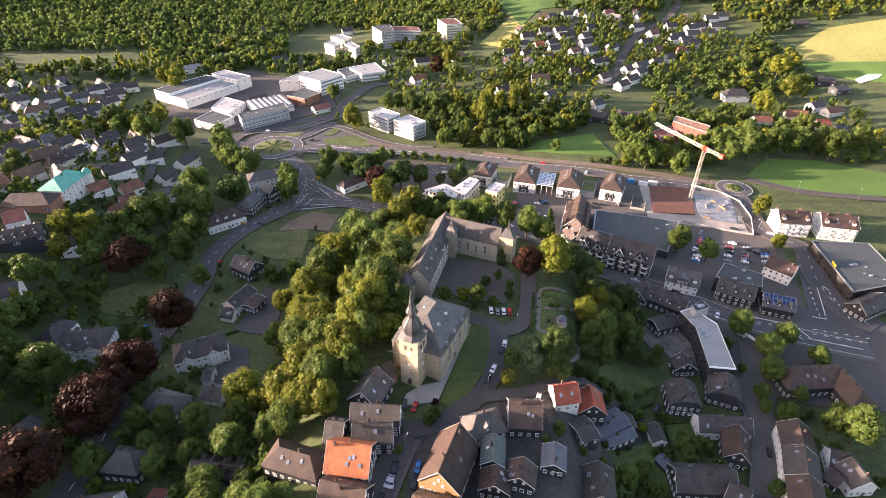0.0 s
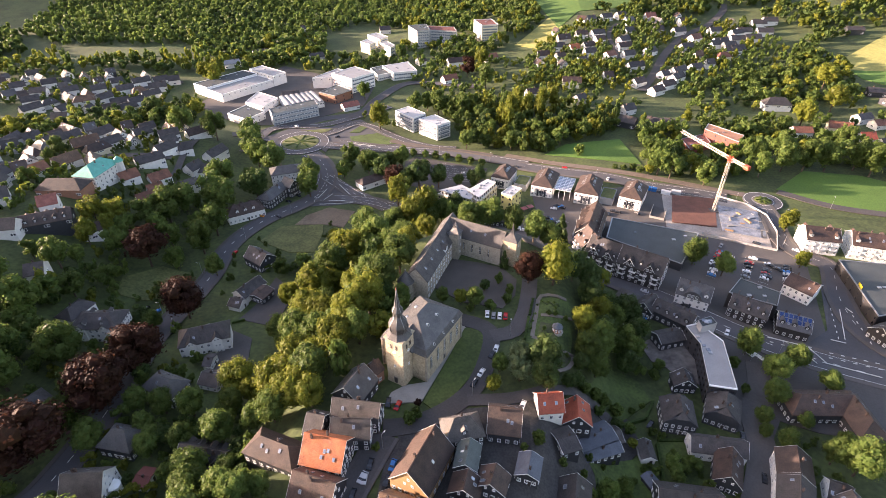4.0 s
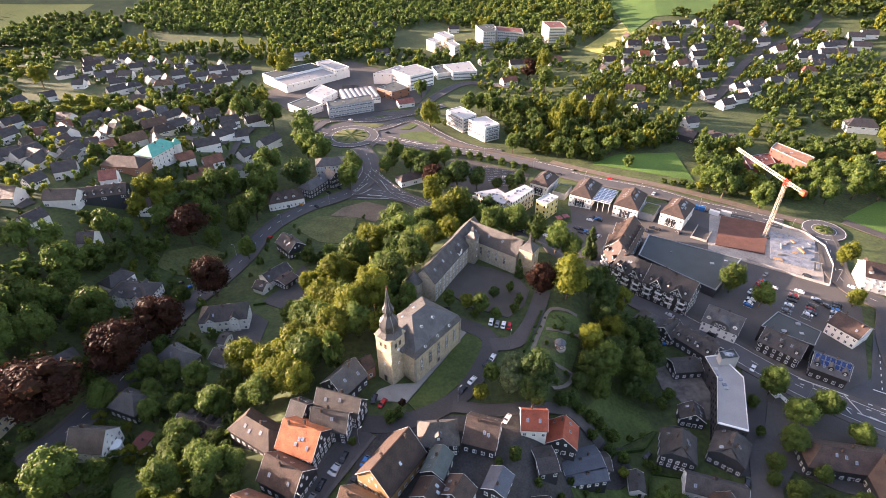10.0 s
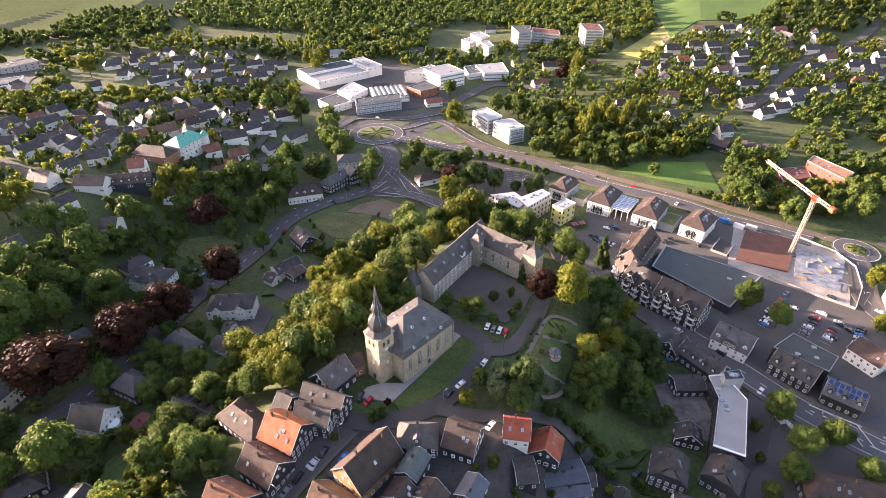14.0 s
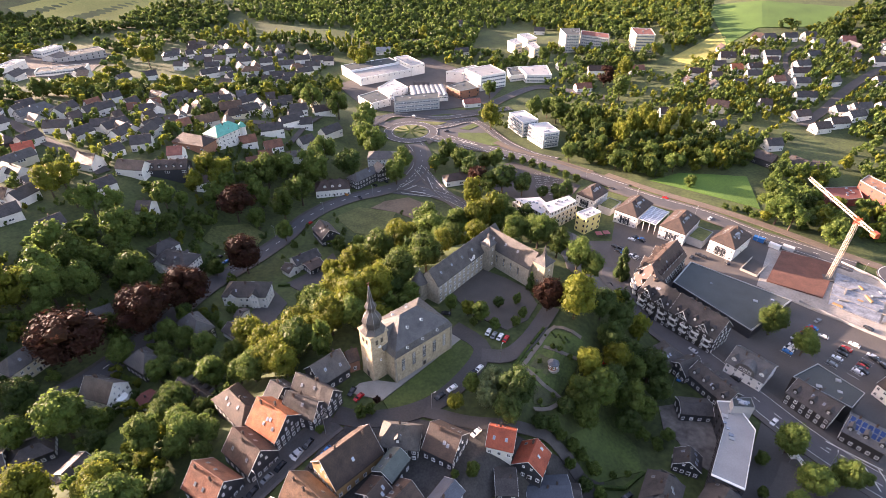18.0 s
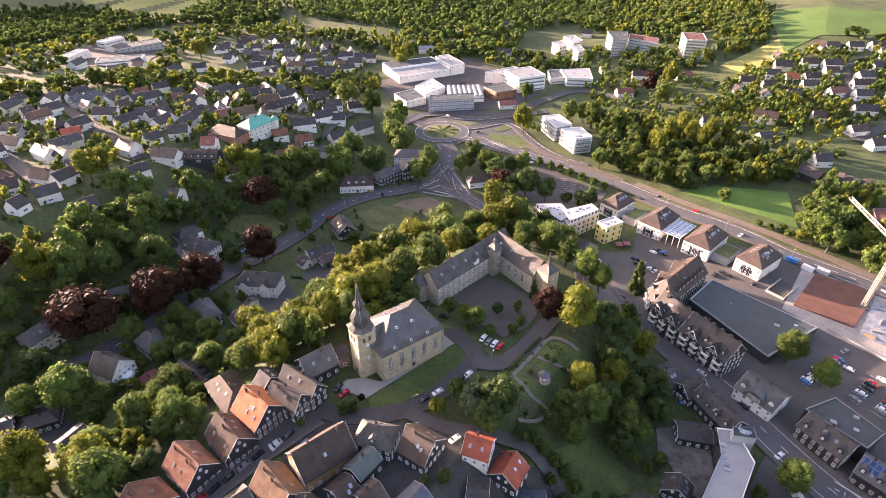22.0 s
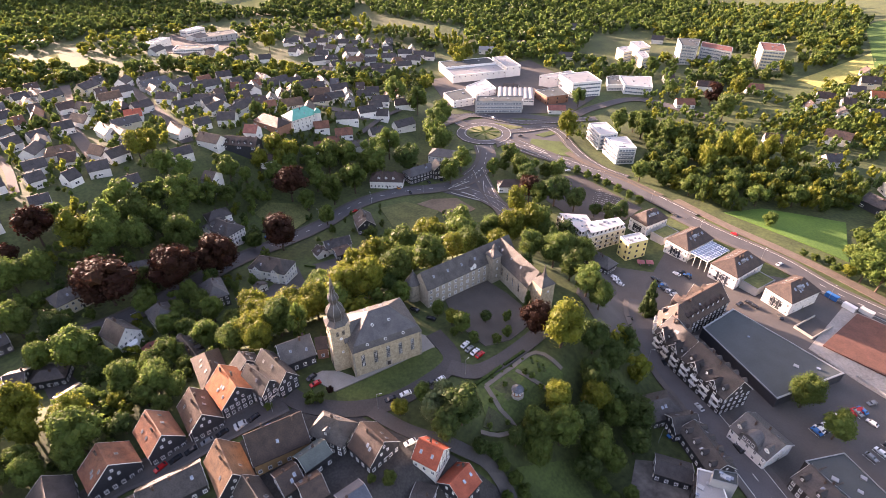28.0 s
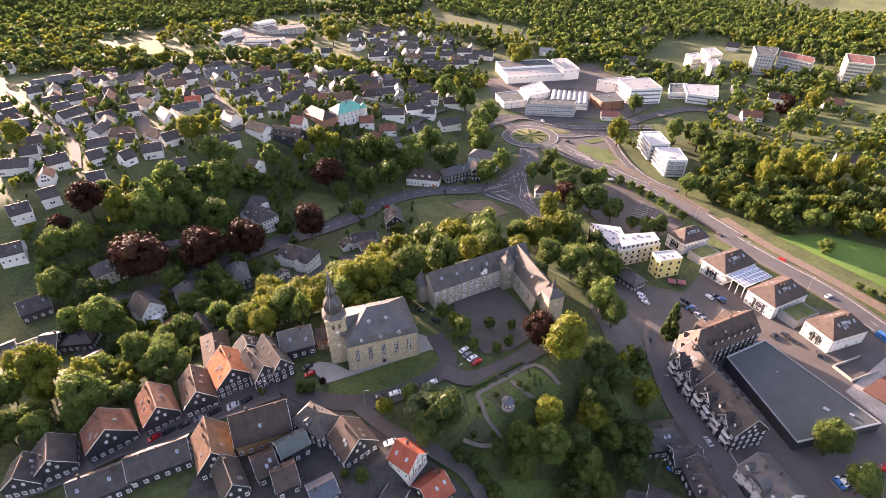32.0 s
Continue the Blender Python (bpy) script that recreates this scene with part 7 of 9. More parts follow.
def castle():
    ob = thing("castle", pose(0, 0, 0), "grey stone castle with slate roofs round a gravel court", "castle")
    w1, m1 = wing(ob, -10.9, 181.5, 1.6, 229.5, 10.6, 10.0, 6.0, ROOF["greyroof"], (0.9, 4.2, 7.3), 3.2, "three-storey castle range")
    w2, m2 = wing(ob, 1.0, 225.0, 28.0, 213.6, 11.0, 10.0, 6.2, ROOF["greyroof"], (), 3.4, "castle hall range")
    # tall hall windows
    g = Geo()
    g.box(-0.55, 0.55, -0.02, 0.05, 0, 4.6, 0)
    g.face([(0.42, 0.07, 0.2), (-0.42, 0.07, 0.2), (-0.42, 0.07, 4.4), (0.42, 0.07, 4.4)], 1)
    g.box(-0.04, 0.04, 0.07, 0.11, 0.2, 4.4, 2)
    g.box(-0.42, 0.42, 0.07, 0.11, 2.2, 2.3, 2)
    hall = g.mesh("hall_window", [WALL["stone"], GLASS, WHITE])
    for i in range(5):
        part("hall_window", hall, None, w2, "tall narrow hall window", pose(-9 + i * 4.4, -5.5, 3.2, 0, 0, 180))
    # white gabled dormer over the gate
    g = Geo()
    a = [(-1.5, -5.4, 9.6), (1.5, -5.4, 9.6), (1.5, -5.4, 12.0), (0, -5.4, 13.6), (-1.5, -5.4, 12.0)]
    g.loft([a, [(p, 0, r) for p, q, r in a]])
    dm = part("gate_dormer", g, WHITE, w1, "white half-timbered gable dormer")
    for s in (-1, 1):
        g = Geo()
        lo = [(s * 1.8, -5.7, 11.75), (0, -5.7, 13.7), (0, 0, 13.7), (s * 1.8, 0, 11.75)]
        g.hexa(lo + [(p, q, r + 0.18) for p, q, r in lo])
        part("dormer_roof", g, ROOF["greyroof"], dm)
    part("window", WIN_S, None, dm, "", pose(0, -5.4, 10.4, 0, 0, 180))
    # stair tower in the corner of the court
    g = Geo()
    g.box(-2.4, 2.4, -2.4, 2.4, -1, 14.2)
    st = part("stair_tower", g, WALL["castle"], ob, "square stair tower", pose(4.0, 214.6, 0, 0, 0, 75))
    g = Geo()
    g.loft([[(-2.9, -2.9, 14.1), (2.9, -2.9, 14.1), (2.9, 2.9, 14.1), (-2.9, 2.9, 14.1)], [(-0.8, -0.8, 17.0), (0.8, -0.8, 17.0), (0.8, 0.8, 17.0), (-0.8, 0.8, 17.0)],
            [(-0.8, -0.8, 18.2), (0.8, -0.8, 18.2), (0.8, 0.8, 18.2), (-0.8, 0.8, 18.2)], [(0, 0, 20.2)]])
    part("tower_roof", g, ROOF["slateroof"], st)
    for z in (3, 7, 11):
        part("window", WIN_S, None, st, "", pose(0.2, -2.4, z, 0, 0, 180))
    # east tower with an off-centre spirelet
    g = Geo()
    g.box(-3.4, 3.4, -3.4, 3.4, -6, 13.6)
    g.box(-3.55, 3.55, -3.55, 3.55, 13.2, 13.8)
    et = part("east_tower", g, WALL["stone"], ob, "square sandstone tower", pose(31.2, 212.2, 0, 0, 0, -22))
    g = Geo()
    g.loft([[(-3.8, -3.8, 13.7), (3.8, -3.8, 13.7), (3.8, 3.8, 13.7), (-3.8, 3.8, 13.7)], [(-1.0, -1.0, 16.6), (1.0, -1.0, 16.6), (1.0, 1.0, 16.6), (-1.0, 1.0, 16.6)],
            [(-0.5, -0.5, 18.5), (0.5, -0.5, 18.5), (0.5, 0.5, 18.5), (-0.5, 0.5, 18.5)], [(0, 0, 23.0)]])
    part("tower_roof", g, ROOF["slateroof"], et)
    for px, py, rot in ((0, -3.4, 180), (3.4, 0, -90), (0, 3.4, 0)):
        for z in (4, 10):
            part("window", WIN_S, None, et, "", pose(px, py, z, 0, 0, rot))
    # round turret with a cone roof
    g = Geo()
    g.loft([ring(3.3, -6, 20), ring(3.3, 9.2, 20)])
    rt = part("round_turret", g, WALL["castle"], ob, "round corner turret", pose(-15.4, 181.5, 0))
    g = Geo()
    g.loft([ring(3.8, 9.1, 20), ring(2.0, 11.6, 20), ring(0.15, 14.6, 20)])
    part("cone_roof", g, ROOF["slateroof"], rt)
    g = Geo()
    g.loft([ring(0.04, 14.4, 6), ring(0.04, 16.0, 6)])
    g.loft([ring(0.02, 14.9, 8), ring(0.3, 15.2, 8), ring(0.02, 15.5, 8)])
    part("finial", g, METAL, rt)
    FOOT.extend([(-4, 205, 12), (-8, 190, 9), (0, 224, 9), (15, 219, 9), (25, 215, 8), (31, 212, 5), (15, 195, 17)])


castle()


# ---- tower crane on the building site ----
def lattice(g, p, q, w, mi=0, bays=12):
    """Four chords and the zigzag between them."""
    p, q = Vector(p), Vector(q)
    d = (q - p).normalized()
    a = d.orthogonal().normalized() * w / 2
    b = d.cross(a).normalized() * w / 2
    cs = [a + b, a - b, -a - b, -a + b]

    def bar(u, v, t):
        e = (v - u).normalized()
        m = e.orthogonal().normalized() * t
        n = e.cross(m).normalized() * t
        g.hexa([u - m - n, u + m - n, u + m + n, u - m + n, v - m - n, v + m - n, v + m + n, v - m + n], mi)
    for c in cs:
        bar(p + c, q + c, 0.09)
    for i in range(bays):
        u, v = p + (q - p) * i / bays, p + (q - p) * (i + 1) / bays
        for k in range(4):
            bar(u + cs[k], v + cs[(k + 1) % 4], 0.05)


def crane():
    x, y, z = 163.5, 308.0, float(height(163.5, 308))
    ob = thing("tower_crane", pose(x, y, z), "white and red lattice tower crane on the building site", "crane")
    white, red = mat("cream_crane_paint", (0.50, 0.45, 0.38), 0.5, 0.15), mat("red_crane_paint", (0.42, 0.08, 0.03), 0.5, 0.1)
    top = 15.5 - z
    g = Geo()
    g.box(-2.5, 2.5, -2.5, 2.5, -0.3, 1.2)
    part("ballast_base", g, GROUND["paving"], ob)
    g = Geo()
    lattice(g, (0, 0, 1), (0, 0, top - 1.2), 1.7, 0, 20)
    part("mast", g, white, ob, "white lattice mast")
    d = Vector((-0.40, 0.917, 0))
    g = Geo()
    lattice(g, d * 1.5 + Vector((0, 0, top)), d * 44 + Vector((0, 0, top + 0.6)), 1.5, 0, 30)
    part("jib", g, white, ob, "long white lattice jib")
    g = Geo()
    lattice(g, -d * 1.0 + Vector((0, 0, top)), -d * 14 + Vector((0, 0, top)), 1.4, 0, 8)
    part("counter_jib", g, white, ob, "cream lattice counter jib")
    g = Geo()
    lattice(g, (0, 0, top - 2.5), (0, 0, top + 1.5), 2.0, 0, 3)
    lattice(g, -d * 3.0 + Vector((0, 0, top)), d * 3.0 + Vector((0, 0, top)), 1.7, 0, 4)
    g.box(-1.2, 1.2, -1.2, 1.2, top - 1.4, top - 0.9)
    part("slewing_head", g, red, ob, "red slewing head")
    g = Geo()
    e = Vector((d.y, -d.x, 0))
    c = -d * 13 + Vector((0, 0, top - 1.4))
    g.hexa([c + e * a + d * b + Vector((0, 0, h)) for h in (0, 2.6) for a, b in ((-1, -1.6), (1, -1.6), (1, 1.6), (-1, 1.6))])
    part("counterweight", g, red, ob, "red counterweight")
    g = Geo()
    g.box(1.0, 2.6, -0.8, 0.8, top - 2.6, top - 0.6)
    part("cab", g, [WHITE], ob)
    FOOT.append((x, y, 5))


crane()


# ---- roundabouts ----
def roundabout(cx, cy, r1, r2, label):
    z = float(height(cx, cy))
    ob = thing("roundabout", pose(cx, cy, z), label, "roundabout", kind="structure")
    g = Geo()
    g.loft([ring(r2, -0.6, 48), ring(r2, 0.56, 48)])
    part("carriageway", g, GROUND["asphalt"], ob)
    g = Geo()
    g.loft([ring(r1 + 0.5, 0.3, 48), ring(r1 + 0.5, 0.70, 48)])
    part("kerb", g, GROUND["paving"], ob, "pale kerb ring")
    g = Geo()
    g.loft([ring(r1, 0.3, 48), ring(r1 * 0.97, 0.78, 48), ring(r1 * 0.5, 1.3, 48), [(0, 0, 1.5)]])
    part("island", g, GROUND["meadow"], ob, "planted green island")
    for i in range(8):
        g = Geo()
        a = i * math.pi / 4
        c, s = math.cos(a), math.sin(a)
        g.hexa([(q * c - o * s, q * s + o * c, z1) for z1 in (0.75, 1.62) for q, o in ((1, -0.5), (r1 * 0.85, -0.5), (r1 * 0.85, 0.5), (1, 0.5))])
        part("hedge_row", g, LEAF["g"], ob, "low clipped hedge row")
    for k in range(2):
        g = Geo()
        pts = [Vector((((r1 + 1.0) if k == 0 else r2 - 0.6) * math.cos(i * math.pi / 24), ((r1 + 1.0) if k == 0 else r2 - 0.6) * math.sin(i * math.pi / 24))) for i in range(49)]
        for p, q in zip(pts, pts[1:]):
            n = p.normalized() * 0.14
            g.face([(p.x - n.x, p.y - n.y, 0.59), (p.x + n.x, p.y + n.y, 0.59), (q.x + n.x, q.y + n.y, 0.59), (q.x - n.x, q.y - n.y, 0.59)])
        part("edge_line", g, GROUND["paint"], ob, "white edge line")
    FOOT.append((cx, cy, r2))


roundabout(-140, 409.5, 15.5, 24, "big roundabout with a planted green island")
roundabout(200.5, 324.5, 5.5, 12, "small roundabout with a round green island")


# ---- garden pavilion ----
def pavilion():
    ob = thing("garden_pavilion", pose(49.5, 165.5, float(height(49.5, 165.5)) + 0.2), "small eight-sided brick garden pavilion with blue-grey roof", "pavilion")
    g = Geo()
    g.loft([ring(2.6, -0.5, 8), ring(2.6, 0.5, 8)])
    part("plinth", g, GROUND["flagstone"], ob)
    g = Geo()
    g.loft([ring(1.9, 0.5, 8), ring(1.9, 2.9, 8)])
    part("wall", g, WALL["brickwall"], ob)
    for i in range(8):
        a = (i + 0.5) * 45
        part("window", WIN_S, None, ob, "", pose(0, 0, 1.2, 0, 0, a - 90) @ Matrix.Translation((0, 1.76, 0)))
    g = Geo()
    g.loft([ring(2.4, 2.8, 8), ring(1.5, 3.7, 8), ring(0.5, 4.3, 8), [(0, 0, 4.7)]])
    part("roof", g, ROOF["bluegrey"], ob)
    FOOT.append((49.5, 165.5, 4))


pavilion()


# ---- market arcade between the pavilions ----
def glass_canopy(cx, cy, rot, lx, ly, h):
    z = float(height(cx, cy))
    ob = thing("glass_canopy", pose(cx, cy, z, 0, 0, rot), "glazed arcade roof on white steel frames", "canopy")
    g = Geo()
    n = 9
    for i in range(n + 1):
        x = -lx / 2 + lx * i / n
        g.box(x - 0.08, x + 0.08, -ly / 2, ly / 2, h - 0.2, h + 0.1)
    for j in range(5):
        y = -ly / 2 + ly * j / 4
        g.box(-lx / 2, lx / 2, y - 0.08, y + 0.08, h - 0.16, h + 0.08)
    part("frame", g, WHITE, ob, "white steel roof grid")
    for sx in (-1, 1):
        for k in range(4):
            g = Geo()
            y = -ly / 2 + ly * k / 3
            g.box(sx * lx / 2 - 0.12, sx * lx / 2 + 0.12, y - 0.12, y + 0.12, -0.4, h)
            part("post", g, WHITE, ob)
    for i in range(n):
        for j in range(4):
            g = Geo()
            x0, y0 = -lx / 2 + lx * i / n, -ly / 2 + ly * j / 4
            g.box(x0 + 0.1, x0 + lx / n - 0.1, y0 + 0.1, y0 + ly / 4 - 0.1, h + 0.0, h + 0.04)
            part("pane", g, SKYLIGHT, ob)
    FOOT.append((cx, cy, max(lx, ly) / 2))


glass_canopy(71.5, 329.5, 73, 20, 11, 7.0)


def green_roof(cx, cy, rot, lx, ly, h):
    z = float(height(cx, cy))
    ob = thing("shop_link", pose(cx, cy, z, 0, 0, rot), "low shop building with a planted green roof", "building", "buildings of the town")
    g = Geo()
    g.box(-lx / 2, lx / 2, -ly / 2, ly / 2, -0.5, h)
    part("wall", g, WALL["greywall"], ob)
    g = Geo()
    g.box(-lx / 2 + 0.4, lx / 2 - 0.4, -ly / 2 + 0.4, ly / 2 - 0.4, h, h + 0.15)
    part("planted_roof", g, GROUND["meadow"], ob)
    for a, b, c, d in ((-lx / 2, lx / 2, -ly / 2, -ly / 2 + 0.35), (-lx / 2, lx / 2, ly / 2 - 0.35, ly / 2), (-lx / 2, -lx / 2 + 0.35, -ly / 2 + 0.35, ly / 2 - 0.35), (lx / 2 - 0.35, lx / 2, -ly / 2 + 0.35, ly / 2 - 0.35)):
        g = Geo()
        g.box(a, b, c, d, h, h + 0.45)
        part("parapet", g, METAL, ob)
    wall_windows(ob, -lx / 2, -ly / 2, -lx / 2 + 0.001, ly / 2, (0.8,), WIN_F, 2.6, 1.2)
    FOOT.append((cx, cy, max(lx, ly) / 2))


green_roof(43.5, 340.5, 72, 14, 9, 4.5)
green_roof(99.0, 320.0, 70, 15, 9, 4.5)


def barrel_hall(ax, ay, bx, by, depth, h, n):
    """A low hall under a row of small barrel vaults, its front from a to b."""
    L, rot = math.hypot(bx - ax, by - ay), math.degrees(math.atan2(by - ay, bx - ax))
    ob = thing("factory_hall", pose(ax, ay, float(height(ax, ay)), 0, 0, rot), "low white factory hall under a row of grey barrel vaults", "building", "buildings of the town")
    g = Geo()
    g.box(0, L, 0, depth, -1.5, h)
    part("wall", g, WALL["white"], ob)
    w = L / n
    for i in range(n):
        arc = [(w * (i + 0.5) - w * 0.47 * math.cos(math.pi * k / 8), h + w * 0.3 * math.sin(math.pi * k / 8)) for k in range(9)]
        g = Geo()
        g.loft([[(p, -0.3, q) for p, q in arc], [(p, depth + 0.3, q) for p, q in arc]])
        part("vault", g, ROOF["lightflat"], ob)
        part("window", WIN_3, None, ob, "", pose(w * (i + 0.5), 0, h - 2.6, 0, 0, 180))
    FOOT.append((ax + (bx - ax) / 2, ay + depth / 2, L / 2))


barrel_hall(-172.4, 476.9, -143.0, 496.5, 33, 6, 7)


# ---- garden hedges ----
def hedge(ax, ay, bx, by, h, w, kind="d"):
    """A clipped hedge: a solid heart under sprays of leaves."""
    r = np.random.RandomState(int(abs(ax * 7 + by * 3)) % 9999)
    L, rot = math.hypot(bx - ax, by - ay), math.degrees(math.atan2(by - ay, bx - ax))
    ob = thing("hedge", pose(ax, ay, min(float(height(ax, ay)), float(height(bx, by))), 0, 0, rot), "dark green clipped garden hedge", "hedge", "garden hedges")
    g = Geo()
    g.box(0, L, -w * 0.4, w * 0.4, -0.4, h * 0.92)
    n = int(L * h * 16)
    pos = np.stack([r.uniform(0, L, n), r.uniform(-0.5, 0.5, n) * w, r.uniform(0.1, 1.05, n) * h], 1)
    for p in pos:
        a, b = r.normal(size=3), r.normal(size=3)
        a, b = a / np.linalg.norm(a) * 0.22, b / np.linalg.norm(b) * 0.16
        g.face([p - a, p - b, p + a, p + b])
    part("leaves", g, LEAF[kind], ob)
    FOOT.append(((ax + bx) / 2, (ay + by) / 2, 1.0))


for a in ((63.4, 141.2, 74.0, 137.9), (74.4, 137.7, 84.5, 141.5), (86.3, 130.5, 84.8, 114.5), (87.0, 131.6, 96.0, 132.2), (84.6, 141.8, 89.5, 150.5), (60.0, 113.0, 59.8, 102.5), (-98.0, 122.0, -90.0, 121.4),
          (-62.5, 68.5, -60.0, 80.0), (36.0, 158.5, 38.2, 172.0), (38.6, 173.0, 40.6, 184.0), (-104.5, 186.5, -99.0, 189.5)):
    hedge(*a, 1.5, 1.2)


# ---- building site ----
def site_wall(ax, ay, bx, by, h, name, label, material):
    L = math.hypot(bx - ax, by - ay)
    z = min(float(height(ax, ay)), float(height(bx, by)))
    ob = thing(name, pose(ax, ay, z, 0, 0, math.degrees(math.atan2(by - ay, bx - ax))), label, "fence", "site hoarding")
    n = max(1, int(L / 2.5))
    for i in range(n):
        g = Geo()
        g.box(L * i / n + 0.04, L * (i + 1) / n - 0.04, -0.04, 0.04, 0.1, h)
        part("panel", g, material, ob)
        g = Geo()
        g.box(L * i / n - 0.06, L * i / n + 0.06, -0.08, 0.08, 0.0, h + 0.1)
        part("post", g, METAL, ob)


for a, b in (((148, 280), (168, 271)), ((168, 271), (185, 265)), ((185, 265), (193, 285)), ((193, 285), (195, 305)), ((195, 305), (188, 318)), ((188, 318), (172, 328))):
    site_wall(*a, *b, 1.6, "site_hoarding", "pale grey hoarding round the building site", WALL["greywall"])


def container(x, y, rot, col, label):
    ob = thing("site_container", pose(x, y, float(height(x, y)) + 0.4, 0, 0, rot), label, "container", "site containers")
    g = Geo()
    n = 14
    prof = []
    for i in range(n * 2 + 1):
        prof.append((-3 + 6 * i / (n * 2), -1.22 + (0.06 if i % 2 else 0)))
    poly = prof + [(-p, -q) for p, q in prof]
    g.prism(poly, 0, 2.5)
    part("body", g, col, ob)
    g = Geo()
    g.box(2.98, 3.05, -1.1, 1.1, 0.15, 2.35)
    part("doors", g, METAL, ob)


container(131, 333, -22, PAINTS["blue"], "blue steel site container")
container(139, 329, -22, PAINTS["white"], "white steel site container")
container(146, 330, -16, PAINTS["silver"], "grey steel site container")


def pit(cx, cy, rot, lx, ly):
    """Sunken ramp with pale concrete walls beside the deck."""
    z = float(height(cx, cy))
    ob = thing("ramp_walls", pose(cx, cy, z, 0, 0, rot), "pale concrete retaining walls of the garage ramp", "wall")
    for a, b, c, d in ((-lx / 2, lx / 2, -ly / 2, -ly / 2 + 0.4), (-lx / 2, lx / 2, ly / 2 - 0.4, ly / 2), (-lx / 2, -lx / 2 + 0.4, -ly / 2 + 0.4, ly / 2 - 0.4)):
        g = Geo()
        g.box(a, b, c, d, -0.3, 1.5)
        part("wall", g, GROUND["flagstone"], ob)
    g = Geo()
    g.box(-lx / 2 + 0.4, lx / 2, -ly / 2 + 0.4, ly / 2 - 0.4, -0.2, 0.34)
    part("ramp", g, GROUND["asphalt_old"], ob)


pit(128, 303, 68, 16, 9)


# ---- parking bays ----
def bays(ax, ay, bx, by, n, seed, fill=0.55, deep=4.8):
    """A row of marked bays with cars in some of them."""
    rng = random.Random(seed)
    d = Vector((bx - ax, by - ay)) / n
    rot = math.degrees(math.atan2(d.y, d.x)) + 90
    e = Vector((-d.y, d.x)).normalized() * deep / 2
    g = Geo()
    for i in range(n + 1):
        p = Vector((ax, ay)) + d * i
        z = float(height(p.x, p.y)) + 0.30
        s = d.normalized() * 0.07
        g.face([(*(p - e - s), z), (*(p - e + s), z), (*(p + e + s), z), (*(p + e - s), z)])
        if i < n and rng.random() < fill:
            q = p + d / 2
            car(rng.choice(("dark", "dark", "silver", "grey", "white", "red", "blue")), q.x, q.y, rot + rng.choice((0, 180)) + rng.uniform(-2, 2), 0.2)
    tagged(part("bay_markings", g, GROUND["paint"]), "white painted parking bay lines", "bay markings", kind="structure")


bays(153, 262, 139.5, 237, 10, 1)
bays(166.5, 256, 157, 237, 8, 2)
bays(175, 252, 165, 234, 8, 3)
bays(184, 250, 178, 236, 6, 4)
for k in range(4):
    bays(-16 + 8 * k, 378 - 2.6 * k, -7 + 5.0 * k, 352 - 1.6 * k, 9, 10 + k, 0.1)
bays(56, 294, 69, 288, 5, 20, 0.7)


# ---- small things of the lower town ----
def marquee(x, y, rot):
    ob = thing("marquee", pose(x, y, float(height(x, y)) + 0.2, 0, 0, rot), "white canvas L-shaped marquee beside trees", "marquee")
    g = Geo()
    for a, b, c, d in ((-4.5, -0.5, -2, 2), (-0.4, 4.5, 0.2, 2.2)):
        m = (c + d) / 2
        g.loft([[(a, c, 2.3), (a, d, 2.3), (a, m, 3.1)], [(b, c, 2.3), (b, d, 2.3), (b, m, 3.1)]])
    part("canvas", g, WHITE, ob, "white canvas roof")
    for px, py in ((-4.4, -1.9), (-4.4, 1.9), (-0.6, -1.9), (4.4, 0.3), (4.4, 2.1), (-0.3, 2.1)):
        g = Geo()
        g.box(px - 0.05, px + 0.05, py - 0.05, py + 0.05, -0.2, 2.35)
        part("pole", g, METAL, ob)


marquee(139, 176.5, -60)


def sign(x, y, w, h, z, rot, material, label):
    ob = thing("sign_board", pose(x, y, float(height(x, y)), 0, 0, rot), label, "sign")
    g = Geo()
    g.box(-w / 2, w / 2, -0.08, 0.08, z, z + h)
    part("board", g, material, ob)
    for s in (-1, 1):
        g = Geo()
        g.box(s * w * 0.3 - 0.07, s * w * 0.3 + 0.07, -0.06, 0.06, -0.3, z)
        part("post", g, METAL, ob)


YELLOW = mat("yellow_sign_paint", (0.75, 0.52, 0.02), 0.5, 0.05)
sign(-91, 351, 3.2, 3.6, 1.2, 20, YELLOW, "big yellow direction sign beside the road")
sign(206.5, 226, 4.5, 1.6, 6.6, 78, YELLOW, "long yellow sign above the store front")


def awning(x, y, rot, label):
    red = mat("faded_red_canvas", (0.30, 0.10, 0.10), 0.8, 0.15)
    ob = thing("parasol", pose(x, y, float(height(x, y)) + 0.2, 0, 0, rot), label, "parasol", "terrace parasols")
    g = Geo()
    g.loft([[(-2, -2, 2.3), (2, -2, 2.3), (2, 2, 2.3), (-2, 2, 2.3)], [(0, 0, 3.1)]])
    part("canopy", g, red, ob)
    g = Geo()
    g.loft([ring(0.05, 0, 8), ring(0.05, 2.9, 8)])
    part("pole", g, METAL, ob)
    g = Geo()
    g.box(-0.5, 0.5, -0.5, 0.5, -0.1, 0.12)
    part("base", g, GROUND["paving"], ob)


awning(43.5, 305, 30, "faded red square parasol on the terrace")
awning(47.5, 307.5, 30, "faded red square parasol on the terrace")


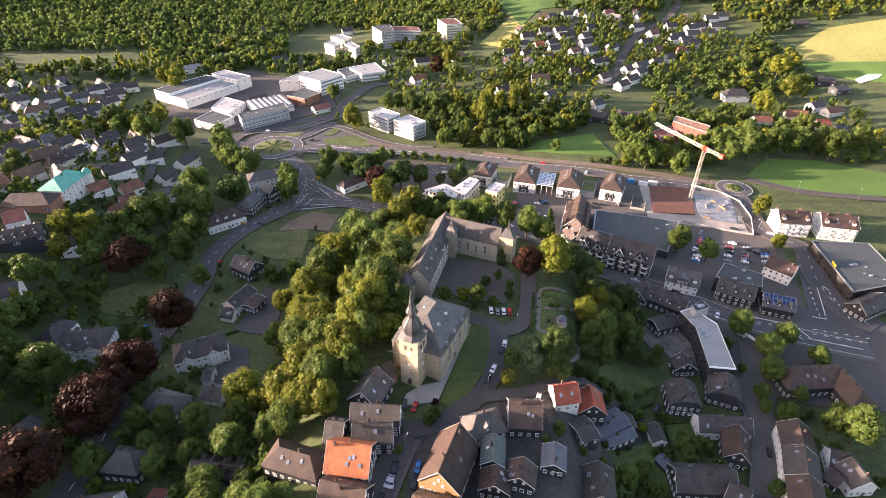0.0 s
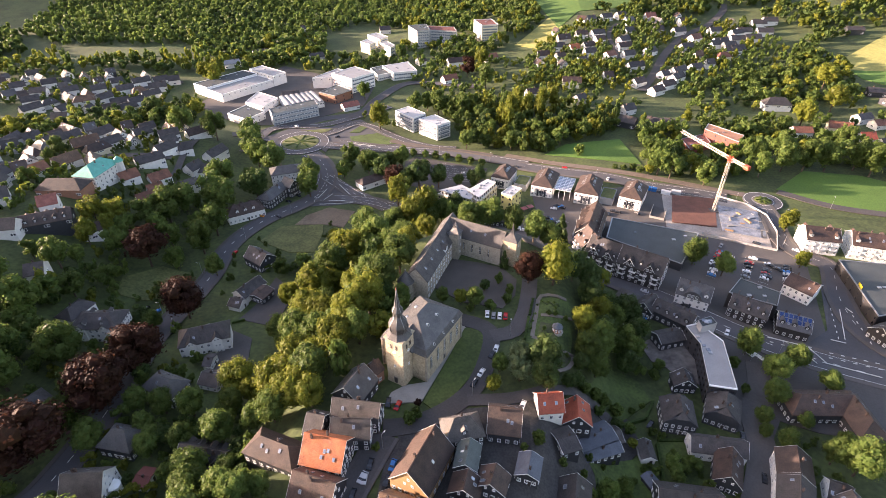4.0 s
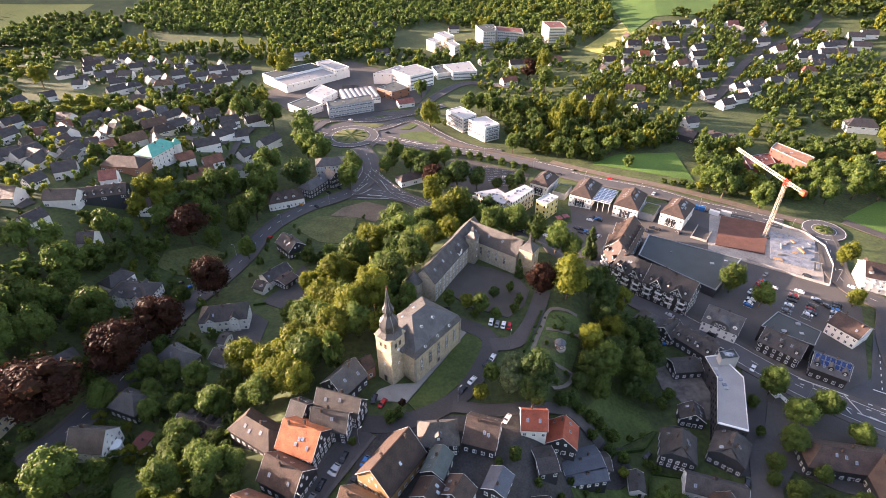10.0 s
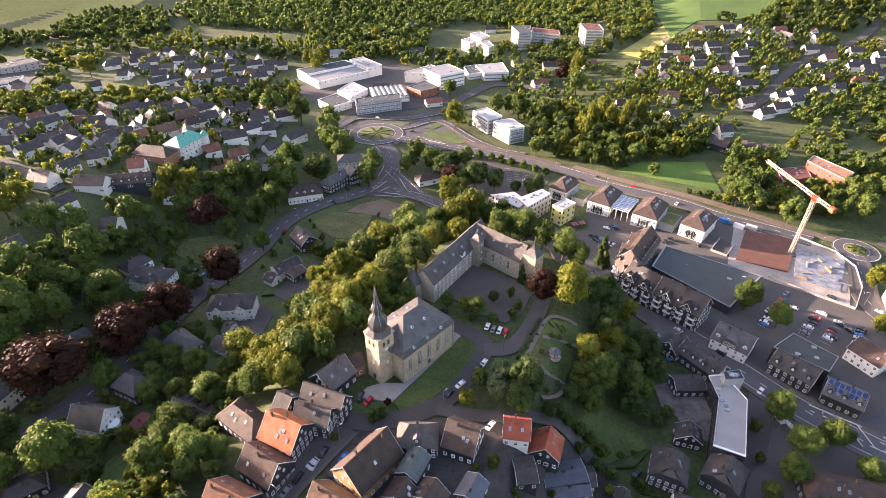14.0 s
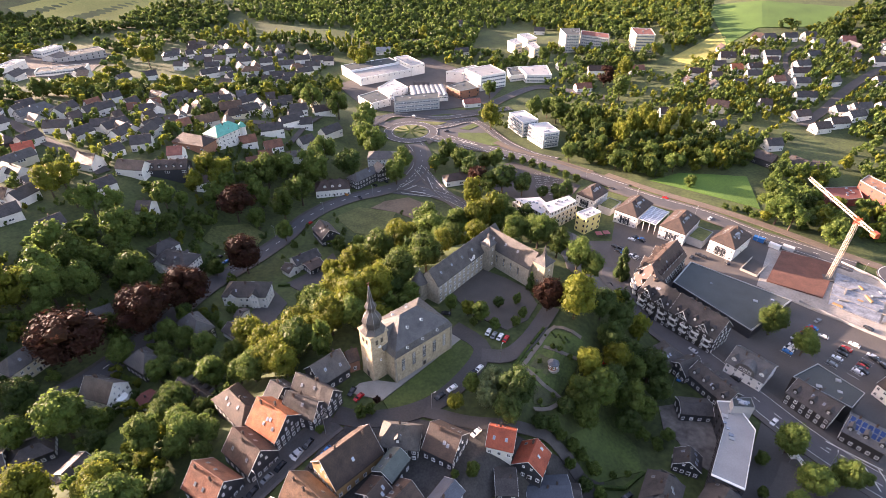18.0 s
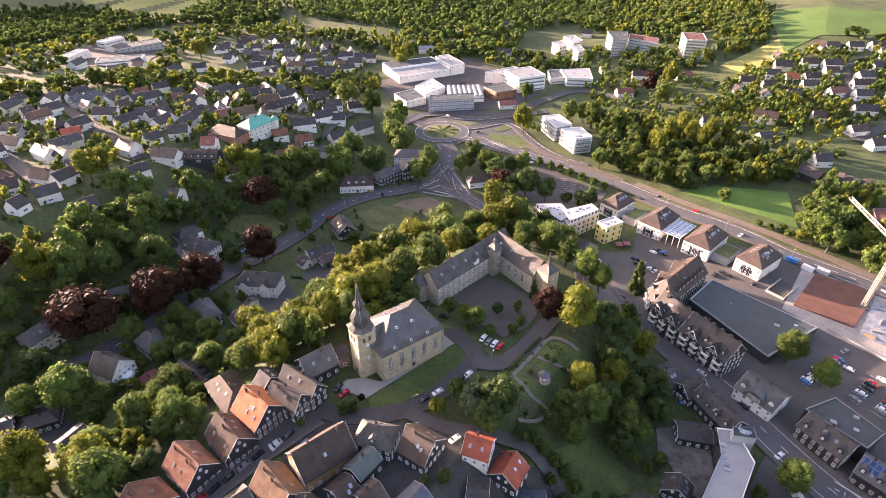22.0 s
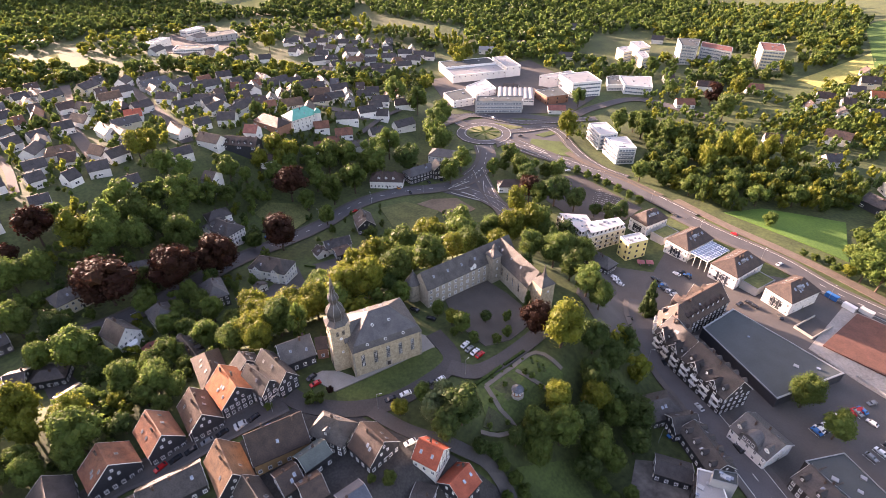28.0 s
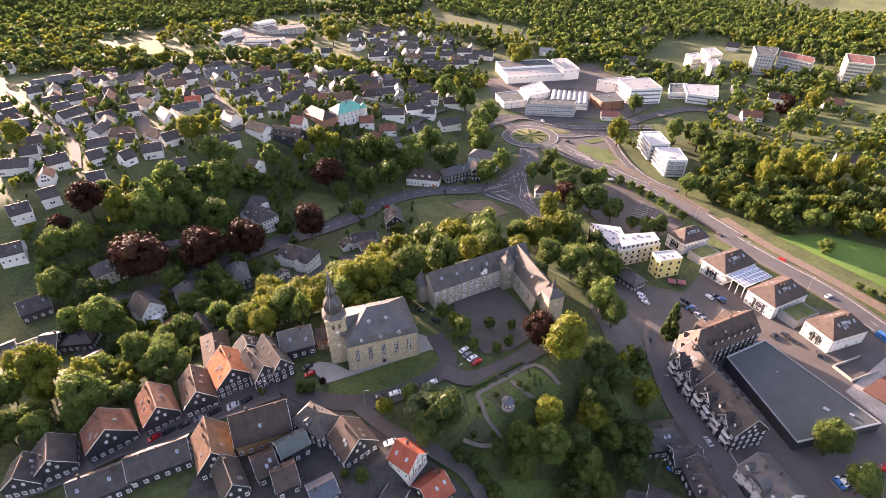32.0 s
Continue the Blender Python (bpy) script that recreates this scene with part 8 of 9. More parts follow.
def lamp(x, y, rot):
    ob = thing("street_lamp", pose(x, y, float(height(x, y)) + 0.3, 0, 0, rot), "tall grey street lamp beside the road", "street lamp", "street lamps")
    g = Geo()
    g.loft([ring(0.10, -0.4, 8), ring(0.05, 8.0, 8)])
    part("pole", g, METAL, ob)
    g = Geo()
    g.box(-0.05, 1.6, -0.05, 0.05, 7.9, 8.0)
    part("arm", g, METAL, ob)
    g = Geo()
    g.box(1.0, 1.8, -0.14, 0.14, 7.82, 7.95)
    part("lamp_head", g, WHITE, ob)


for x, y, r in ((-60, 396, 100), (-20, 391, 95), (20, 380, 70), (58, 360, 70), (95, 347, 70), (130, 332, 70), (180, 318, 60), (205, 300, 180), (190, 270, 180), (76, 232, 30), (95, 196, 60),
                (120, 188, 80), (150, 180, 80), (-110, 295, 150), (-128, 262, 180), (-138, 225, 180), (-142, 190, 180), (30, 160, 90), (16, 128, 60), (-12, 104, 60), (-20, 80, 160), (240, 318, 70), (275, 308, 80)):
    lamp(x, y, r)


# ---- trees, one by one ----
tree("g", -77.6, 36.7, 12.2, 15.7)
tree("g", -57.6, 32.8, 12.1, 15.6)
tree("y", -99.0, 41.5, 11.3, 14.6)
tree("g", -58.9, 41.1, 9.9, 12.7)
tree("d", -74.7, 29.4, 11.9, 15.3)
tree("g", -55.2, 26.4, 11.8, 15.2)
tree("g", -103.9, 29.1, 13.1, 16.8)
tree("y", -69.6, 45.8, 10.3, 13.3)
tree("b", 112.0, 367.5, 5.0, 3.6)
tree("b", 118.0, 365.5, 5.5, 4.2)
tree("b", 124.5, 366.5, 6.0, 5.0)
tree("b", 128.5, 361.0, 6.5, 5.5)
tree("y", 134.0, 358.5, 7.5, 8.0)
tree("b", 89.4, 391.5, 9.1, 9.2)
tree("g", -148.4, 63.5, 15.5, 20.0)
tree("g", -106.3, 73.3, 17.6, 22.7)
tree("g", -65.5, 77.7, 12.7, 16.4)
tree("g", -59.6, 86.7, 10.9, 14.1)
tree("y", -79.0, 47.7, 15.7, 20.3)
tree("y", -60.6, 58.9, 13.6, 17.5)
tree("y", -59.2, 71.8, 6.7, 8.6)
tree("g", -98.2, 106.2, 9.5, 12.3)
tree("g", -87.1, 110.3, 10.5, 13.6)
tree("g", -102.5, 125.2, 10.1, 13.0)
tree("d", -132.5, 74.1, 13.0, 16.8)
tree("d", -89.9, 73.0, 8.6, 11.0)
tree("g", -118.2, 62.7, 12.2, 15.8)
tree("g", -86.8, 347.6, 11.5, 14.9)
tree("b", -86.5, 360.2, 9.9, 10.0)
tree("g", -70.4, 356.7, 15.3, 19.7)
tree("d", -58.5, 348.1, 14.9, 19.2)
tree("b", -70.5, 378.3, 8.0, 8.1)
tree("b", -55.9, 370.6, 11.7, 11.8)
tree("g", -47.4, 371.6, 13.4, 17.3)
tree("y", -26.8, 279.5, 18.3, 25)
tree("g", 9.3, 238.5, 13.6, 17.5)
tree("g", -19.3, 300.7, 15.8, 20.3)
tree("g", 21.0, 240.5, 14.6, 18.7)
tree("g", 32.1, 236.6, 12.9, 16.7)
tree("d", 14.2, 223.6, 10.7, 13.7)
tree("d", -1.0, 297.9, 13.7, 17.7)
tree("g", 17.0, 285.4, 14.4, 18.5)
tree("g", 43.2, 231.3, 13.6, 17.5)
tree("g", 50.8, 228.9, 12.2, 15.8)
tree("g", -36.6, 273.3, 15.4, 19.8)
tree("g", -77.1, 97.8, 12.9, 16.6)
tree("g", -74.0, 113.0, 12.2, 15.7)
tree("g", -73.0, 89.6, 12.4, 15.9)
tree("b", 13.3, 174.6, 4.2, 4.2)
tree("g", 0.8, 178.9, 6.5, 8.4)
tree("y", 8.7, 178.6, 6.4, 8.3)
tree("d", 19.1, 188.2, 5.4, 6.9)
tree("g", 38.5, 110.8, 5.0, 6.4)
tree("b", 33.6, 107.6, 3.3, 3.3)
tree("y", 23.6, 131.3, 6.4, 8.3)
tree("b", 64.9, 138.1, 4.9, 4.9)
tree("b", 46.9, 107.6, 3.4, 3.4)
tree("d", 71.2, 133.8, 5.8, 7.5)
tree("d", 60.2, 204.2, 12.7, 16.3)
tree("d", 68.4, 205.9, 12.8, 16.5)
tree("d", 66.6, 193.1, 12.3, 15.8)
tree("d", 74.3, 194.0, 11.3, 14.6)
tree("y", 70.9, 187.4, 11.6, 15.0)
tree("y", 61.3, 173.4, 11.1, 14.3)
tree("g", 61.3, 159.7, 12.0, 15.5)
tree("g", 68.1, 166.9, 14.1, 18.2)
tree("g", 65.8, 155.3, 11.0, 14.1)
tree("d", 71.6, 175.7, 12.6, 16.3)
tree("g", 78.7, 189.8, 11.2, 14.4)
tree("g", 79.5, 173.0, 14.4, 18.5)
tree("d", 80.4, 165.2, 10.3, 13.3)
tree("d", 58.1, 152.2, 7.3, 9.4)
tree("d", 89.4, 185.8, 10.9, 14.0)
tree("g", 85.8, 173.8, 9.6, 12.4)
tree("l", 32.9, 143.0, 9.9, 12.8)
tree("d", 42.1, 142.0, 13.5, 17.4)
tree("b", 59.2, 143.4, 5.3, 5.4)
tree("b", 63.5, 144.0, 5.4, 5.4)
tree("b", 68.1, 144.2, 5.4, 5.4)
tree("b", 72.9, 142.1, 6.2, 6.2)
tree("b", 86.5, 164.6, 6.5, 6.6)
tree("b", 92.0, 162.9, 5.5, 5.6)
tree("d", 55.8, 143.0, 6.2, 8.0)
tree("d", 51.8, 139.7, 6.1, 7.9)
tree("b", 46.9, 174.9, 2.6, 2.6)
tree("b", 49.6, 175.3, 2.6, 2.6)
tree("b", 54.2, 174.7, 2.6, 2.6)
tree("b", 44.6, 156.0, 2.2, 2.3)
tree("b", 49.5, 148.7, 2.4, 2.4)
tree("b", 52.7, 154.6, 2.2, 2.2)
tree("b", 44.2, 165.1, 2.3, 2.3)
tree("y", -66.4, 205.5, 20, 25)
tree("g", -62.9, 225.4, 20, 25)
tree("y", -57.7, 241.2, 20, 25)
tree("g", -51.8, 261.2, 20, 25)
tree("g", -26.3, 182.9, 16.1, 20.7)
tree("y", -29.5, 168.7, 16.6, 21.4)
tree("g", -21.2, 199.0, 16.7, 21.5)
tree("y", -35.2, 158.5, 16.3, 21.0)
tree("c", -46.5, 332.0, 17.8, 19.9)
tree("d", -30.0, 337.3, 18.5, 23.8)
tree("d", -16.0, 338.8, 14.8, 19.1)
tree("g", -38.1, 329.7, 14.1, 18.1)
tree("d", -2.0, 340.2, 8.6, 11.1)
tree("b", -41.2, 390.7, 6.8, 6.8)
tree("b", -31.6, 388.6, 6.7, 6.7)
tree("b", -22.7, 386.7, 7.0, 7.0)
tree("b", -14.0, 384.6, 6.5, 6.6)
tree("b", -4.1, 381.1, 6.8, 6.8)
tree("b", 5.2, 378.2, 6.3, 6.3)
tree("b", 13.8, 374.2, 6.5, 6.6)
tree("g", -103.8, 317.7, 16.6, 21.4)
tree("g", -109.8, 338.2, 15.5, 19.9)
tree("g", -141.8, 351.6, 20, 25)
tree("g", -167.4, 376.0, 19.5, 25)
tree("g", -165.4, 318.1, 20, 25)
tree("d", -138.1, 309.4, 20, 25)
tree("g", -152.5, 291.4, 20, 25)
tree("b", -192.6, 256.4, 5.4, 5.5)
tree("c", -139.3, 100.2, 30, 26)
tree("c", -126.7, 126.9, 24.5, 25)
tree("c", -126.6, 149.3, 22, 23)
tree("c", -127.1, 188.8, 21.1, 23.6)
tree("g", -90.8, 124.8, 11.7, 15.0)
tree("g", -113.3, 125.7, 9.8, 12.7)
tree("d", -120.4, 141.1, 8.2, 10.5)
tree("g", -120.0, 107.5, 11.3, 14.6)
tree("g", -104.8, 115.8, 8.4, 10.8)
tree("g", -138.9, 120.5, 7.8, 10.0)
tree("g", -176.2, 117.4, 18.9, 24.3)
tree("g", -170.4, 128.8, 17.3, 22.3)
tree("g", -186.4, 137.4, 20, 25)
tree("g", -178.9, 144.7, 14.7, 19.0)
tree("g", -159.1, 147.5, 18.3, 23.6)
tree("g", -201.2, 139.1, 18.1, 23.3)
tree("y", -40.2, 307.2, 15.4, 24.1)
tree("y", -21.0, 291.9, 16.2, 25)
tree("g", -9.8, 291.4, 13.0, 17.4)
tree("g", -43.2, 253.6, 20, 25)
tree("y", -71.4, 260.5, 8.7, 11.2)
tree("y", -59.1, 213.8, 12.5, 16.1)
tree("g", -71.0, 216.5, 13.4, 17.3)
tree("g", -58.0, 196.3, 13.2, 16.9)
tree("y", -79.0, 202.1, 11.6, 16.9)
tree("y", -63.4, 185.3, 19.0, 23.4)
tree("g", -62.4, 165.6, 17.7, 22.9)
tree("d", -24.2, 176.0, 10.1, 13.1)
tree("g", -16.6, 174.9, 8.9, 11.5)
tree("k", 27.8, 206.5, 5.3, 10.1)
tree("c", 38.9, 195.4, 13.4, 16.5)
tree("y", 50.3, 195.9, 16.5, 22.1)
tree("g", 7.3, 284.3, 14.9, 19.2)
tree("g", -2.9, 286.6, 11.2, 17.5)
tree("g", 14.9, 177.5, 8.2, 10.5)
tree("b", 21.7, 175.8, 5.4, 5.4)
tree("b", 25.4, 194.7, 4.0, 6.3)
tree("b", 30.2, 187.8, 5.0, 5.1)
tree("b", 29.2, 181.4, 4.9, 5.0)
tree("b", -93.5, 229.2, 10.5, 10.6)
tree("b", -82.3, 233.5, 11.2, 11.3)
tree("g", -75.5, 175.6, 11.3, 14.6)
tree("d", 9.0, 337.3, 12.4, 16.0)
tree("d", 12.9, 346.4, 10.8, 14.0)
tree("g", -14.9, 282.5, 9.6, 16.1)
tree("g", -200.0, 204.3, 13.3, 19.3)
tree("g", -195.4, 212.4, 9.1, 11.7)
tree("y", -204.9, 243.8, 14.6, 18.8)
tree("y", -197.9, 251.3, 13.3, 17.1)
tree("y", -195.3, 240.1, 11.3, 14.6)
tree("g", -185.6, 258.0, 15.1, 19.5)
tree("g", -177.0, 267.9, 20, 25)
tree("g", -173.5, 282.0, 17.7, 22.7)
tree("c", -168.0, 226.9, 23.2, 25)
tree("g", -166.2, 247.3, 13.1, 16.9)
tree("g", -146.4, 245.1, 17.6, 22.7)
tree("g", -146.8, 264.5, 18.4, 23.7)
tree("g", -153.2, 228.4, 12.5, 16.0)
tree("c", -136.6, 134.9, 16.1, 18.1)
tree("g", -189.7, 166.1, 19.7, 25)
tree("g", -218.3, 173.0, 14.9, 19.1)
tree("g", -228.5, 170.8, 9.5, 12.2)
tree("g", -210.2, 178.3, 15.1, 19.4)
tree("y", -250.0, 180.4, 14.1, 18.1)
tree("g", -129.1, 224.3, 11.4, 14.6)
tree("g", -178.9, 154.9, 12.8, 16.4)
tree("g", -212.3, 204.2, 8.9, 11.5)
tree("g", -184.8, 227.7, 14.1, 18.1)
tree("g", -187.8, 243.2, 13.0, 16.8)
tree("g", -175.4, 252.9, 13.3, 17.1)
tree("g", -98.5, 111.2, 8.2, 10.5)
tree("y", -77.4, 138.3, 14.2, 18.3)
tree("y", -56.7, 130.8, 17.2, 22.2)
tree("g", -53.7, 116.3, 12.3, 15.9)
tree("g", -75.4, 126.5, 10.5, 13.5)
tree("y", -73.0, 74.6, 5.0, 6.4)
tree("g", -126.9, 72.9, 8.2, 10.6)
tree("g", -52.0, 78.5, 8.8, 11.3)
tree("g", -169.6, 107.2, 11.9, 15.3)
tree("g", -47.2, 87.9, 7.5, 9.6)
tree("g", -43.9, 80.7, 7.2, 9.3)
tree("g", 25.7, 140.8, 7.0, 9.1)
tree("l", 33.1, 137.0, 8.6, 12.6)
tree("c", -2.8, 122.3, 2.9, 3.3)
tree("b", -4.9, 114.9, 5.3, 5.3)
tree("b", -2.4, 117.8, 4.5, 4.5)
tree("d", 41.7, 134.7, 10.7, 13.7)
tree("b", -14.2, 104.0, 3.4, 3.4)
tree("d", 84.8, 194.7, 14.5, 18.7)
tree("g", 135.9, 180.2, 13.1, 14.6)
tree("g", 141.8, 166.2, 12.3, 13.8)
tree("g", 152.6, 173.2, 11.5, 12.9)
tree("g", 136.1, 152.7, 11.7, 13.1)
tree("g", 128.6, 143.1, 7.5, 8.4)
tree("g", 127.1, 170.6, 5.4, 7.0)
tree("g", 127.1, 157.2, 4.2, 5.5)
tree("g", 162.1, 162.1, 10.0, 10.1)
tree("k", 62.4, 265.5, 10.6, 20.3)
tree("g", 132.6, 247.3, 13.9, 17.8)
tree("g", 145.1, 238.3, 11.5, 14.9)
tree("y", 197.8, 286.3, 12.0, 15.5)
tree("y", 190.2, 249.6, 8.5, 10.9)
tree("g", 147.6, 353.3, 14.8, 19.1)
tree("g", 168.0, 343.3, 14.2, 18.3)
tree("g", 152.7, 132.0, 7.9, 10.2)
tree("g", 146.0, 126.4, 10.6, 13.6)
tree("g", 151.8, 122.2, 14.1, 18.2)
tree("g", 126.7, 136.4, 5.6, 7.2)
tree("g", 132.3, 132.0, 7.9, 10.2)
tree("g", 113.2, 101.8, 6.1, 7.9)
tree("g", 63.0, 105.1, 7.9, 10.2)
tree("g", 70.0, 109.4, 6.4, 8.2)
tree("b", 76.7, 135.0, 5.1, 5.1)
tree("b", 89.4, 121.0, 6.7, 6.7)
tree("b", 95.2, 119.4, 7.6, 7.6)
tree("b", 89.7, 116.7, 6.6, 6.6)
tree("g", -50.2, 56.4, 15.9, 20.5)
tree("g", -53.4, 83.9, 11.2, 14.5)
tree("g", -97.9, 79.2, 9.7, 12.5)
tree("c", -201.5, 94.1, 20.1, 22.5)
tree("y", -187.0, 107.1, 18.9, 24.4)
tree("g", -186.6, 121.0, 20, 25)
tree("c", -194.4, 76.5, 12.9, 14.4)
tree("g", -178.9, 72.5, 16.1, 20.7)
tree("g", -176.6, 84.5, 15.3, 19.7)
tree("g", -210.7, 106.5, 11.2, 14.5)
tree("y", 284.6, 461.4, 20, 25)
tree("y", 327.8, 499.6, 20, 25)
tree("g", 135.4, 368.4, 19.2, 24.7)
tree("g", 140.3, 358.2, 16.9, 21.8)
tree("g", 170.3, 350.9, 13.0, 16.8)
tree("g", 211.9, 380.6, 17.7, 22.8)
tree("g", 236.1, 390.2, 18.1, 23.3)
tree("g", 247.0, 372.9, 19.4, 24.9)
tree("g", 262.8, 374.5, 20, 25)
tree("g", 284.5, 377.5, 19.5, 25)
tree("g", 290.7, 368.3, 19.2, 24.7)
tree("g", 314.6, 376.2, 19.5, 25)
tree("y", 347.1, 557.2, 20, 25)
tree("g", 231.2, 371.4, 17.4, 22.4)
tree("g", 211.6, 360.9, 15.2, 19.5)
tree("g", 298.3, 417.2, 14.9, 19.1)
tree("g", 354.4, 441.6, 11.1, 14.3)
tree("y", -491.6, 440.7, 20, 25)
tree("y", -279.7, 557.9, 14.9, 25)
tree("y", -282.0, 569.8, 15.1, 25)
tree("y", -199.4, 226.8, 12.8, 16.4)
tree("g", -261.2, 269.1, 10.5, 13.5)
tree("g", -281.4, 311.1, 9.1, 11.8)
tree("g", -287.3, 327.5, 11.7, 15.1)
tree("g", -296.9, 463.7, 14.0, 18.0)
tree("g", -232.1, 396.2, 20, 25)
tree("g", -204.8, 395.8, 20, 25)
tree("g", -174.5, 394.2, 20, 25)
tree("g", -156.6, 360.4, 18.8, 24.2)
tree("g", -148.0, 323.6, 13.8, 17.8)
tree("g", -163.0, 297.9, 19.3, 24.9)
tree("y", -318.9, 80.9, 15.6, 20.1)
tree("g", -345.2, 146.5, 10.0, 12.9)
tree("y", -246.8, 170.5, 15.9, 20.4)
tree("g", -353.3, 190.7, 8.6, 11.1)
tree("g", -274.8, 196.0, 7.7, 10.0)
tree("g", -287.7, 196.2, 6.9, 8.9)
tree("g", -321.5, 189.4, 8.2, 10.6)
tree("g", -428.0, 283.2, 15.7, 20.2)
tree("y", -77.9, 443.9, 20, 25)
tree("g", -86.4, 368.0, 15.0, 19.4)
tree("g", -108.0, 521.0, 14.4, 18.5)
tree("g", -29.7, 483.2, 20, 25)
tree("g", 0.6, 407.3, 13.3, 17.2)
tree("g", -7.4, 478.4, 20, 25)
tree("c", -8.1, 594.9, 19.3, 21.7)
tree("y", 7.3, 624.7, 17.1, 22.0)
tree("g", 13.0, 560.4, 20, 25)
tree("g", -92.6, 659.7, 14.0, 18.1)
tree("g", -49.5, 600.7, 12.8, 16.5)
tree("y", -293.2, 559.6, 14.9, 25)
tree("y", -277.1, 549.5, 17.5, 25)
tree("g", -41.0, 494.1, 14.6, 18.8)
tree("g", -51.6, 486.0, 16.9, 21.7)
tree("y", -55.2, 180.5, 16.4, 20.3)
tree("y", -44.9, 200.8, 12.5, 16.1)
tree("g", -70.6, 167.9, 8.6, 11.0)
tree("y", -45.6, 142.8, 10.8, 14.0)
tree("y", -68.5, 133.5, 11.3, 14.5)
tree("y", -47.9, 122.2, 14.7, 18.1)
tree("g", -60.9, 115.2, 8.9, 11.5)
tree("g", -60.6, 147.8, 8.4, 10.8)
tree("g", -43.1, 153.4, 10.3, 13.3)
tree("g", -70.1, 151.7, 7.5, 9.7)
tree("g", -36.7, 200.0, 13.4, 17.3)
tree("b", 38.8, 165.3, 1.2, 1.2)
tree("b", 39.8, 169.7, 1.2, 1.2)
tree("b", 41.0, 174.4, 1.2, 1.2)
tree("b", 42.3, 180.3, 1.2, 1.2)
tree("b", 50.2, 179.8, 1.8, 1.2)
tree("b", 50.8, 169.2, 1.3, 0.9)
tree("b", 44.7, 159.6, 1.1, 0.8)
tree("b", 49.6, 157.3, 1.1, 0.7)
for i in range(9):
    tree("l" if i % 3 else "b", 44.5 + 0.9 * i, 183.0 - 0.9 * (i % 3), 1.3, 0.9)
for x, y, w, h in ((37, 467, 13, 26), (34, 443, 12, 24), (44, 488, 13, 25), (66, 484, 12, 25), (77, 490, 11, 24), (62, 464, 12, 23), (52, 474, 11, 24), (28, 456, 10, 21)):
    tree("y", x, y, w, h)
for x, y, w, h in ((36.6, 404.5, 15, 16), (-11, 457, 9, 14), (9.6, 466, 13, 17), (76.5, 412, 14, 15), (95, 424, 14, 16), (58, 421, 13, 17), (20, 430, 12, 16)):
    tree("g", x, y, w, h)
for k, x, y, w, h in (("y", 76.6, 128.7, 4.2, 4.6), ("b", 67.5, 119.9, 3.6, 3.2), ("b", 63.5, 116.0, 2.6, 2.4), ("b", 91.3, 127.0, 2.4, 2.0), ("b", 94.0, 123.5, 3.0, 2.6), ("b", 88.0, 120.5, 2.2, 2.0),
                      ("b", 98.0, 117.5, 2.6, 2.2), ("g", 143.7, 142.3, 6.5, 7.5), ("b", 57.7, 116.1, 3.4, 3.2), ("b", 54.8, 108.5, 3.6, 3.4), ("b", 79.8, 144.7, 3.2, 3.0), ("b", 84.5, 147.4, 3.0, 2.6),
                      ("g", 95.6, 168.4, 5.5, 5.5), ("b", 74.0, 114.0, 3.4, 3.0), ("g", 70.5, 105.5, 5.0, 6.0), ("b", 64.0, 104.0, 3.0, 2.6), ("b", 78.5, 119.0, 2.8, 2.4), ("g", 160.8, 178.0, 5.0, 5.5)):
    tree(k, x, y, w, h)


for k, x, y, w, h in (("y", -52.5, 143, 16, 20), ("g", -44, 131, 15, 19), ("y", -40.5, 120, 12, 15), ("g", -50, 158, 15, 20), ("y", -38, 146, 14, 19), ("g", -30, 151, 12, 17), ("g", -24, 232, 13, 16),
                      ("y", -20, 215, 11, 15), ("g", -33, 242, 14, 19), ("y", -14, 246, 12, 16), ("g", -52.0, 41.5, 11, 13), ("g", -46.5, 52, 10, 12), ("y", -63, 55, 11, 13), ("g", -70, 64, 10, 11), ("d", -47, 68, 8, 9), ("g", -185, 190, 14, 15), ("g", -176, 204, 12, 14), ("g", -186, 160, 14, 16), ("d", -178, 145, 13, 14), ("g", -165, 150, 12, 13), ("g", -150, 205, 9, 10), ("g", -141, 117, 11, 12), ("g", -142, 140, 13, 14), ("d", -138, 160, 12, 13), ("g", -139, 178, 10, 11),
                      ("g", -118, 84, 8, 9), ("g", -120, 140, 8, 9), ("d", -96, 112, 9, 9), ("g", -84, 113, 8, 8), ("g", -87, 98, 7, 8), ("g", -100, 84, 7, 7), ("d", -70, 92, 9, 10), ("g", -64, 98, 8, 10)):
    tree(k, x, y, w, h)


# ---- stacks on the building site ----
def stack(x, y, rot, lx, ly, n, material, label):
    """Layers of boards or steel on bearers."""
    ob = thing("material_stack", pose(x, y, float(height(x, y)) + 1.0, 0, 0, rot), label, "building material", "stacks on the building site")
    for i in range(n):
        g = Geo()
        o = 0.12 * ((i * 7) % 3 - 1)
        g.box(-lx / 2 + o, lx / 2 + o, -ly / 2, ly / 2, 0.18 * i, 0.18 * i + 0.14)
        part("layer", g, material, ob)


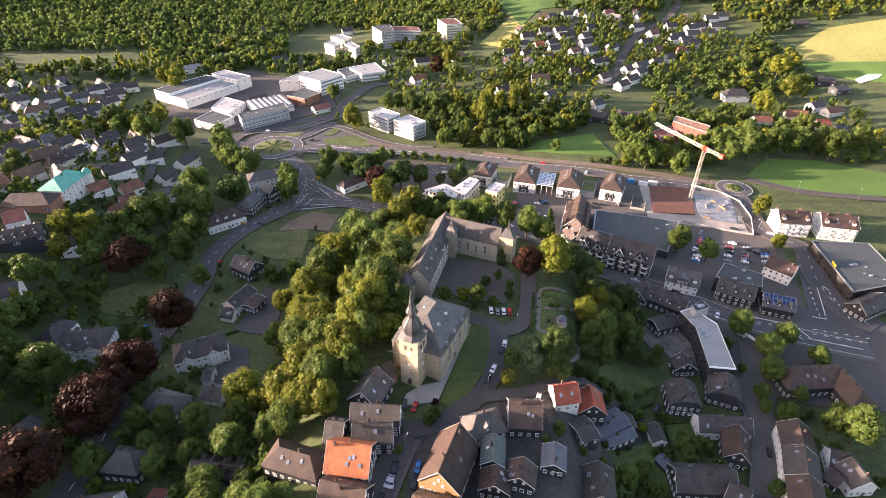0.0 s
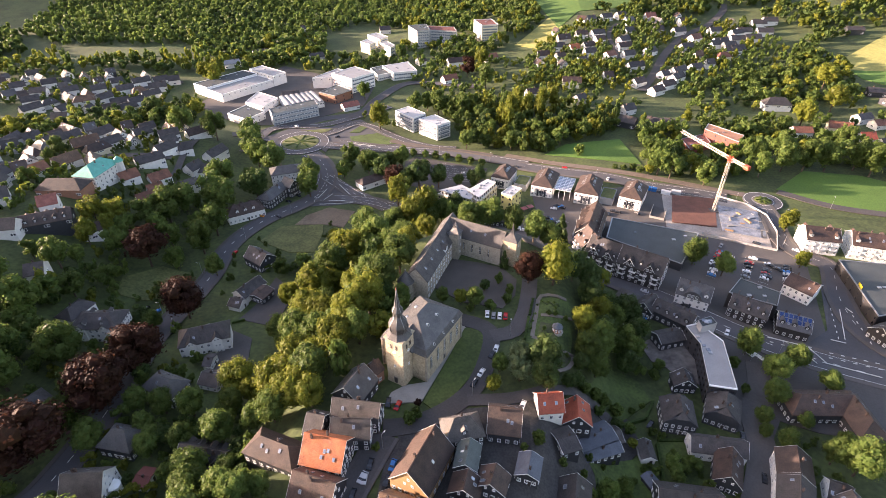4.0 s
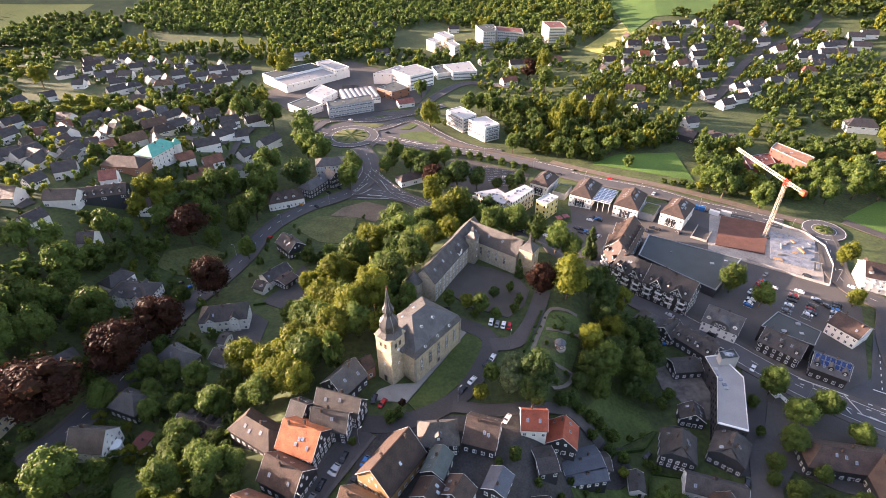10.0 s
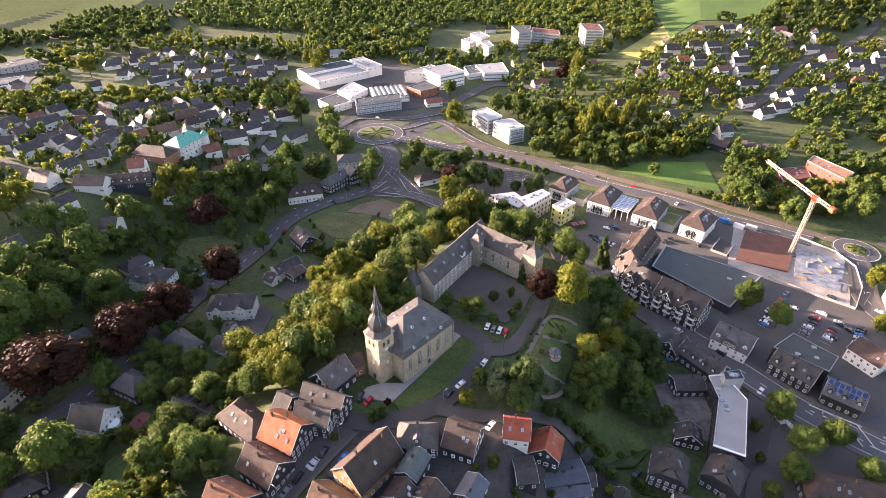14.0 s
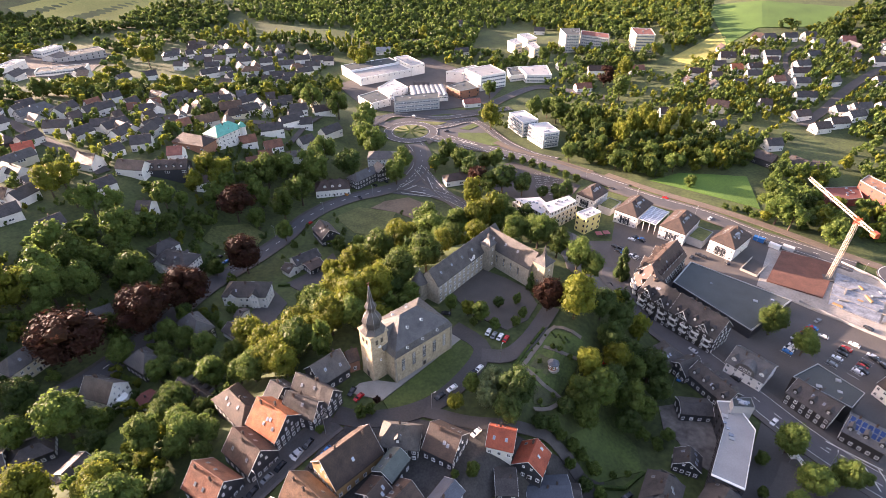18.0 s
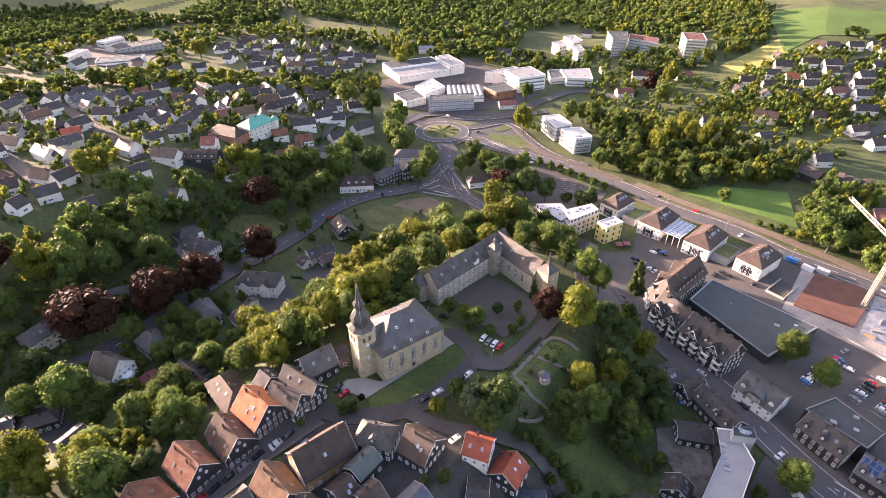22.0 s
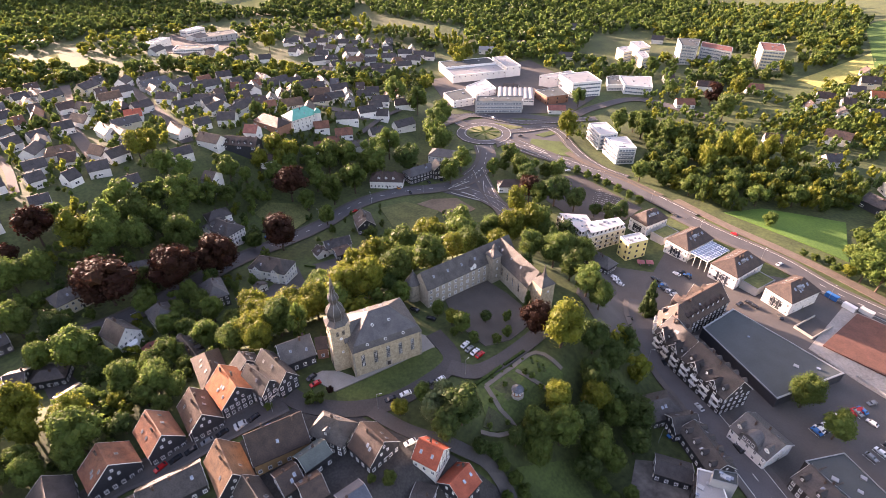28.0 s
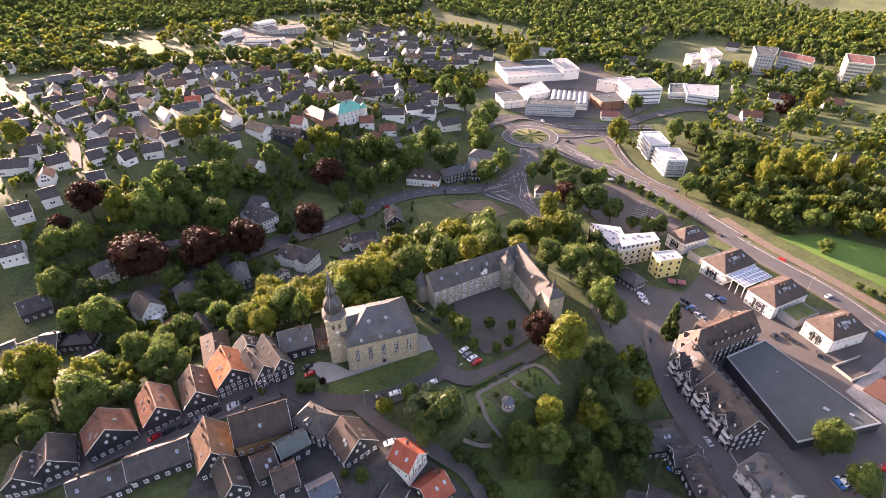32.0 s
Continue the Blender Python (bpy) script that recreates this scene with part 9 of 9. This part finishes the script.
for i, (x, y, r) in enumerate(((172, 309, 20), (178, 305, -70), (184, 300, 15), (170, 298, 75), (176, 293, -15), (182, 288, 60), (168, 289, 10), (180, 296, 110), (187, 305, -60), (174, 302, 40), (165, 284, -20), (184, 281, 70))):
    stack(x, y, r, 2.4 + (i * 5) % 4, 0.7 + 0.35 * (i % 3), 2 + i % 4, (GROUND["flagstone"], WALL["oldtimber"], METAL)[i % 3], ("pale stacked concrete slabs on the site", "stacked formwork boards on the site", "bundle of grey steel bars on the site")[i % 3])
for a, b in (((163, 293), (188, 285)), ((166, 303), (189, 296))):
    g = Geo()
    ribbon(g, smooth_line([a, b], 3.0), 0, 0.5, 1.1, 0, 0.3)
    tagged(part("concrete_strip", g, GROUND["flagstone"]), "pale strip of fresh concrete on the slab", "concrete strip", kind="structure")


# ---- parked cars ----
car("white", 36.9, 285.1, -35)
car("silver", 39.8, 283.4, -35)
car("dark", 54.9, 295.9, -28)
car("dark", 57.9, 295.4, -28)
car("grey", 60.9, 293.9, -28)
car("dark", 64.4, 310.2, 32)
car("blue", 67.6, 309.6, 32)
car("dark", -9.1, 175.0, 7)
car("dark", 0.1, 175.3, 13)
car("dark", 58.1, 253.0, 28)
car("white", 63.7, 250.7, 2)
car("dark", 81.3, 237.7, -40)
car("red", 102.2, 207.1, 69)
car("blue", 97.7, 202.1, 72)
car("silver", 101.6, 221.8, -31)
car("dark", 119.0, 211.3, -36)
car("red", 102.2, 204.8, 63)
car("dark", 99.6, 210.8, 64)
car("white", 132.8, 193.2, 61)
car("white", 20.6, 172.2, -90)
car("grey", 23.3, 171.4, -92)
car("white", 25.9, 171.5, -93)
car("red", 28.4, 171.4, -94)
car("dark", -13.4, 122.4, 92)
car("red", -9.8, 121.3, 76)
car("white", 19.0, 139.0, 65)
car("dark", 16.5, 133.8, 67)
car("white", 24.4, 151.9, 76)
car("dark", 22.9, 148.7, 64)
car("white", 33.9, 125.1, 70)
car("red", -23.5, 68.8, 92)
car("dark", -22.3, 73.4, 85)
car("dark", -21.1, 78.2, 83)
car("grey", -19.9, 83.3, 79)
car("dark", -18.6, 88.3, 83)
car("silver", -16.8, 94.0, 72)
car("dark", -15.1, 98.5, 85)
car("blue", -7.9, 98.5, 80)
car("dark", -8.8, 93.3, 76)
car("silver", -15.9, 93.7, 88)
car("white", 140.9, 240.3, 41)
car("white", 143.8, 250.1, 56)
car("silver", 156.0, 256.0, -16)
car("red", 164.8, 251.4, -26)
car("dark", 162.6, 247.1, -31)
car("white", 168.1, 255.9, -23)
car("grey", 154.8, 267.4, 55)
car("red", 151.2, 260.4, 39)
car("dark", 144.4, 246.0, 46)
car("dark", 168.7, 240.4, -34)
car("grey", 177.8, 246.8, -45)
car("red", 67.7, 187.0, 21)
car("dark", 110.6, 311.0, -78)
car("dark", 114.4, 301.1, -64)
car("white", 62.7, 307.2, -16)
car("dark", 68.3, 307.8, -22)
car("dark", 57.3, 291.9, -35)
car("dark", 61.0, 290.7, -30)
car("white", 64.6, 289.7, -23)
car("dark", 66.7, 290.0, 82)
car("white", 37.4, 285.1, 2)
car("white", 39.5, 283.1, 5)
car("white", 42.1, 281.2, -3)
car("white", 104.0, 348.6, 68)
car("dark", 40.0, 370.5, -27)
car("red", 75.9, 367.5, -14)
car("dark", 96.4, 299.6, -109)
car("dark", 100.0, 303.5, -9)
car("dark", 102.3, 302.1, -14)
car("red", 150.7, 259.1, 29)
car("red", 148.8, 255.8, 29)
car("white", 144.9, 248.8, -44)
car("white", 140.6, 239.7, -22)
car("red", 164.2, 250.8, -23)
car("white", 168.4, 255.8, -29)
car("dark", 175.0, 249.3, -35)
car("dark", 177.6, 246.5, -60)
car("dark", 169.2, 238.7, -38)
car("dark", 176.1, 271.4, -37)
car("silver", 195.7, 266.0, -35)
car("dark", 119.9, 118.1, -108)
car("dark", 118.8, 135.4, -107)
car("dark", 85.6, 138.7, 54)
car("dark", -152.9, 193.2, 64)
car("blue", -146.0, 191.4, 67)
car("red", -128.4, 246.5, 74)
car("dark", -116.8, 289.0, -37)
car("orange", -128.5, 288.9, -17)
car("dark", -112.6, 317.8, -34)
car("dark", -116.9, 309.2, -26)
car("dark", -111.9, 423.8, 38)
car("white", -47.7, 390.1, 40)
car("white", -154.7, 444.5, -15)


# ---- estates ----
estate([(-245, 70), (-245, 200), (-300, 290), (-380, 300), (-440, 230), (-470, 150), (-420, 70)], 20, 80, 41)
estate([(-230, 270), (-200, 380), (-250, 420), (-330, 390), (-380, 300), (-300, 290)], 19, 55, 42)
estate([(-300, 480), (-360, 445), (-500, 470), (-520, 540), (-440, 560), (-320, 570)], 20, 48, 43)
estate([(70, 600), (70, 700), (140, 760), (250, 770), (380, 760), (300, 640), (200, 560), (150, 590)], 30, 25, 44)

# ---- woods ----
wood([(-40, 488), (-16, 508), (30, 508), (70, 496), (98, 490), (132, 462), (118, 425), (100, 412), (62, 392), (34, 399), (8, 412), (-4, 428), (-12, 450), (-14, 468)], 8.6, 11, 15, "gggyyd", "dense green wood beside the railway", 1)
wood([(143, 451), (178, 451), (190, 418), (238, 380), (226, 360), (192, 352), (169, 350), (136, 362)], 10, 12, 14, "ggggyd", "green wood behind the building site", 2)
wood([(182, 470), (282, 470), (307, 445), (352, 400), (330, 352), (285, 378), (240, 388), (212, 425)], 11, 12, 12, "ggggyyd", "band of green wood along the stream", 3)
wood([(278, 579), (370, 635), (391, 614), (375, 537), (290, 487), (249, 502)], 12, 12, 12, "gggyd", "wooded green knoll", 4)
wood([(-720, 960), (-379, 1060), (-145, 1090), (-160, 860), (-200, 800), (-290, 705), (-541, 677), (-640, 730)], 11, 12, 14, "ggggd", "distant wooded hillside", 5, False)
wood([(-145, 1080), (30, 1000), (95, 850), (75, 790), (-70, 831), (-160, 860)], 11, 12, 14, "gggdy", "distant wooded hillside", 6, False)
wood([(-463, 329), (-389, 398), (-357, 461), (-269, 495), (-246, 455), (-354, 363), (-413, 293)], 11, 13, 13, "ggyyd", "band of trees between the estates", 7)
wood([(-396, 726), (-208, 762), (-190, 665), (-249, 622), (-341, 645)], 12, 14, 15, "gggdy", "green wood behind the factory", 8, False)
wood([(462, 830), (620, 800), (600, 702), (468, 704)], 12, 13, 14, "gggy", "distant green wood above the field", 9, False)
wood([(-181, 840), (-31, 880), (10, 767), (-17, 752)], 12, 14, 15, "gggdy", "green wood behind the hospital", 10, False)
wood([(18, 842), (70, 831), (92, 746), (68, 692), (43, 696)], 12, 14, 15, "gggy", "green wood beside the pasture", 11, False)
wood([(-505, 285), (-560, 250), (-640, 300), (-700, 420), (-600, 500), (-540, 520), (-520, 440), (-540, 380), (-560, 330)], 16, 15, 13, "ggyyd", "scattered trees beyond the estate", 30, False)
wood([(-590, 195), (-640, 280), (-720, 330), (-800, 200), (-760, 90), (-620, 90)], 15, 16, 13, "ggyd", "trees beyond the sports pitch", 31, False)
wood([(-1050, 165), (-980, 420), (-740, 720), (-640, 730), (-576, 620), (-680, 560), (-720, 420), (-660, 290), (-760, 128)], 12, 13, 15, "ggggd", "distant wooded hillside against the sun", 12, False)
wood([(-627, 112), (-564, 195), (-473, 252), (-450, 330), (-491, 415), (-440, 372), (-429, 235), (-520, 97)], 12, 14, 13, "ggyyd", "band of trees behind the estate", 13)
wood([(125, 801), (260, 900), (420, 920), (420, 811), (320, 790), (302, 771), (230, 762)], 13, 15, 16, "gggyd", "distant green wood above the houses", 14, False)
wood([(-520, 600), (-430, 590), (-330, 600), (-280, 600), (-300, 625), (-430, 625), (-540, 620)], 13, 10, 20, "yyg", "row of slender poplars", 15, False)
wood([(-40, 112), (-26, 138), (-20, 152), (-17, 168), (-14, 180), (-40, 178), (-62, 160), (-58, 125)], 9.5, 13, 17, "ggyyd", "dense trees on the slope below the church", 32)
wood([(-110, 690), (-60, 700), (25, 690), (40, 720), (-30, 722), (-105, 712)], 11, 12, 14, "gggy", "trees below the hospital", 39, False)
wood([(-700, 555), (-590, 590), (-560, 640), (-640, 720), (-740, 640)], 14, 16, 15, "ggd", "trees at the foot of the hill", 40, False)
wood([(310, 560), (385, 650), (440, 700), (470, 760), (400, 800), (350, 760), (400, 700), (330, 620)], 13, 15, 15, "gggyd", "green wood beside the hayfield", 45, False)
wood([(200, 480), (250, 500), (300, 560), (300, 620), (240, 580), (205, 530)], 13, 11, 10, "gggyd", "green wood below the far road", 46, False)
wood([(-620, 470), (-520, 540), (-440, 578), (-330, 592), (-300, 600), (-420, 610), (-540, 600), (-650, 540)], 15, 14, 14, "ggyd", "trees behind the far estate", 47, False)
wood([(-60, 640), (10, 650), (40, 700), (-30, 690)], 13, 13, 13, "ggyd", "trees round the hospital park", 48, False)
wood([(-280, 600), (-150, 590), (-100, 640), (-150, 670), (-260, 650)], 13, 13, 14, "gggyd", "trees behind the factory yard", 49, False)
wood([(-205, 150), (-170, 160), (-172, 195), (-205, 185)], 11, 13, 15, "gggyd", "overgrown slope of green trees", 16)
wood([(-175, 235), (-145, 225), (-140, 280), (-160, 300), (-190, 300), (-195, 255)], 11, 13, 15, "gggd", "overgrown slope of green trees", 17)
wood([(60, 150), (92, 160), (92, 190), (80, 215), (64, 226), (56, 210), (62, 190)], 9.5, 12, 14, "ddggy", "dense dark trees on the hill slope", 18)
wood([(-30, 170), (-30, 225), (-12, 240), (-25, 262), (-60, 262), (-75, 225), (-80, 195), (-60, 165)], 10, 13, 17, "ggyyd", "dense trees on the castle slope", 19)


def gardens(poly, n, kinds, lo, hi, seed):
    """Garden trees and bushes between the houses, too many to count."""
    rng = random.Random(seed)
    xs, ys = [p[0] for p in poly], [p[1] for p in poly]
    data, made = {}, []
    for _ in range(n * 14):
        x, y, w = rng.uniform(min(xs), max(xs)), rng.uniform(min(ys), max(ys)), rng.uniform(lo, hi)
        if len(made) < n and inside(x, y, poly) and free(x, y, w * 0.4) and not any(math.hypot(x - a, y - b) < r + w * 0.4 for a, b, r in made):
            made.append((x, y, w * 0.3))
            kd, h = rng.choice(kinds), w * rng.uniform(1.0, 1.35)
            co, fc = rng.choice(WOOD[:4] if math.hypot(x - 40, y - 60) < 230 else WOOD[4:])
            v, f, k = data.setdefault(kd, ([], [], [0]))
            v.append(co * (w, w, h) + (x, y, float(height(x, y)) - 0.06 * h))
            f += [tuple(k[0] + i for i in t) for t in fc]
            k[0] += len(co)
    for kd, (v, f, k) in data.items():
        me = bpy.data.meshes.new("garden_trees")
        me.from_pydata(np.concatenate(v).tolist(), [], f)
        me.materials.append(LEAF[kd])
        tagged(new("garden_trees", me), "garden trees and bushes between the houses", "garden trees", kind="stuff")


gardens([(-245, 60), (-245, 280), (-340, 400), (-400, 280), (-470, 170), (-440, 80)], 300, "gggyyd", 5, 10.5, 21)
gardens([(-230, 60), (-230, 290), (-340, 400), (-400, 290), (-480, 170), (-440, 70)], 260, "gggyd", 2.5, 5, 50)
gardens([(-300, 480), (-360, 440), (-520, 480), (-480, 560), (-330, 570)], 130, "ggyd", 5, 9, 22)
gardens([(-245, 400), (-180, 300), (-200, 240), (-240, 260), (-330, 350), (-280, 420)], 130, "ggyd", 4, 8, 23)
gardens([(50, 540), (70, 700), (200, 780), (300, 740), (360, 740), (300, 640), (200, 560)], 280, "gggyyd", 7, 13, 24)
gardens([(-140, 580), (-20, 560), (30, 640), (-20, 740), (-120, 680)], 80, "gggyd", 6, 11, 25)
gardens([(-130, 60), (-60, 60), (-50, 110), (-90, 160), (-130, 150)], 90, "gggyd", 4, 9, 26)
gardens([(45, 90), (100, 90), (100, 130), (60, 118)], 40, "gg", 2.5, 5.5, 27)
gardens([(260, 400), (360, 420), (390, 540), (300, 500)], 30, "ggyd", 6, 11, 28)
gardens([(-205, 60), (-130, 60), (-125, 200), (-150, 230), (-200, 220), (-215, 130)], 110, "gggyd", 6, 12, 29)
gardens([(-125, 200), (-80, 230), (-75, 300), (-120, 270), (-130, 240)], 14, "gg", 3, 6, 33)
gardens([(-60, 30), (-45, 60), (-45, 100), (-75, 110), (-90, 60)], 35, "ggyd", 4, 8, 34)
gardens([(100, 90), (150, 90), (160, 140), (128, 135), (85, 135)], 25, "gg", 2.5, 6, 35)
gardens([(-160, 420), (-60, 430), (-40, 480), (-90, 500), (-130, 470)], 12, "gg", 4, 8, 36)
gardens([(-40, 500), (40, 515), (100, 500), (150, 470), (165, 560), (120, 600), (70, 640), (-10, 640), (-60, 560)], 150, "gggyyd", 6, 11, 37)
gardens([(200, 520), (280, 580), (380, 640), (330, 700), (220, 600)], 90, "gggyd", 7, 12, 38)
